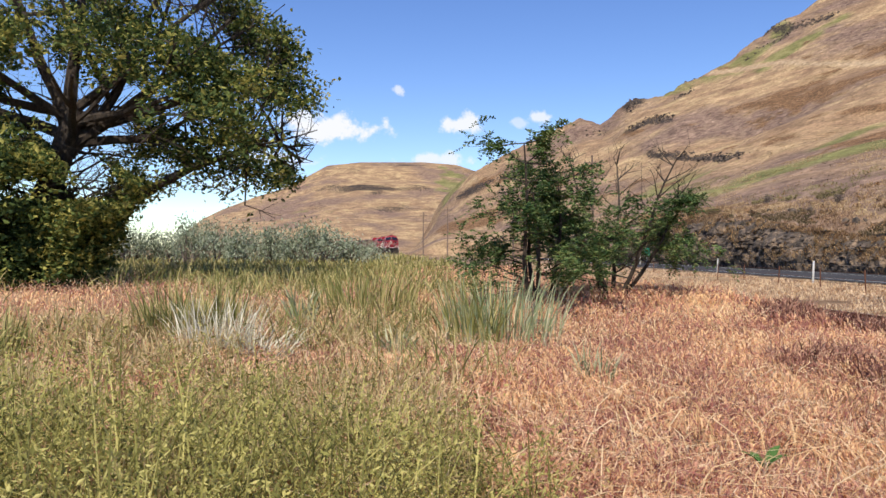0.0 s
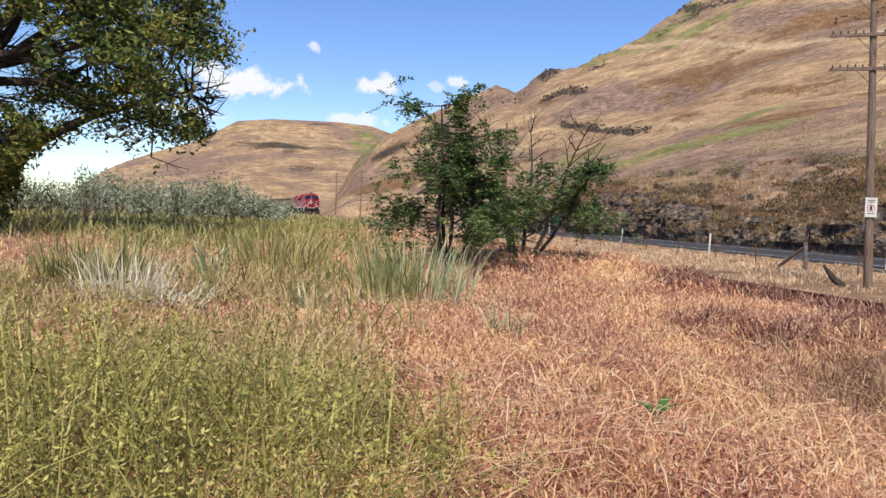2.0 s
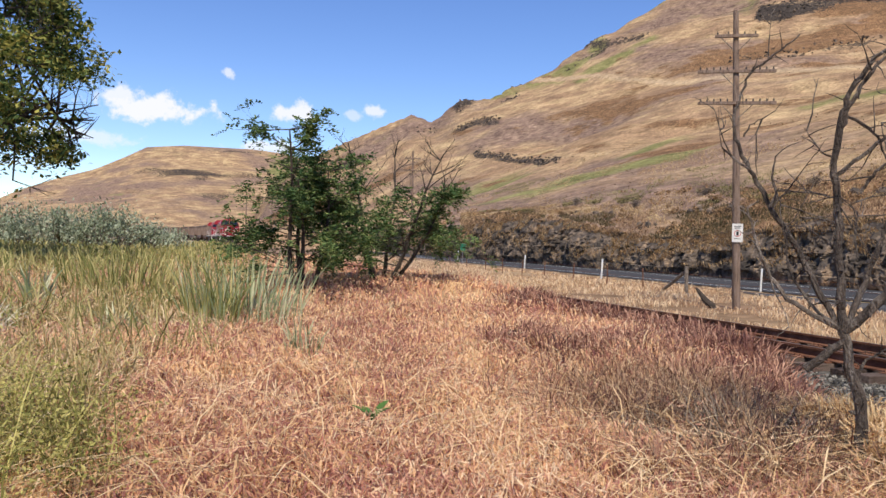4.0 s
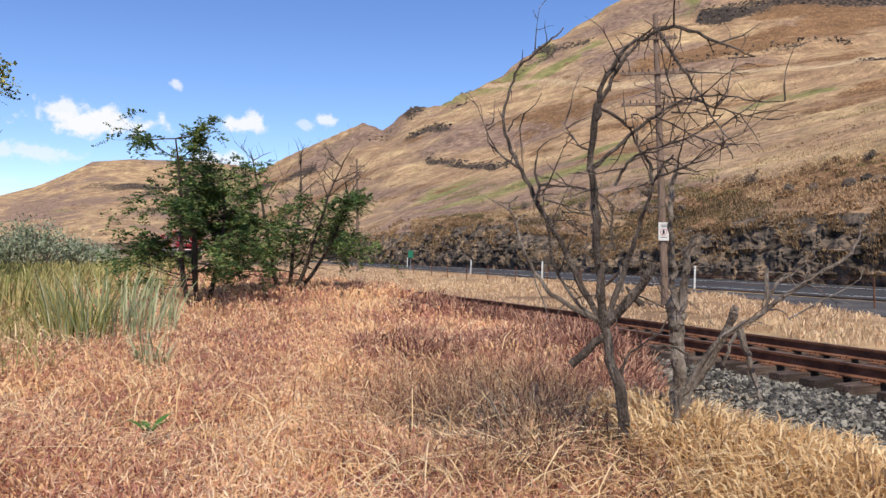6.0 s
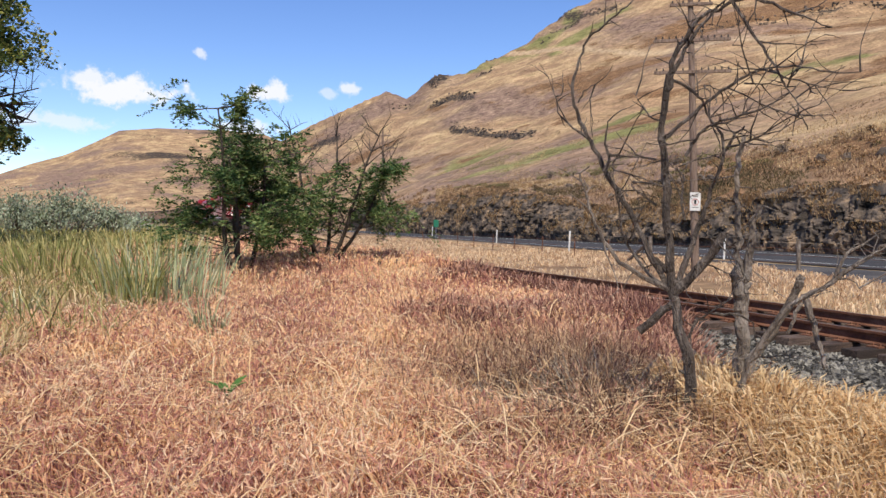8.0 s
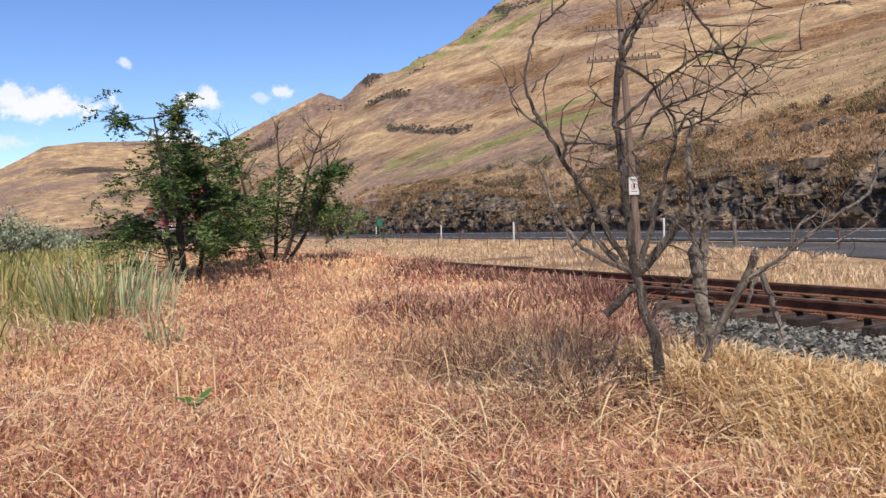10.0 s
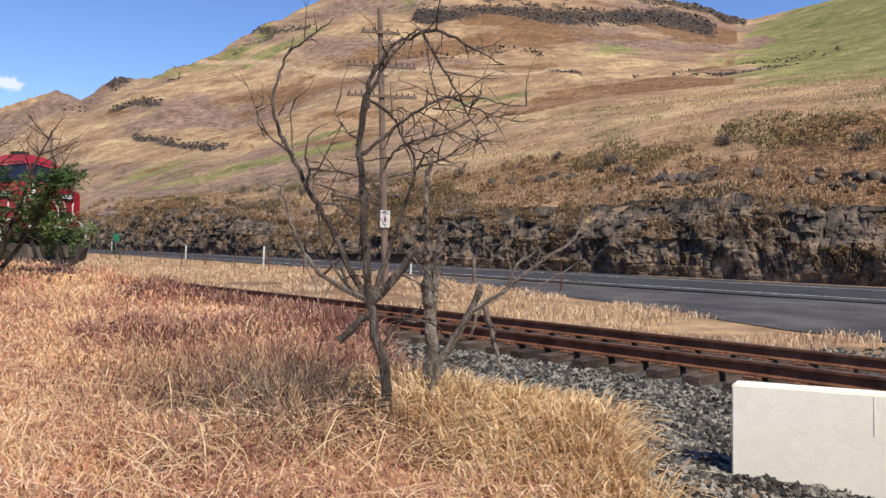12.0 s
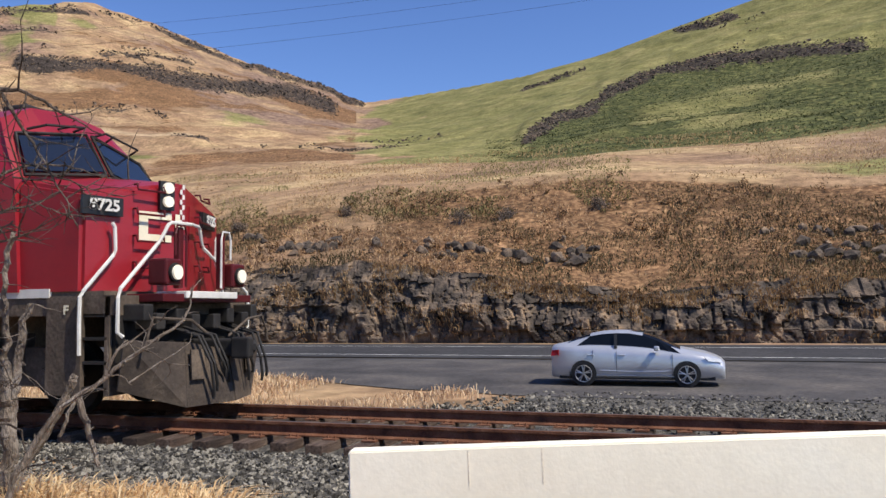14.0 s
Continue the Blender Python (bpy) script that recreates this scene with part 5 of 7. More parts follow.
# ---------------------------------------------------------------- poles, wires, fence, posts
def build_pole(at, height, lean=(0.0, 0.0), arms=3, turn=0.0, notice=False, levels=(0.75, 2.0, 3.05), label="weathered wooden utility pole with crossarms", r=0.16):
    pole = empty("utility_pole")
    tagged(pole, label, "pole", group="line poles")
    part("shaft", tube(bmesh.new(), [(0, 0, -0.3), (lean[0] * 0.5, lean[1] * 0.5, height * 0.5), (lean[0], lean[1], height)], [r, r * 0.85, r * 0.62], 12), M_WOOD, pole)
    for k in range(arms):
        z = height - levels[k]
        f = z / height
        half = 1.45 if k else 0.8
        arm = part("crossarm", boxed(lean[0] * f - half, lean[0] * f + half, lean[1] * f - 0.19, lean[1] * f - 0.09, z - 0.06, z + 0.06, 0.008), M_WOOD, pole)
        for s in (-1, 1):
            part("brace", tube(bmesh.new(), [(lean[0] * f + s * 0.6, lean[1] * f - 0.18, z - 0.04), (lean[0] * f + s * 0.06, lean[1] * f - 0.18, z - 0.6)], 0.017, 5), M_GREYWOOD, arm)
            for q in (0.35, 0.6, 0.85, 1.1, 1.35) if k else (0.3, 0.7):
                ins = cyl(bmesh.new(), (lean[0] * f + s * q, lean[1] * f - 0.14, z + 0.06), (lean[0] * f + s * q, lean[1] * f - 0.14, z + 0.17), 0.035, 0.02, 8)
                part("insulator", ins, M_DARKSTEEL, arm)
    if notice:
        z = 2.62
        f = z / height
        sg = part("notice_board", boxed(lean[0] * f - 0.2, lean[0] * f + 0.2, lean[1] * f - 0.185, lean[1] * f - 0.165, z, z + 0.72, 0.006), M_WHITE, pole, "white notice board with red ring")
        ring = bmesh.new()
        tube(ring, [(lean[0] * f + 0.12 * math.cos(a * 0.3142), lean[1] * f - 0.188, z + 0.34 + 0.12 * math.sin(a * 0.3142)) for a in range(21)], 0.012, 4)
        part("ring", ring, M_TAIL, sg)
        glyph = boxed(lean[0] * f - 0.04, lean[0] * f + 0.04, lean[1] * f - 0.191, lean[1] * f - 0.185, z + 0.26, z + 0.42)
        part("symbol", glyph, M_BLACK, sg)
        bars = bmesh.new()
        for zz, hw in ((0.60, 0.13), (0.54, 0.10), (0.12, 0.12)):
            box(bars, lean[0] * f - hw, lean[0] * f + hw, lean[1] * f - 0.191, lean[1] * f - 0.185, z + zz, z + zz + 0.025)
        part("writing_bar", bars, M_BLACK, sg)
    pole.matrix_world = pose(*at, 0, 0, turn)
    return pole


near_pole = build_pole((20.72, 22.85, -0.75), 11.7, (-0.40, 0.15), 3, -33, True, (1.02, 2.41, 3.65), "weathered wooden pole with crossarms and white notice board")
build_pole((23.9, 73.3, -0.7), 11.6, (-0.2, 0), 2, -8)
build_pole((26.0, 118, -0.7), 11.6, (0.1, 0), 2, -5)
build_pole((22.5, 168, -0.7), 11.5, (0.1, 0), 2, 0)
build_pole((17.5, 172, -0.7), 10.5, (0.0, 0), 1, 0)


def build_wires():
    """Three power lines high over the side valley, and the slack telegraph wires between poles."""
    ob = empty("power_lines")
    tagged(ob, "three thin dark power lines across the valley sky", "wires", kind="structure")
    for (a0, e0), (a1, e1) in (((40, 15.6), (101, 22.4)), ((40, 16.6), (97, 23.6)), ((40, 17.6), (92, 24.6))):
        r = 210.0
        p, q = (Vector((r * math.sin(radians(a)), r * math.cos(radians(a)), EYE_Z + r * math.tan(radians(e)))) for a, e in ((a0, e0), (a1, e1)))
        part("wire", tube(bmesh.new(), [p.lerp(q, k / 12) + Vector((0, 0, -4 * 3.0 * (k / 12) * (1 - k / 12))) for k in range(13)], 0.035, 4), M_DARKSTEEL, ob)


build_wires()


def build_posts():
    base = empty("marker_post")
    tagged(base, "white plastic roadside marker post", "marker post", group="roadside marker posts")
    part("post", boxed(-0.055, 0.055, -0.02, 0.02, -0.1, 1.15, 0.008), M_WHITE, base)
    part("reflector", boxed(-0.045, 0.045, -0.026, -0.02, 0.98, 1.1), M_CLEAR, base)
    spots = [(25.37, 39.85), (29.6, 31.0), (31.2, 62), (36.5, 92)]
    base.matrix_world = pose(*spots[0], -0.3, 0, 2, 0)
    for x, y in spots[1:]:
        copy_thing(base, pose(x, y, -0.45, 0, 2, 0))
    fence = empty("wire_fence")
    tagged(fence, "sagging wire fence on grey wooden and steel posts", "fence")
    rng = random.Random(4)
    ys = [19, 24.5, 27.5, 31, 35, 39, 43.5, 48, 52, 56, 60, 65, 70]
    for i, y in enumerate(ys):
        x = 24.2 + 0.055 * (y - 20) + 3.5 * (y < 26)
        r = 0.10 if y in (24.5, 31) else 0.035
        part("fence_post", tube(bmesh.new(), [(x, y, -0.9), (x + rng.uniform(-0.08, 0.08), y, 0.45 + 0.25 * (r > 0.05))], r, 7), M_GREYWOOD if r > 0.05 else M_RUST, fence)
    for z in (-0.35, -0.05, 0.3):
        part("strand", tube(bmesh.new(), [(24.2 + 0.055 * (y - 20) + 3.5 * (y < 26), y, z + rng.uniform(-0.03, 0.03)) for y in ys], 0.008, 4), M_RUST, fence)
    part("brace_post", tube(bmesh.new(), [(24.9, 33.4, -0.85), (24.8, 31.2, 0.4)], 0.09, 7), M_GREYWOOD, fence)
    sg = empty("road_sign")
    tagged(sg, "small green highway sign on a steel post", "road sign")
    part("panel", boxed(-0.3, 0.3, -0.015, 0.015, 1.5, 2.3, 0.005), plain("green_sign", (0.02, 0.14, 0.08), 0.4), sg)
    part("post", boxed(-0.03, 0.03, 0.016, 0.06, -0.1, 2.2), M_ALLOY, sg)
    sg.matrix_world = pose(31.5, 78, -0.7)
    # tie stub lying by the pole foot
    log = empty("fallen_stub")
    tagged(log, "charred wooden stub leaning by the pole foot", "log")
    part("stub", tube(bmesh.new(), [(20.05, 23.3, -0.75), (19.75, 23.5, -0.45), (19.45, 23.7, 0.02)], [0.16, 0.13, 0.05], 8), M_BARK, log)


build_posts()


# ---------------------------------------------------------------- plants
def leaf_cards(name, P, size, mat, aspect=0.45, flat=0.35, seed=0, axis=None):
    """Leaves: small bent diamonds at the points P."""
    rng = np.random.default_rng(seed)
    n = len(P)
    size = np.broadcast_to(size, (n,))
    a = rng.normal(size=(n, 3)) if axis is None else axis + rng.normal(0, 0.25, (n, 3))
    a[:, 2] *= flat if axis is None else 1
    a /= np.linalg.norm(a, axis=1, keepdims=True)
    b = np.cross(a, rng.normal(size=(n, 3)) * 0.5 + (0, 0, 1.0))
    b /= np.linalg.norm(b, axis=1, keepdims=True) + 1e-9
    c = np.cross(a, b)
    h, w = size[:, None], size[:, None] * aspect / 2
    V = np.stack([P, P + a * h * 0.5 + b * w + c * w * 0.4, P + a * h, P + a * h * 0.5 - b * w + c * w * 0.4], 1)
    f = np.array([(0, 1, 2), (0, 2, 3)])[None] + 4 * np.arange(n)[:, None, None]
    return np_mesh(name, V.reshape(-1, 3), f.reshape(-1, 3), mat)


M_CHEAT = leafy("dry_pink_cheatgrass", [(0.31, 0.13, 0.105), (0.56, 0.28, 0.18), (0.74, 0.435, 0.24), (0.86, 0.60, 0.33)], 0.9, 0.35, 0.5)
M_OLIVE = leafy("olive_stem", [(0.24, 0.20, 0.075), (0.38, 0.31, 0.13), (0.60, 0.46, 0.24)], 1.2, 0.3, 0.7)
M_HEADS = leafy("seed_head", [(0.40, 0.17, 0.13), (0.62, 0.33, 0.22), (0.80, 0.52, 0.32), (0.88, 0.68, 0.44)], 1.3, 0.4, 0.5)
M_WINE = leafy("wine_brown_weed", [(0.15, 0.065, 0.052), (0.30, 0.145, 0.10), (0.50, 0.29, 0.19)], 1.5, 0.25, 0.6)
M_STRAW = leafy("gold_straw", [(0.50, 0.315, 0.15), (0.77, 0.54, 0.285), (0.89, 0.71, 0.43)], 1.6, 0.42, 0.6)
M_VERGE = leafy("pale_verge_straw", [(0.42, 0.26, 0.15), (0.62, 0.43, 0.26), (0.76, 0.58, 0.37)], 0.8, 0.3, 0.6)
M_GREENGRASS = leafy("tall_green_grass", [(0.16, 0.17, 0.05), (0.29, 0.275, 0.095), (0.52, 0.44, 0.19)], 0.9, 0.3, 0.6)
M_REED = leafy("pale_reed", [(0.22, 0.26, 0.13), (0.36, 0.39, 0.21), (0.55, 0.53, 0.33)], 2.0, 0.25, 0.7)
M_BLEACH = leafy("bleached_stalks", [(0.52, 0.48, 0.34), (0.72, 0.67, 0.52)], 2.0, 0.2, 0.6)
M_MUSTARD = leafy("yellow_green_weed", [(0.16, 0.155, 0.042), (0.31, 0.29, 0.08), (0.54, 0.475, 0.165)], 1.5, 0.3, 0.6)
M_LEAF_DARK = leafy("dark_green_leaf", [(0.045, 0.09, 0.03), (0.10, 0.165, 0.05), (0.21, 0.25, 0.085)], 0.9, 0.3, 0.6)
M_LEAF_OAK = leafy("mixed_green_leaf", [(0.035, 0.06, 0.02), (0.08, 0.12, 0.036), (0.16, 0.20, 0.05), (0.42, 0.38, 0.10)], 0.5, 0.35, 0.5)
M_SAGE = leafy("silver_sage_leaf", [(0.13, 0.165, 0.10), (0.26, 0.30, 0.19), (0.40, 0.43, 0.31)], 0.6, 0.15, 0.5)
M_PURPLE = leafy("purple_brown_weed", [(0.11, 0.05, 0.038), (0.27, 0.14, 0.09), (0.56, 0.38, 0.22)], 5.0, 0.3, 0.8)


def fan(rng, n, cx, cy, r0, r1, a0, a1, power=1.0):
    """Points spread evenly over a view from (cx, cy): thick near, thin far. Bearings from +y to the east."""
    r = r0 * (r1 / r0) ** (rng.random(n) ** power)
    a = np.radians(rng.uniform(a0, a1, n))
    return cx + r * np.sin(a), cy + r * np.cos(a), r


def grass_edge(y):
    """Where the meadow grass gives way to ballast."""
    return np.interp(y, [-2, 0, 1.0, 2.3, 4.0], [1.1, 2.1, 3.1, 4.1, 4.5])


def build_meadow():
    rng = np.random.default_rng(21)
    # dry cheatgrass over the whole near meadow
    x, y, r = fan(rng, 330000, -0.4, -0.6, 1.5, 34, -36, 76)
    edge = grass_edge(y) + bank_shift(y) + 0.4 * fbm(x, y, 1.6, 3, 51)
    patch = fbm(x, y, 1.3, 3, 52)
    keep = (x < edge + track_bend(y)) & (rng.random(len(x)) < 0.78 + 0.5 * patch)
    thin = ((x + 2.7) / 1.7) ** 2 + ((y - 2.3) / 1.4) ** 2 < 1
    keep &= ~(thin & (rng.random(len(x)) < 0.75))
    keep &= ~((x < 1.0) & (y > 9) & (rng.random(len(x)) < 0.55))
    x, y, r = x[keep], y[keep], r[keep]
    h = rng.uniform(0.10, 0.27, len(x)) * (1 + 0.35 * fbm(x, y, 0.9, 2, 53)) * (1 + 0.2 * step(3, 4.3, x))
    way = rng.uniform(0, 2 * np.pi, len(x)) * 0.6 + 3.0 * fbm(x, y, 0.8, 2, 54)
    w = 0.0026 + 0.0012 * r
    tagged(ribbons("cheatgrass", x, y, near_height(x, y) - 0.01, h, w, rng.uniform(0.1, 0.75, len(x)), way, M_CHEAT, (0.3, 0.5, 1.6), (0, 0.42, 0.76), 0.45), "dry pinkish-tan cheatgrass covering the meadow", "grass", kind="stuff")
    # nodding seed heads, pale and wine-red, in drifts
    x, y, r = fan(rng, 130000, -0.4, -0.6, 1.6, 22, -34, 74)
    keep = (x < grass_edge(y) + bank_shift(y)) & (fbm(x, y, 0.8, 3, 67) > -0.25) & ~(((x + 2.6) / 2.0) ** 2 + ((y - 2.8) / 1.4) ** 2 < 1)
    x, y, r = x[keep], y[keep], r[keep]
    P = np.stack([x, y, near_height(x, y) + rng.uniform(0.10, 0.26, len(x)) * (1 + 0.3 * fbm(x, y, 0.9, 2, 53))], -1)
    tagged(leaf_cards("seed_heads", P, rng.uniform(0.03, 0.06, len(x)) + 0.003 * r, M_HEADS, 0.13, 1.2, 22), "nodding pale and wine-red grass seed heads", "grass", kind="stuff")
    # wine-brown weeds in patches along the bank
    n = 46000
    x, y = rng.uniform(1.6, 6.7, n), rng.uniform(2.2, 11.5, n)
    keep = (x < grass_edge(y) + bank_shift(y)) & (x > 1.2 + 0.25 * y) & (fbm(x, y, 1.1, 3, 68) > 0.06 - 0.3 * step(-1.6, -0.3, x - grass_edge(y) - bank_shift(y)))
    x, y = x[keep], y[keep]
    tagged(ribbons("bank_weeds", x, y, near_height(x, y) - 0.01, rng.uniform(0.15, 0.42, len(x)) * (1 + 0.55 * step(-1.6, -0.3, x - grass_edge(y) - bank_shift(y))), 0.004 + 0.0007 * np.hypot(x, y), rng.uniform(0.1, 0.8, len(x)), rng.uniform(0, 6.28, len(x)), M_WINE, (0.4, 0.8, 1.5), droop=0.3), "wine-brown seeding weeds along the bank", "weeds", kind="stuff")
    # flattened straw lying in the grass
    x, y, r = fan(rng, 9000, -0.4, -0.6, 1.2, 16, -25, 80)
    keep = (x < grass_edge(y)) & (fbm(x, y, 1.3, 2, 55) > -0.25)
    x, y, r = x[keep], y[keep], r[keep]
    tagged(ribbons("flattened_straw", x, y, near_height(x, y) + rng.uniform(0.02, 0.2, len(x)), rng.uniform(0.15, 0.4, len(x)), 0.004 + 0.0011 * r, rng.uniform(1.2, 2.2, len(x)), rng.uniform(0, 6.28, len(x)), M_STRAW, droop=0.15), "pale flattened straw lying in the dry grass", "grass", kind="stuff")
    # tall gold grass on the bank by the dead tree
    n = 105000
    x, y = rng.normal(3.3, 0.75, n), -0.9 + 4.6 * rng.random(n) ** 1.25
    keep = (x < grass_edge(y) + 0.1 + 0.35 * fbm(x, y, 0.7, 2, 57)) & (x > 2.0 + 0.35 * y + 0.5 * fbm(x, y, 0.8, 2, 60)) & (fbm(x, y, 0.55, 2, 56) > -0.25 + 0.16 * np.maximum(y - 1.2, 0))
    x, y = x[keep], y[keep]
    r = np.hypot(x, y + 1)
    tagged(ribbons("gold_grass", x, y, near_height(x, y) - 0.01, rng.uniform(0.2, 0.56, len(x)) * (0.75 + 0.5 * step(2.4, 3.6, x)), 0.0022 + 0.0009 * r, rng.uniform(0.15, 0.85, len(x)), rng.uniform(0, 6.28, len(x)), M_STRAW, (0.35, 0.5, 1.6), (0, 0.42, 0.76), 0.5), "tall golden dry grass on the bank", "grass", kind="stuff")
    # purple-brown weeds round the dead tree
    n = 9000
    x, y = rng.normal(3.1, 0.5, n), rng.normal(3.0, 0.9, n)
    keep = (x < grass_edge(y)) & (np.hypot(x, y + 0.9) > 2.4) & (fbm(x, y, 0.5, 2, 59) > -0.05)
    x, y = x[keep], y[keep]
    tagged(ribbons("brown_weeds", x, y, near_height(x, y), rng.uniform(0.12, 0.46, len(x)), 0.0045, rng.uniform(0.1, 1.1, len(x)), rng.uniform(0, 6.28, len(x)), M_PURPLE, (0.5, 0.7, 1.1)), "purple-brown dry weeds by the dead tree", "weeds", kind="stuff")
    # brown brush at the foot of the dead tree
    n = 22000
    x, y = rng.normal(3.2, 0.6, n), rng.normal(3.0, 0.75, n)
    keep = (x < grass_edge(y) + 0.35 + 0.4 * fbm(x, y, 0.6, 2, 66)) & (np.hypot(x, y + 0.9) > 3.4) & (fbm(x, y, 0.4, 2, 65) > -0.1)
    x, y = x[keep], y[keep]
    tagged(ribbons("brown_brush", x, y, near_height(x, y) - 0.01, rng.uniform(0.12, 0.55, len(x)), 0.004, rng.uniform(0.15, 1.3, len(x)), rng.uniform(0, 6.28, len(x)), M_PURPLE, (0.6, 0.9, 1.2), droop=0.3), "tangled brown brush at the dead tree's foot", "weeds", kind="stuff")
    # green grass further up the meadow
    x, y, r = fan(rng, 60000, -1.0, -0.5, 6.5, 75, -36, 9, 0.9)
    g = 1.5 * fbm(x, y, 2.2, 3, 58) + 0.75 * step(11, 30, r) - 0.62 + 0.15 * step(1.5, -3, x)
    keep = (rng.random(len(x)) < g + 0.25) & (x < 4 + track_bend(y)) & (x < 2.2 + 0.05 * y)
    x, y, r = x[keep], y[keep], r[keep]
    tagged(ribbons("green_grass", x, y, near_height(x, y), rng.uniform(0.22, 0.72, len(x)), 0.004 + 0.0011 * r, rng.uniform(0.1, 0.9, len(x)), rng.uniform(0, 6.28, len(x)), M_GREENGRASS), "tall green grass and weeds in the meadow", "grass", kind="stuff")
    # thin green and olive stems mixed into the dry grass on the west side
    x, y, r = fan(rng, 20000, -1.2, -0.4, 3.6, 13, -36, 6)
    keep = (x < 0.9 - 0.6 * fbm(x, y, 1.2, 2, 69)) & (fbm(x, y, 1.0, 3, 70) > -0.12)
    x, y, r = x[keep], y[keep], r[keep]
    tagged(ribbons("olive_stems", x, y, near_height(x, y), rng.uniform(0.2, 0.5, len(x)), 0.003 + 0.0009 * r, rng.uniform(0.05, 0.8, len(x)), rng.uniform(0, 6.28, len(x)), M_OLIVE, (0.5, 0.9, 1.1), droop=0.2), "thin olive green stems among the dry grass", "grass", kind="stuff")
    # strip of dry grass between track and road
    n = 95000
    x, y = rng.uniform(12.8, 31, n), -8 + 110 * rng.random(n) ** 1.5
    near = np.interp(y, [-70, 3, 8, 12.4, 21, 36, 200], [17, 18.5, 20.4, 22.6, 26.2, 31.0, 31.0])
    keep = (x > 13.3 + 0.8 * fbm(x, y, 2.0, 2, 61)) & (x < near + 1.2 * fbm(x, y, 1.5, 2, 62)) & (y > 3.4 + 1.5 * fbm(x, y, 1.5, 2, 63)) & (fbm(x, y, 2.2, 3, 64) > -0.08)
    x, y = x[keep], y[keep]
    tagged(ribbons("verge_grass", x, y, near_height(x, y), rng.uniform(0.10, 0.32, len(x)), 0.012 + 0.0008 * np.hypot(x, y), rng.uniform(0.1, 0.7, len(x)), rng.uniform(0, 6.28, len(x)), M_VERGE, droop=0.2), "dry golden grass on the verge by the road", "grass", kind="stuff")


build_meadow()


def clump(name, x, y, radius, n, height, width, mat, label, lean=(0.05, 0.45), seed=0, category="grass clump"):
    rng = np.random.default_rng(seed)
    rr, a = radius * np.sqrt(rng.random(n)), rng.uniform(0, 2 * np.pi, n)
    px, py = x + rr * np.cos(a), y + rr * np.sin(a)
    top = empty(name)
    tagged(top, label, category)
    ob = ribbons("foliage", px, py, near_height(px, py) - 0.02, rng.uniform(0.45, 1.0, n) * height, np.full(n, width), rng.uniform(*lean, n), a + rng.normal(0, 0.6, n), mat, (0.7, 1.0, 0.8), (0, 0.35, 0.7))
    ob.parent = top
    return top


clump("reed_clump", 0.55, 9.2, 0.75, 210, 1.15, 0.018, M_REED, "tall pale green reed clump in the meadow", seed=1)
clump("reed_clump", 0.15, 8.9, 0.35, 100, 1.2, 0.018, M_GREENGRASS, "green reed clump beside the pale one", seed=2)
clump("spiky_plant", -0.85, 7.9, 0.14, 40, 0.6, 0.03, M_REED, "spiky grey-green plant in dry grass", (0.2, 0.8), 3, "plant")
clump("bleached_clump", -2.85, 8.7, 0.45, 190, 0.9, 0.011, M_BLEACH, "bleached white dead grass clump", (0.1, 0.6), 4)
clump("bleached_clump", -2.3, 8.3, 0.35, 140, 0.55, 0.014, M_BLEACH, "low bleached dead grass clump", (0.4, 1.1), 5)
clump("spiky_plant", -2.0, 10.9, 0.16, 40, 0.75, 0.035, M_REED, "spiky green plant behind bleached grass", (0.1, 0.5), 6, "plant")
clump("green_clump", -3.4, 10.2, 0.7, 320, 0.95, 0.02, M_GREENGRASS, "dense dark green weed clump", seed=7)
clump("green_clump", -5.2, 8.2, 0.5, 160, 0.7, 0.02, M_GREENGRASS, "green weed clump in dry grass", seed=8)
clump("green_clump", -1.0, 12.5, 0.9, 300, 0.9, 0.025, M_GREENGRASS, "green weed clump in the meadow", seed=9)
clump("reed_clump", 0.9, 6.6, 0.18, 40, 0.6, 0.02, M_REED, "thin grey-green weed tuft", seed=10)


M_TWIGBRUSH = leafy("grey_twig_brush", [(0.075, 0.06, 0.045), (0.17, 0.145, 0.11), (0.36, 0.32, 0.25)], 4.0, 0.1, 0.8)
for k, (bx, by, br, bh) in enumerate(((2.72, 2.62, 0.3, 0.62), (3.0, 2.42, 0.26, 0.5), (2.45, 2.95, 0.3, 0.46), (3.3, 2.55, 0.3, 0.55), (3.75, 2.3, 0.25, 0.4))):
    clump("dead_brush", bx, by, br, 420, bh, 0.005, M_TWIGBRUSH, "tangled grey dead brush under the dead tree", (0.3, 1.5), 40 + k, "brush")


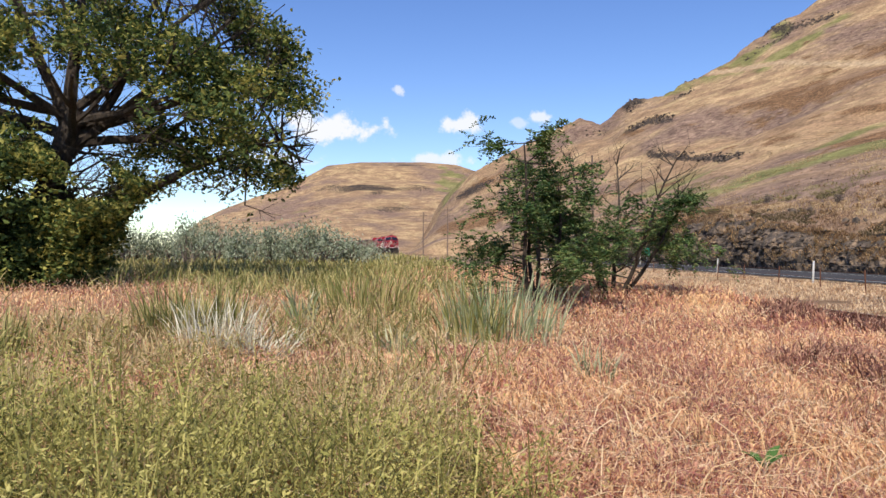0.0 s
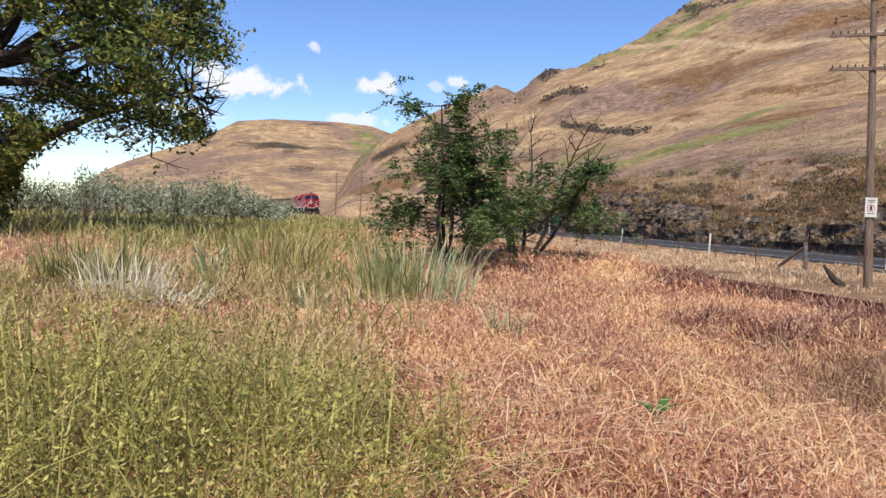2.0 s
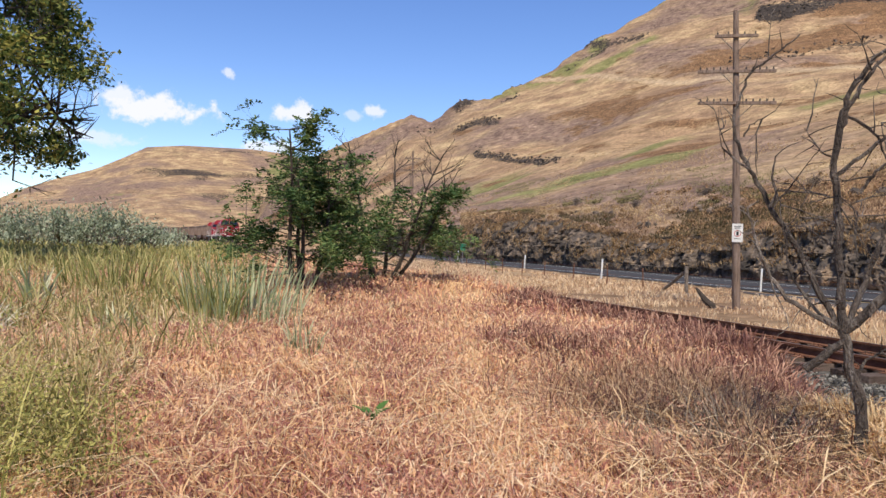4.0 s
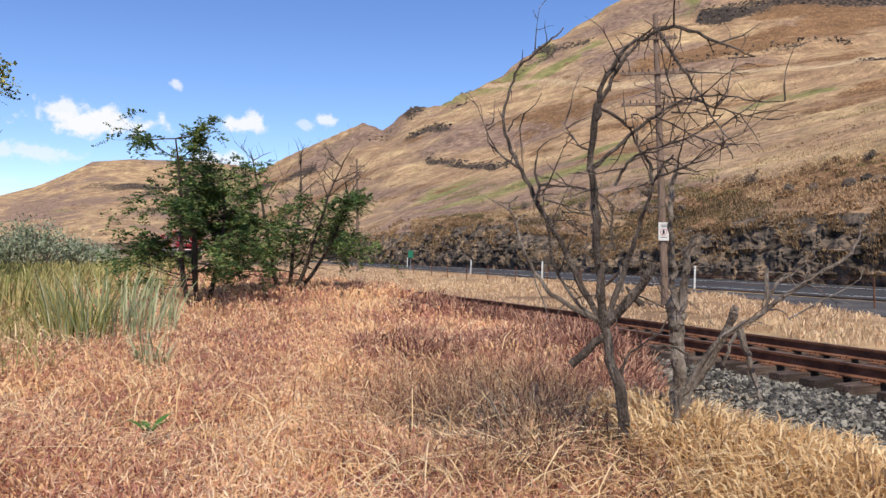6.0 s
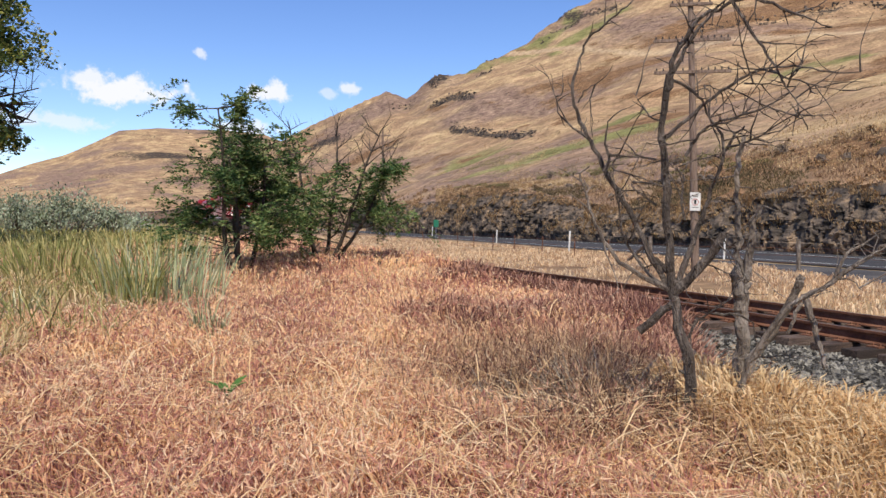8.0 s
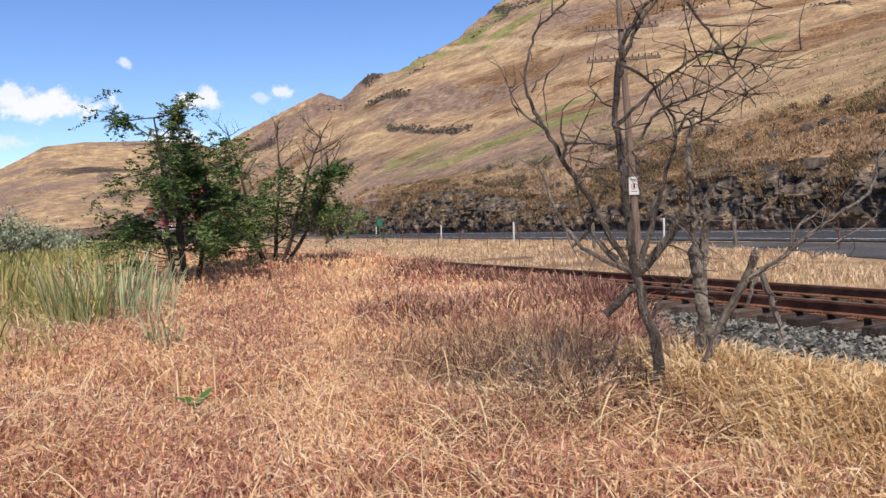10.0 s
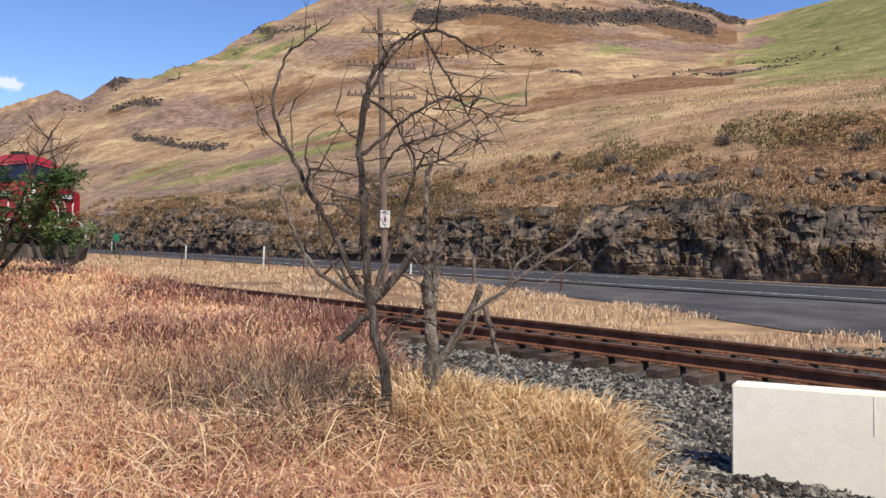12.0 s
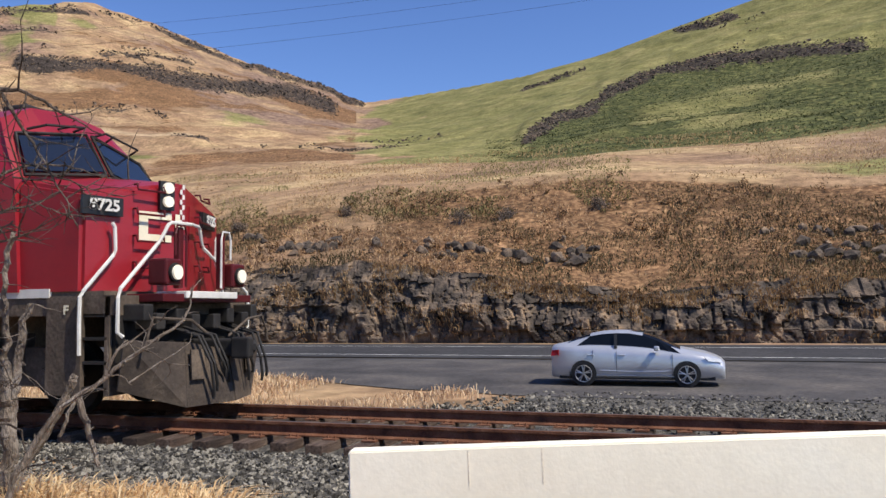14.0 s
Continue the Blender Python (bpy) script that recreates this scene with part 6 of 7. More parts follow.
def build_weed_bush():
    """The broad yellow-green weed bush: many thin stems set with small leaves and flower heads."""
    rng = np.random.default_rng(31)
    bush = empty("weed_bush")
    tagged(bush, "broad yellow-green flowering weed bush in the meadow", "bush")
    n = 2100
    a, q = rng.uniform(0, 6.283, n), np.sqrt(rng.random(n))
    x, y = -2.75 + 2.15 * q * np.cos(a), 2.85 + 1.5 * q * np.sin(a)
    h = rng.uniform(0.5, 1.12, n) * (1.05 - 0.45 * q**2)
    way, lean = rng.uniform(0, 6.283, n), rng.uniform(0.05, 0.95, n)
    z = near_height(x, y)
    st = ribbons("stalk_growth", x, y, z, h, np.full(n, 0.006), lean, way, M_MUSTARD)
    st.parent = bush
    P = []
    for s in np.linspace(0.25, 1.0, 34):
        off = lean * s**1.8 * h
        P.append(np.stack([x + np.cos(way) * off + rng.normal(0, 0.022, n), y + np.sin(way) * off + rng.normal(0, 0.022, n), z + h * s * (1 - 0.35 * lean * s) + rng.normal(0, 0.015, n)], -1))
    P = np.concatenate(P)
    lv = leaf_cards("leaves", P, rng.uniform(0.012, 0.032, len(P)), M_MUSTARD, 0.42, 0.8, 4)
    lv.parent = bush
    # two long arching stalks
    for pts in ([(-3.1, 2.9, 0.35), (-2.9, 2.75, 0.8), (-2.55, 2.6, 1.0)], [(-3.6, 3.2, 0.3), (-3.2, 3.0, 0.75), (-2.75, 2.9, 0.85)]):
        part("stalk", tube(bmesh.new(), pts, [0.008, 0.006, 0.003], 5), M_MUSTARD, bush)


build_weed_bush()


def build_broadleaf():
    pl = empty("broadleaf_plant")
    tagged(pl, "small broad-leaved green plant in dry grass", "plant")
    for k, (w, l) in enumerate(((0.5, 0.30), (-0.4, 0.24), (2.0, 0.2), (2.9, 0.26), (4.2, 0.18))):
        bm = bmesh.new()
        prev = None
        for i in range(7):
            s = i / 6
            hw = 0.042 * math.sin(math.pi * min(1, s * 0.93 + 0.07)) + 0.003
            r, z = l * s * 0.75, 0.10 + l * (0.9 * s - 0.35 * s * s)
            c, d = Vector((math.cos(w) * r, math.sin(w) * r, z)), Vector((-math.sin(w), math.cos(w), 0)) * hw
            row = [bm.verts.new(c - d + Vector((0, 0, hw * 0.35))), bm.verts.new(c), bm.verts.new(c + d + Vector((0, 0, hw * 0.35)))]
            if prev:
                bm.faces.new((prev[0], prev[1], row[1], row[0]))
                bm.faces.new((prev[1], prev[2], row[2], row[1]))
            prev = row
        part("leaf", bm, leaf_mat, pl, smooth=True)
    pl.matrix_world = pose(0.72, 3.5, 0.27) @ Matrix.Scale(0.62, 4)


leaf_mat = leafy("fresh_green_leaf", [(0.06, 0.14, 0.03), (0.12, 0.22, 0.06)], 12, 0.25, 0.2)
build_broadleaf()


# ---------------------------------------------------------------- trees
def grow(bm, tips, p, d, length, r, depth, rng, spread=0.7, rise=0.15, kids=(3, 4), seg=4, wander=0.16, inside=None):
    """Grows one limb and its side limbs into bm; tips collects points with their direction."""
    pts, rad = [Vector(p)], [r]
    d = Vector(d).normalized()
    for i in range(seg):
        d = (d + Vector((rng.uniform(-1, 1), rng.uniform(-1, 1), rng.uniform(-1, 1))) * wander + Vector((0, 0, rise * 0.25))).normalized()
        if inside and i and not inside(pts[-1] + d * length / seg):
            seg = i
            break
        pts.append(pts[-1] + d * length / seg)
        rad.append(r * (1 - 0.72 * (i + 1) / seg))
    tube(bm, pts, rad, 7 if r > 0.08 else 5 if r > 0.02 else 3)
    if depth <= 1:
        for q in pts[1:]:
            tips.append((q, d.copy()))
    if depth > 0:
        for k in range(rng.randint(*kids)):
            f = rng.uniform(0.3, 1.0)
            i = min(seg - 1, int(f * seg))
            q = pts[i].lerp(pts[i + 1], f * seg - i)
            side = Vector((rng.uniform(-1, 1), rng.uniform(-1, 1), rng.uniform(-0.5, 0.8))).normalized()
            nd = (d * (1 - spread) + side * spread + Vector((0, 0, rise))).normalized()
            grow(bm, tips, q, nd, length * rng.uniform(0.5, 0.75), rad[i] * 0.6, depth - 1, rng, spread, rise, kids, max(seg, 3), wander, inside)
    return tips


def build_big_tree():
    rng = random.Random(12)
    npr = np.random.default_rng(12)
    tree = empty("shade_tree")
    tagged(tree, "large shady tree with low spreading limbs and dense leaves", "tree")
    bm, tips = bmesh.new(), []
    base = Vector((-10.1, 22.0, 0.1))
    # the crown's outline: how far out it reaches at each height, and how low it hangs at each distance from the foot
    reach = lambda z: np.interp(z, [2.3, 3.0, 3.8, 4.7, 5.7, 7.0, 8.0, 8.8, 11], [6.2, 7.0, 7.7, 8.3, 8.5, 7.6, 6.6, 6.0, 4.0])
    hang = lambda x: np.interp(x, [2.7, 3.1, 3.6, 5.2, 5.6, 6.2, 6.6, 7.2, 8.0, 8.5], [0.3, 2.6, 3.1, 3.3, 2.6, 2.5, 3.0, 3.2, 3.9, 4.8])

    def inside(p):
        return p.x - base.x < float(reach(p.z)) - 0.15 and p.z > float(hang(p.x - base.x))

    tube(bm, [base, base + Vector((0.3, 0, 1.9)), base + Vector((0.9, 0, 3.6)), base + Vector((1.4, 0, 5.2))], [0.48, 0.38, 0.34, 0.26], 12)
    fork = base + Vector((1.2, 0, 4.5))
    for d, l, r in (((-0.35, 0.1, 1), 5.6, 0.2), ((0.15, -0.1, 1), 6.0, 0.2), ((0.7, 0.1, 0.9), 5.6, 0.18), ((1.0, -0.1, 0.45), 5.8, 0.16), ((1.0, 0.2, 0.05), 5.6, 0.15), ((1.0, 0.5, 0.25), 6.0, 0.15), ((1.0, -0.5, 0.2), 5.6, 0.14), ((1.0, -0.2, 0.75), 5.6, 0.15),
                    ((-1, 0.2, 0.5), 4.8, 0.18), ((-0.9, -0.3, 0.1), 4.2, 0.15), ((0.1, 0.9, 0.7), 4.6, 0.16), ((0.3, -1.0, 0.5), 4.0, 0.15), ((-0.6, -0.7, 0.4), 4.0, 0.14)):
        grow(bm, tips, fork + Vector((0, 0, rng.uniform(-0.6, 0.7))), d, l, r, 3, rng, 0.62, 0.06, (3, 5), 5, 0.16, inside)
    # low limb reaching out
    pts = [base + Vector((0.3, 0, 1.1)), base + Vector((2.7, -0.1, 2.6)), base + Vector((4.5, -0.2, 3.6)), base + Vector((5.9, -0.3, 4.1)), base + Vector((7.0, -0.3, 4.3))]
    tube(bm, pts, [0.2, 0.16, 0.12, 0.08, 0.04], 8)
    for p in pts[2:]:
        for k in range(5):
            grow(bm, tips, p, (rng.uniform(-0.4, 1), rng.uniform(-0.7, 0.7), rng.uniform(-0.5, 0.8)), 2.2, 0.05, 2, rng, 0.65, 0.0, (3, 4), 4, 0.16, inside)
    # leafy side limbs low on the trunk
    for k in range(22):
        q = base + Vector((rng.uniform(0.1, 1.1), rng.uniform(-0.4, 0.2), rng.uniform(1.6, 4.6)))
        grow(bm, tips, q, (rng.uniform(-1, 1), rng.uniform(-1, 0.3), rng.uniform(-0.1, 0.5)), 2.6, 0.05, 2, rng, 0.65, 0.03, (3, 4), 4, 0.16, inside)
    # leafy shoots about the foot
    for k in range(105):
        grow(bm, tips, base + Vector((rng.uniform(-3.4, 2.3), rng.uniform(-2.4, 0.4), rng.uniform(0.2, 3.0))), (rng.uniform(-1, 1), rng.uniform(-1, 0.4), 0.4), 1.4, 0.03, 2, rng, 0.65, 0.1, (3, 4), 3, 0.16, inside)
    part("trunk", bm, M_BARK, tree, "dark furrowed trunk and limbs")
    T, D = np.array([q[:] for q, d in tips]), np.array([d[:] for q, d in tips])
    # leaf sprays: each twig carries a loose drooping bunch
    reps = 44
    along = npr.random((len(T) * reps, 1)) ** 1.5
    P = np.repeat(T, reps, 0) + np.repeat(D, reps, 0) * along * 0.3 + npr.normal(0, 0.2, (len(T) * reps, 3)) * (1, 1, 0.7) - along * (0, 0, 0.12)
    gap = fbm(P[:, 0] + 0.6 * P[:, 1], P[:, 2] - 0.4 * P[:, 1], 1.3, 3, 5)
    px = P[:, 0] - base.x + 0.25 * fbm(P[:, 2], P[:, 1], 0.7, 2, 6)
    keep = (gap > np.where(P[:, 2] < 2.6, -0.4, 0.0)) & (px < reach(P[:, 2]) + 0.15) & (P[:, 2] > hang(px) - 0.2)
    P = P[keep]
    P = P[npr.random(len(P)) < np.clip(170000 / len(P), 0, 1)]
    leaf_cards("leaves", P, npr.uniform(0.09, 0.2, len(P)), M_LEAF_OAK, 0.55, 0.7, 7).parent = tree


build_big_tree()


def fronds(T, D, rng, per, length, leaflet):
    """Pinnate leaves: paired leaflets along short arching stalks at the twig ends."""
    P, A = [], []
    n = len(T)
    for k in range(per):
        out = D + rng.normal(0, 0.8, (n, 3))
        out /= np.linalg.norm(out, axis=1, keepdims=True)
        side = np.cross(out, (0, 0, 1.0)) + 1e-6
        side /= np.linalg.norm(side, axis=1, keepdims=True)
        ln = length * rng.uniform(0.6, 1.2, (n, 1))
        root = T + rng.normal(0, 0.05, (n, 3))
        for s in np.linspace(0.15, 1, 8):
            c = root + out * ln * s - np.array((0, 0, 1.0)) * ln * 0.35 * s * s
            for sd in (-1, 1):
                P.append(c)
                A.append(side * sd + out * 0.35)
    return np.concatenate(P), np.concatenate(A)


def build_small_tree(at, seed, height, spread_r, label, leafiness, bare_top):
    """A thin-stemmed locust: leaders that fork upward, level side limbs, and separate sprays of pinnate leaves."""
    rng = random.Random(seed)
    npr = np.random.default_rng(seed)
    tree = empty("young_tree")
    tagged(tree, label, "tree", group="young trees by the track")
    bm, tips = bmesh.new(), []
    base = Vector(at)
    stems = 5 if bare_top else 4
    for k in range(stems):
        a = 2 * math.pi * k / stems + rng.uniform(-0.4, 0.4)
        lean = rng.uniform(0.15, 0.55)
        h = height * rng.uniform(0.62, 0.95)
        pts, d = [base + Vector((math.cos(a), math.sin(a), 0)) * 0.1], Vector((math.cos(a) * lean, math.sin(a) * lean, 1)).normalized()
        for i in range(9):
            d = (d + Vector((rng.uniform(-1, 1), rng.uniform(-1, 1), rng.uniform(-0.2, 0.6))) * 0.13).normalized()
            pts.append(pts[-1] + d * h / 9)
        tube(bm, pts, [0.05 * (1 - 0.085 * i) for i in range(10)], 7)
        for i in range(2, 10):
            for _ in range(2 if i < 8 else 3):
                b = rng.uniform(0, 6.28)
                up = rng.uniform(-0.05, 0.45) + (0.5 if bare_top and i > 5 else 0)
                size = spread_r * rng.uniform(0.35, 0.8) * (1.1 - 0.07 * i)
                grow(bm, tips, pts[i], (math.cos(b), math.sin(b), up), size, 0.014, 1, rng, 0.5, 0.06, (2, 4), 4, 0.16)
    part("trunk", bm, M_BARK, tree)
    T, D = np.array([q[:] for q, d in tips]), np.array([d[:] for q, d in tips])
    z = (T[:, 2] - at[2]) / height
    keep = npr.random(len(T)) < np.where((z > 0.58) & bare_top, 0.0, leafiness)
    keep &= fbm(T[:, 0] * 3, T[:, 2] * 3.6 + T[:, 1] * 2, 1.0, 2, seed) > -0.08
    P, A = fronds(T[keep], D[keep] * (1, 1, 0.5), npr, 4, 0.24, 0.05)
    leaf_cards("leaves", P, npr.uniform(0.045, 0.085, len(P)), M_LEAF_DARK, 0.5, seed=seed, axis=A).parent = tree
    return tree


build_small_tree((1.9, 12.45, 0.35), 3, 3.2, 1.9, "young leafy locust tree with thin stems", 0.6, False)
build_small_tree((3.7, 13.8, 0.35), 8, 3.6, 1.9, "young locust tree with bare dead top", 0.8, True)


def build_dead_tree():
    """Leafless grey tree; each limb has a thickness, a depth behind the tree's own upright plane, and a line of (along, height)."""
    limbs = {
        "main_stem": (0.031, 0.0, [(0.08, 0.53), (0.06, 0.69), (0.01, 0.87), (-0.01, 0.99), (-0.03, 1.17), (-0.05, 1.35), (-0.06, 1.59), (-0.08, 1.79), (-0.07, 2.0), (-0.06, 2.11), (-0.02, 2.21), (0.04, 2.32), (0.11, 2.4), (0.2, 2.44), (0.28, 2.47)]),
        "twin_top": (0.016, 0.0, [(-0.06, 2.03), (-0.03, 2.13), (0.02, 2.24), (0.09, 2.34), (0.16, 2.42), (0.23, 2.48)]),
        "arch": (0.012, 0.0, [(0.23, 2.46), (0.32, 2.47), (0.43, 2.43), (0.57, 2.35), (0.69, 2.29)]),
        "hang": (0.009, 0.0, [(0.25, 2.45), (0.31, 2.34), (0.39, 2.22), (0.45, 2.12), (0.5, 2.02), (0.55, 1.94), (0.56, 1.87)]),
        "cross_a": (0.011, 0.0, [(-0.08, 1.79), (0.01, 1.86), (0.11, 1.95), (0.2, 2.02), (0.28, 2.07), (0.37, 2.11), (0.45, 2.12), (0.56, 2.11), (0.67, 2.08), (0.81, 2.07)]),
        "cross_b": (0.006, 0.0, [(0.42, 2.11), (0.51, 2.06), (0.62, 2.02), (0.74, 1.99)]),
        "cross_c": (0.005, 0.0, [(0.31, 2.05), (0.42, 2.04), (0.54, 2.02)]),
        "mid_up": (0.009, 0.0, [(-0.06, 2.11), (0.04, 2.05), (0.11, 1.98), (0.15, 1.89), (0.18, 1.8), (0.22, 1.69)]),
        "cross_d": (0.009, 0.0, [(0.04, 1.7), (0.07, 1.76), (0.12, 1.83), (0.2, 1.87), (0.31, 1.9), (0.42, 1.93), (0.51, 1.89), (0.58, 1.86), (0.6, 1.81)]),
        "mid_stem": (0.018, 0.0, [(-0.01, 1.01), (0.05, 1.17), (0.09, 1.29), (0.13, 1.43), (0.18, 1.58), (0.22, 1.71), (0.27, 1.8), (0.31, 1.84)]),
        "mid_fork": (0.009, 0.0, [(0.22, 1.71), (0.21, 1.8), (0.15, 1.89), (0.12, 2.05)]),
        "mid_side": (0.007, 0.0, [(0.24, 1.74), (0.32, 1.76), (0.39, 1.79)]),
        "west_stem": (0.017, 0.0, [(-0.02, 1.0), (-0.12, 1.17), (-0.19, 1.32), (-0.25, 1.44), (-0.31, 1.53), (-0.37, 1.63), (-0.41, 1.72), (-0.47, 1.82), (-0.52, 1.93), (-0.55, 2.02), (-0.55, 2.14), (-0.52, 2.23), (-0.48, 2.33), (-0.39, 2.4), (-0.3, 2.47), (-0.24, 2.52)]),
        "west_twig": (0.006, 0.0, [(-0.52, 2.0), (-0.49, 2.06), (-0.43, 2.09)]),
        "west_hook": (0.007, 0.0, [(-0.47, 1.81), (-0.57, 1.89), (-0.63, 1.95), (-0.64, 2.04)]),
        "west_spur": (0.012, 0.0, [(-0.37, 1.63), (-0.35, 1.71), (-0.37, 1.8), (-0.36, 1.89)]),
        "cross_e": (0.007, 0.0, [(-0.35, 1.71), (-0.28, 1.71), (-0.17, 1.7), (-0.08, 1.68)]),
        "west_low": (0.015, 0.0, [(-0.03, 1.01), (-0.16, 1.07), (-0.28, 1.15), (-0.37, 1.26), (-0.43, 1.39), (-0.47, 1.51), (-0.5, 1.62), (-0.45, 1.66)]),
        "west_mid": (0.011, 0.0, [(-0.04, 1.02), (-0.13, 1.09), (-0.22, 1.2), (-0.28, 1.32), (-0.3, 1.46), (-0.32, 1.56), (-0.33, 1.67)]),
        "inner": (0.008, 0.0, [(0.04, 1.37), (0.02, 1.5), (0.03, 1.58), (0.0, 1.64), (0.06, 1.67)]),
        "diag_stub": (0.027, 0.0, [(-0.01, 1.0), (0.1, 1.11), (0.19, 1.23), (0.23, 1.31)]),
        "west_stub": (0.024, 0.0, [(-0.18, 0.79), (-0.09, 0.87), (-0.01, 0.95)]),
        "twig_a": (0.006, 0.0, [(-0.07, 1.87), (-0.14, 1.91), (-0.19, 1.98), (-0.23, 2.04)]),
        "twig_b": (0.006, 0.0, [(-0.1, 1.45), (-0.17, 1.5), (-0.22, 1.54), (-0.24, 1.59)]),
        "east_stem": (0.043, 0.5, [(0.31, 0.6), (0.31, 0.75), (0.3, 0.88), (0.29, 1.02), (0.28, 1.18), (0.28, 1.31), (0.27, 1.51), (0.28, 1.67), (0.3, 1.84)]),
        "east_fork": (0.026, 0.5, [(0.3, 1.0), (0.34, 1.08), (0.35, 1.31), (0.39, 1.46)]),
        "long_low": (0.018, 0.1, [(0.35, 0.65), (0.42, 0.76), (0.54, 0.95), (0.68, 1.04), (0.82, 1.16), (0.93, 1.25), (1.01, 1.29), (1.11, 1.36), (1.14, 1.45), (1.14, 1.51)]),
        "low_fork": (0.009, 0.1, [(0.72, 1.07), (0.79, 1.22), (0.88, 1.28), (0.99, 1.36)]),
        "low_drop": (0.006, 0.1, [(0.74, 1.1), (0.81, 1.09), (0.86, 1.04)]),
        "broken": (0.029, 0.45, [(0.36, 0.61), (0.44, 0.73), (0.53, 0.89), (0.59, 1.02), (0.61, 1.08)]),
        "broken_b": (0.018, 0.4, [(0.62, 0.99), (0.67, 0.83), (0.7, 0.7), (0.73, 0.6)]),
        "broken_c": (0.012, 0.4, [(0.61, 0.96), (0.57, 0.85), (0.54, 0.77)]),
        "low_twig": (0.009, 0.1, [(0.05, 0.74), (0.1, 0.85), (0.19, 0.92), (0.27, 0.98)]),
        "low_curl": (0.009, 0.3, [(0.18, 0.87), (0.29, 0.87), (0.37, 0.83), (0.4, 0.65)]),
    }
    blunt = ("broken", "broken_b", "broken_c", "west_stub", "diag_stub", "east_fork")
    pale = ("east_stem", "east_fork", "broken", "broken_b", "broken_c", "long_low", "low_fork", "low_drop", "west_low")
    bent = {"mid_stem": 0.12, "west_stem": 0.18, "west_low": -0.12, "cross_a": 0.1, "cross_d": -0.1, "hang": -0.1, "mid_up": 0.08}
    rng = random.Random(6)
    shake = lambda a: Vector((rng.uniform(-a, a), rng.uniform(-a, a), rng.uniform(-a, a)))
    tree = empty("dead_tree")
    tagged(tree, "leafless grey dead tree with broken stems beside the track", "tree")
    right, ahead = Vector((0.707, -0.707, 0)), Vector((0.707, 0.707, 0))
    origin = Vector((2.80, 2.12, 0))

    def twig(bm, q, d, l, r, forks):
        pts = [q]
        for i in range(4):
            d = (d + shake(0.28)).normalized()
            pts.append(pts[-1] + d * l / 4)
        tube(bm, pts, [r, r * 0.8, r * 0.62, r * 0.45, r * 0.28], 4)
        if forks:
            for w in pts[1:]:
                if rng.random() < 0.6:
                    twig(bm, w, (d + shake(0.9)).normalized(), l * rng.uniform(0.25, 0.5), r * 0.55, 0)

    for name, (r, back, line) in limbs.items():
        bm = bmesh.new()
        k = len(line) - 1
        swing = bent.get(name, 0.0)
        pts = []
        for i, (u, z) in enumerate(line):
            o = swing * i / k
            f = 1 + o / 4.0
            pts.append(origin + right * (0.267 + (u - 0.267) * f) + ahead * (back + o) + Vector((0, 0, 1.332 + (z - 1.332) * f)))
        if name in ("main_stem", "east_stem", "broken", "long_low"):
            pts.insert(0, pts[0] + (pts[0] - pts[1]).normalized() * 0.1 - Vector((0, 0, 0.55 if "stem" in name else 0.3)))
        fine = []
        for a, b in zip(pts, pts[1:]):
            fine += [a + shake(r * 0.16 + 0.002), a.lerp(b, 0.35) + shake(r * 0.22 + 0.004), a.lerp(b, 0.7) + shake(r * 0.22 + 0.004)]
        fine.append(pts[-1])
        n = len(fine) - 1
        if name == "east_stem":
            rad = [r * (1.0 - 0.15 * i / n if i < 0.5 * n else 0.42 - 0.25 * (i / n - 0.5)) * rng.uniform(0.86, 1.16) for i in range(n + 1)]
        else:
            end = 0.3 if name in blunt else 0.78
            rad = [r * (1 - end * i / n) * rng.uniform(0.88, 1.12) for i in range(n + 1)]
        tube(bm, fine, rad, 9 if r > 0.02 else 6)
        if r > 0.015:
            for q, w in zip(fine[1:-1], rad[1:-1]):
                if rng.random() < 0.35:
                    d = shake(1).normalized()
                    tube(bm, [q, q + d * w * 1.3, q + d * (w * 1.6 + 0.012)], [w * 0.55, w * 0.4, w * 0.12], 5)
        if name not in ("broken", "broken_b", "broken_c", "west_stub"):
            for q in fine[(n // 2 if "stem" in name else n // 5):]:
                if rng.random() < 0.42:
                    d = (shake(1) + Vector((0, 0, 0.25)) - ahead * 0.2 * rng.random()).normalized()
                    twig(bm, q, d, rng.uniform(0.06, 0.2), 0.0042, 0)
                if rng.random() < (0.2 if r < 0.013 else 0.1):
                    d = (shake(1) + right * 0.5 + Vector((0, 0, -0.1))).normalized()
                    twig(bm, q, d, rng.uniform(0.2, 0.42), 0.005, 1)
        part("stem" if "stem" in name else "branch", bm, M_GREYWOOD if name in pale else M_DEADBARK, tree)


M_DEADBARK = material("dead_bark", [(0.035, 0.026, 0.02), (0.09, 0.068, 0.053), (0.20, 0.165, 0.135)], 6, bump=0.8, bump_scale=40, stretch=(3, 3, 1))
build_dead_tree()


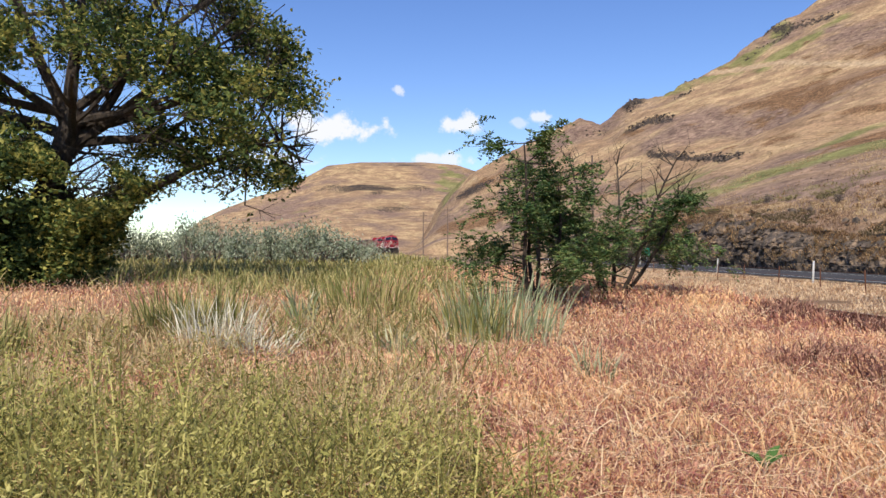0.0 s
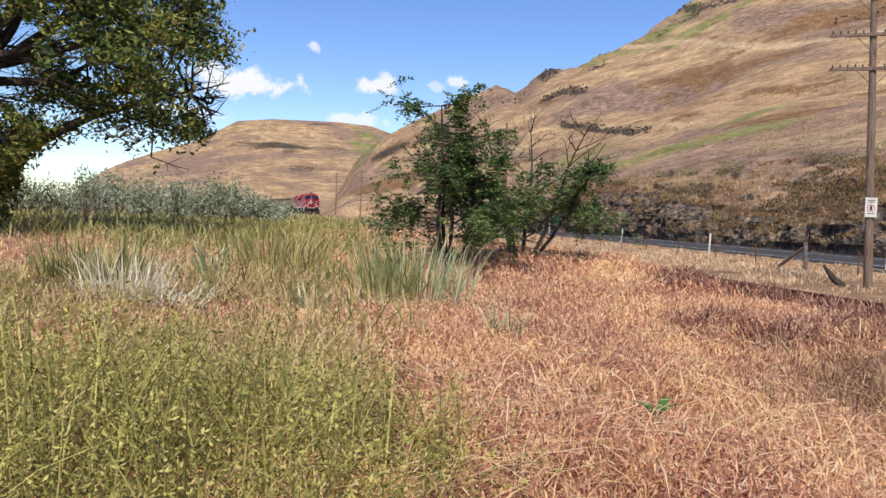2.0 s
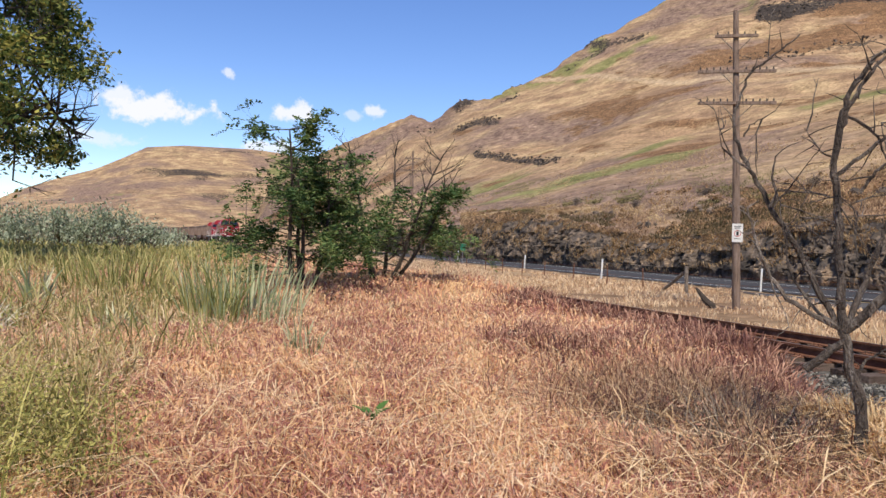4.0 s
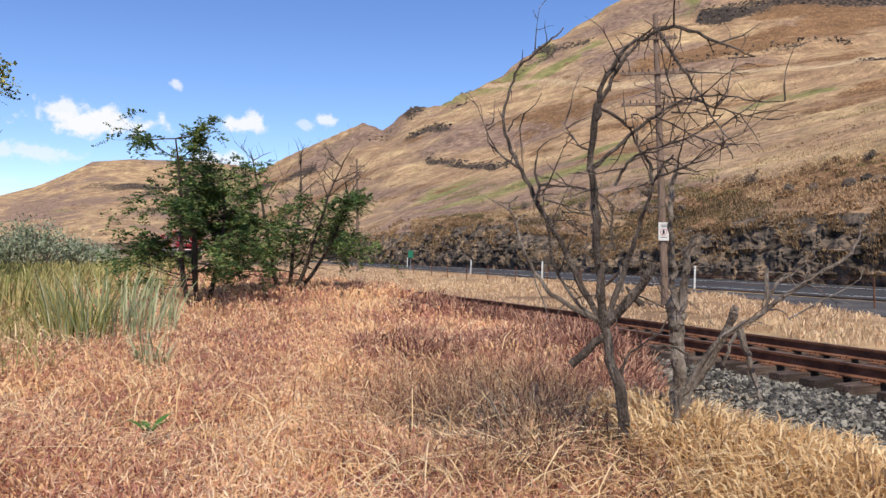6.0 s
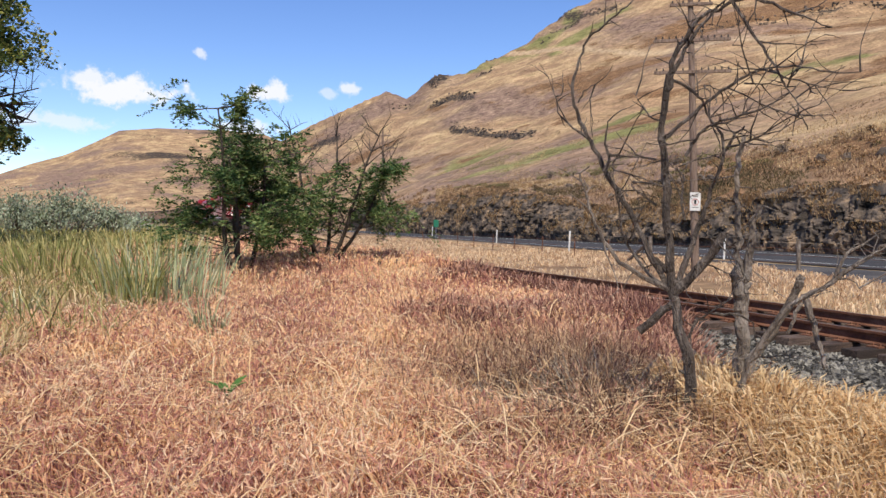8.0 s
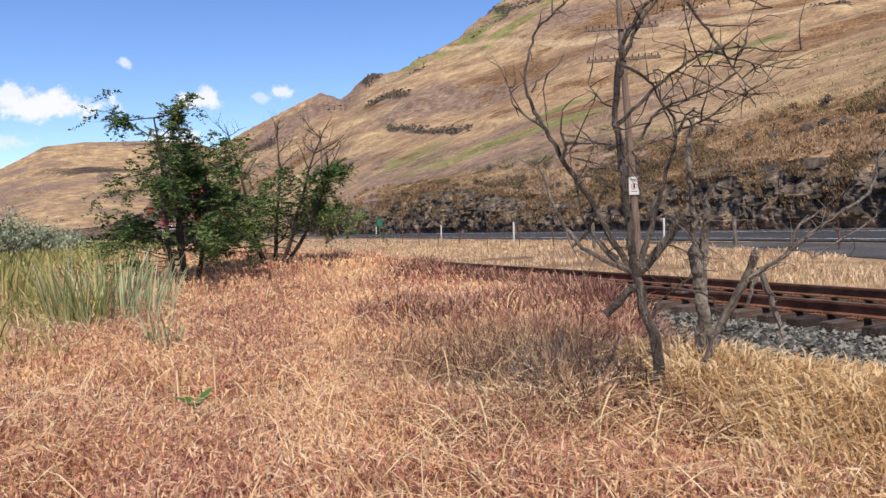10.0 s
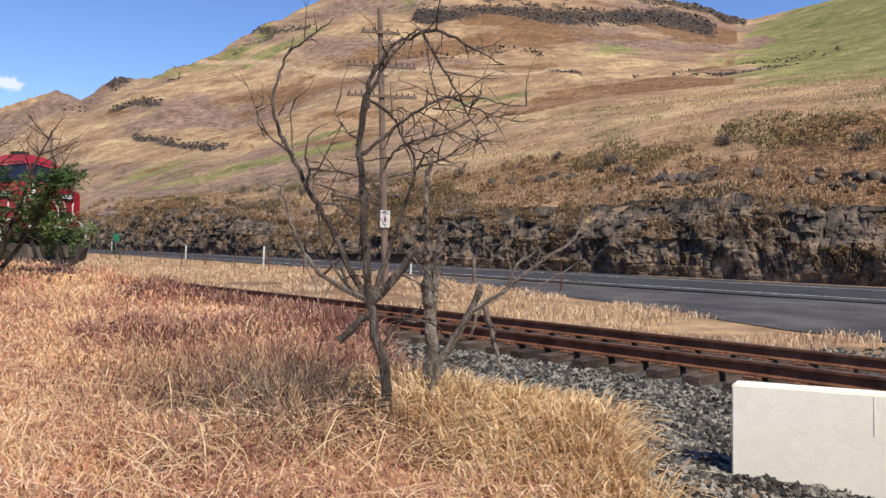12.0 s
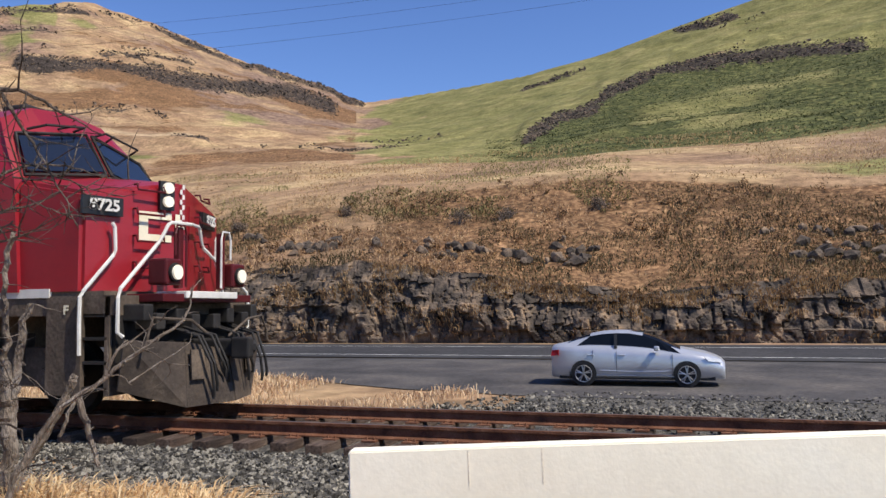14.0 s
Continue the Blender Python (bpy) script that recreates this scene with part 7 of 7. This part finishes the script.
# ---------------------------------------------------------------- sagebrush
def build_sage(at, r, h, seed, name="sagebrush", label="rounded silver-green sagebrush shrub in a thicket", mat=None, n=1500, size=(0.10, 0.22)):
    rng = np.random.default_rng(seed)
    top = empty(name)
    tagged(top, label, "bush", group="sagebrush thicket")
    k = 22
    c = rng.normal(0, 0.42, (k, 3)) * (r, r, 0)
    c[:, 2] = h * (0.35 + 0.55 * rng.random(k)) * np.clip(1.15 - (np.hypot(c[:, 0], c[:, 1]) / (1.3 * r)) ** 2, 0.25, 1)
    P = c[rng.integers(0, k, n)] + rng.normal(0, 0.2, (n, 3)) * (r * 0.8, r * 0.8, h * 0.8)
    P[:, 2] = np.clip(P[:, 2], 0.02, None)
    lv = leaf_cards("leaves", P, rng.uniform(*size, n), mat or M_SAGE, 0.4, 1.3, seed)
    lv.parent = top
    st = bmesh.new()
    for q in c[:9]:
        tube(st, [(0, 0, -0.1), (q[0] * 0.5, q[1] * 0.5, q[2] * 0.55), tuple(q)], [0.06, 0.04, 0.015], 5)
    part("branch_frame", st, M_GREYWOOD, top)["kind"] = "stuff"
    top.matrix_world = pose(*at)
    return top


rs = random.Random(9)
for k in range(17):
    az = radians(-16.5 + 1.08 * k + rs.uniform(-0.3, 0.3))
    d = 43 + rs.uniform(-3, 6)
    xx, yy = d * math.sin(az) - 0.5, d * math.cos(az)
    build_sage((xx, yy, float(near_height(np.array([xx]), np.array([yy]))[0])), rs.uniform(1.1, 1.7), rs.uniform(1.7, 2.5) * (0.62 if k > 14 else 1), 100 + k)


def slope_place(y, up):
    """Points on the slope above the rock cut, by distance along the road and share of the way up."""
    az = np.degrees(np.arctan2(50.0, y + 0.7))
    r0 = 46.5 / np.sin(np.radians(az))
    rc, rs_, rb = r0 + 1.8, r0 * 1.25 + 14, r0 * 1.6 + 62
    lo, hi = np.interp(az, *AZ_CUT), np.interp(az, *AZ_SLOPE)
    up = np.maximum(up, 1e-3)
    el = np.where(up < 0.6, lo + (hi - lo) * (up / 0.6) ** 0.9, hi + (np.interp(az, *AZ_BENCH) - hi) * np.clip((up - 0.6) / 0.4, 0, 1) ** 0.8)
    R = np.where(up < 0.6, rc + (rs_ - rc) * up / 0.6, rs_ + (rb - rs_) * (up - 0.6) / 0.4)
    return np.stack([R * np.sin(np.radians(az)), R * np.cos(np.radians(az)) - 0.7, EYE_Z + R * np.tan(np.radians(el))], -1)


def build_slope_scrub():
    """Low sagebrush and dry grass dotted over the slopes, each as one scatter."""
    rng = np.random.default_rng(77)
    n = 1100
    C = slope_place(rng.uniform(-25, 150, n), 0.62 * rng.random(n))
    C = C[fbm(C[:, 0], C[:, 1], 9.0, 3, 81) > -0.05]
    n = len(C)
    per = 46
    s = rng.uniform(0.15, 0.6, n) * (1 + 0.8 * (rng.random(n) < 0.06))
    P = np.repeat(C, per, 0) + rng.normal(0, 0.5, (n * per, 3)) * np.repeat(s, per)[:, None] * (1, 1, 0.6) + (0, 0, 0.25)
    tagged(leaf_cards("slope_scrub", P, rng.uniform(0.12, 0.34, len(P)), M_SCRUB, 0.4, 1.2, 5), "low grey-brown scrub dotted over the slopes", "scrub", kind="stuff")
    n = 190000
    y, up = -25 + 150 * rng.random(n) ** 1.3, rng.random(n)
    C = slope_place(y, up)
    g = fbm(y, up * 40, 7.0, 4, 82) - 0.6 * (1 - step(-6, 12, y)) * (up < 0.6)
    low = up < 0.5 + 0.3 * g - 0.33 * step(13, 30, y)
    for name, keep, m, lab in (("rusty_grass", low & (g > 0.0) & (rng.random(n) < 0.3 + 2 * g), M_RUSTGRASS, "rusty brown dry grass above the rock face"), ("slope_grass", ~low & (g > -0.05) & (rng.random(n) < 0.4 + 2 * g), M_SLOPEGRASS, "golden dry grass on the upper slope"), ("slope_green", (up > 0.38) & (g < -0.14) & (y > 2), M_SLOPEGREEN, "soft olive green grass in patches on the slope"), ("slope_weeds", (up < 0.56) & (g < -0.12) & (rng.random(n) < 0.9), M_SLOPEWEED, "olive green weeds in patches on the slope")):
        q = C[keep]
        k = len(q)
        tagged(ribbons(name, q[:, 0], q[:, 1], q[:, 2] - 0.12, rng.uniform(0.2, 0.5, k), rng.uniform(0.04, 0.10, k), rng.uniform(0.1, 0.9, k), rng.uniform(0, 6.28, k), m, droop=0.3), lab, "grass", kind="stuff")


def build_hill_brush():
    """Brush and tussocks over the hillsides, and outcrops of basalt along the ledges."""
    rng = np.random.default_rng(91)
    for name, n, mat, lab, want_green, per in (("hill_brush", 26000, M_SCRUB, "brown brush dotted over the dry hillside", False, 4), ("hill_tussocks", 60000, M_TUSSOCK, "rough dark green tussocks on the green slope", True, 3)):
        P, g, k, on = land_points(rng, n, 76 if want_green else 14, 112, 150 if want_green else 110, 560)
        d = np.hypot(P[:, 0], P[:, 1])
        patch = fbm(P[:, 0] + P[:, 2], P[:, 1], 26.0, 4, 92)
        bearing, rise = np.degrees(np.arctan2(P[:, 0], P[:, 1] + 0.7)), np.degrees(np.arctan2(P[:, 2] - EYE_Z, d))
        below = rise < np.interp(bearing, *LEDGES[6][:2])
        keep = on & (k < 0.5) & ((below & (g > 0.3) & (patch > -0.5)) if want_green else ((g < 0.4) & (patch > 0.1)))
        P, d = P[keep], d[keep]
        m = len(P)
        s = rng.uniform(0.3, 0.8, m) * (0.25 + d / 520.0)
        Q = np.repeat(P, per, 0) + rng.normal(0, 0.5, (m * per, 3)) * np.repeat(s, per)[:, None] * (1, 1, 0.25)
        tagged(leaf_cards(name, Q, np.repeat(s, per) * rng.uniform(0.5, 1.1, m * per), mat, 0.7, 0.6, 6), lab, "brush", kind="stuff")
    P, g, k, on = land_points(rng, 170000, 14, 112, 90, 720)
    P = P[on & (k > 0.42)]
    P = P[:30000]
    d = np.hypot(P[:, 0], P[:, 1])
    stone_field("hill_outcrops", P[:, 0], P[:, 1], P[:, 2], rng.uniform(0.35, 0.95, len(P)) * (0.3 + d / 480.0), M_OUTCROP, "dark basalt outcrops along the hillside ledges", 93)


M_GREYSHRUB = leafy("grey_brown_shrub", [(0.085, 0.065, 0.055), (0.16, 0.125, 0.10), (0.26, 0.21, 0.165)], 0.8, 0.15, 0.6)
M_SLOPEGREEN = leafy("olive_slope_grass", [(0.12, 0.115, 0.04), (0.22, 0.195, 0.075), (0.40, 0.33, 0.15)], 0.15, 0.25, 0.5)
M_OUTCROP = material("ledge_basalt", [(0.022, 0.018, 0.016), (0.06, 0.047, 0.038), (0.15, 0.11, 0.08)], 0.3, rough=0.95, bump=0.6, bump_scale=2, fine=0.4, island=0.7)
# green set dark to add to the shade painted under the long ledge
M_TUSSOCK = leafy("dark_tussock", [(0.03, 0.04, 0.016), (0.06, 0.075, 0.028), (0.12, 0.125, 0.048)], 0.05, 0.15, 0.6)
M_SCRUB = leafy("grey_brown_scrub", [(0.10, 0.068, 0.04), (0.24, 0.14, 0.07), (0.44, 0.27, 0.135)], 0.3, 0.15, 0.5)
M_RUSTGRASS = leafy("rusty_dry_grass", [(0.16, 0.092, 0.055), (0.31, 0.19, 0.108), (0.50, 0.345, 0.195)], 0.25, 0.2, 0.5)
M_SLOPEGRASS = leafy("rusty_slope_grass", [(0.25, 0.155, 0.082), (0.45, 0.305, 0.155), (0.60, 0.45, 0.245)], 0.12, 0.2, 0.45)
M_SLOPEWEED = leafy("olive_slope_weed", [(0.06, 0.05, 0.024), (0.115, 0.085, 0.042), (0.20, 0.14, 0.07)], 0.2, 0.2, 0.5)
build_slope_scrub()
build_hill_brush()
for k, (yy, up, r) in enumerate(((13.5, 0.34, 0.9), (10.2, 0.36, 0.75), (22.0, 0.40, 0.6), (31.0, 0.36, 0.7), (36.0, 0.5, 0.6), (47.0, 0.45, 0.8), (60.0, 0.5, 0.8), (72.0, 0.4, 0.7), (85.0, 0.5, 0.9), (4.0, 0.42, 0.7))):
    shrub = build_sage(tuple(slope_place(np.array([yy]), np.array([up]))[0] - (0, 0, 0.15)), r * 1.1, r * 1.5, 300 + k, "slope_shrub", "rounded grey-brown shrub on the dry slope", M_GREYSHRUB, 900, (0.08, 0.2))
    shrub["group"] = "shrubs on the slope"


# ---------------------------------------------------------------- what moves
def motions():
    times = [k * 0.5 for k in range(29)]
    for ob, back in consist:
        rows = []
        for t in times:
            x, y, h = track_point(front_at(t) + back)
            rows.append((t, pose(x, y, 0, 0, 0, math.degrees(h))))
        walk(ob, rows)


motions()
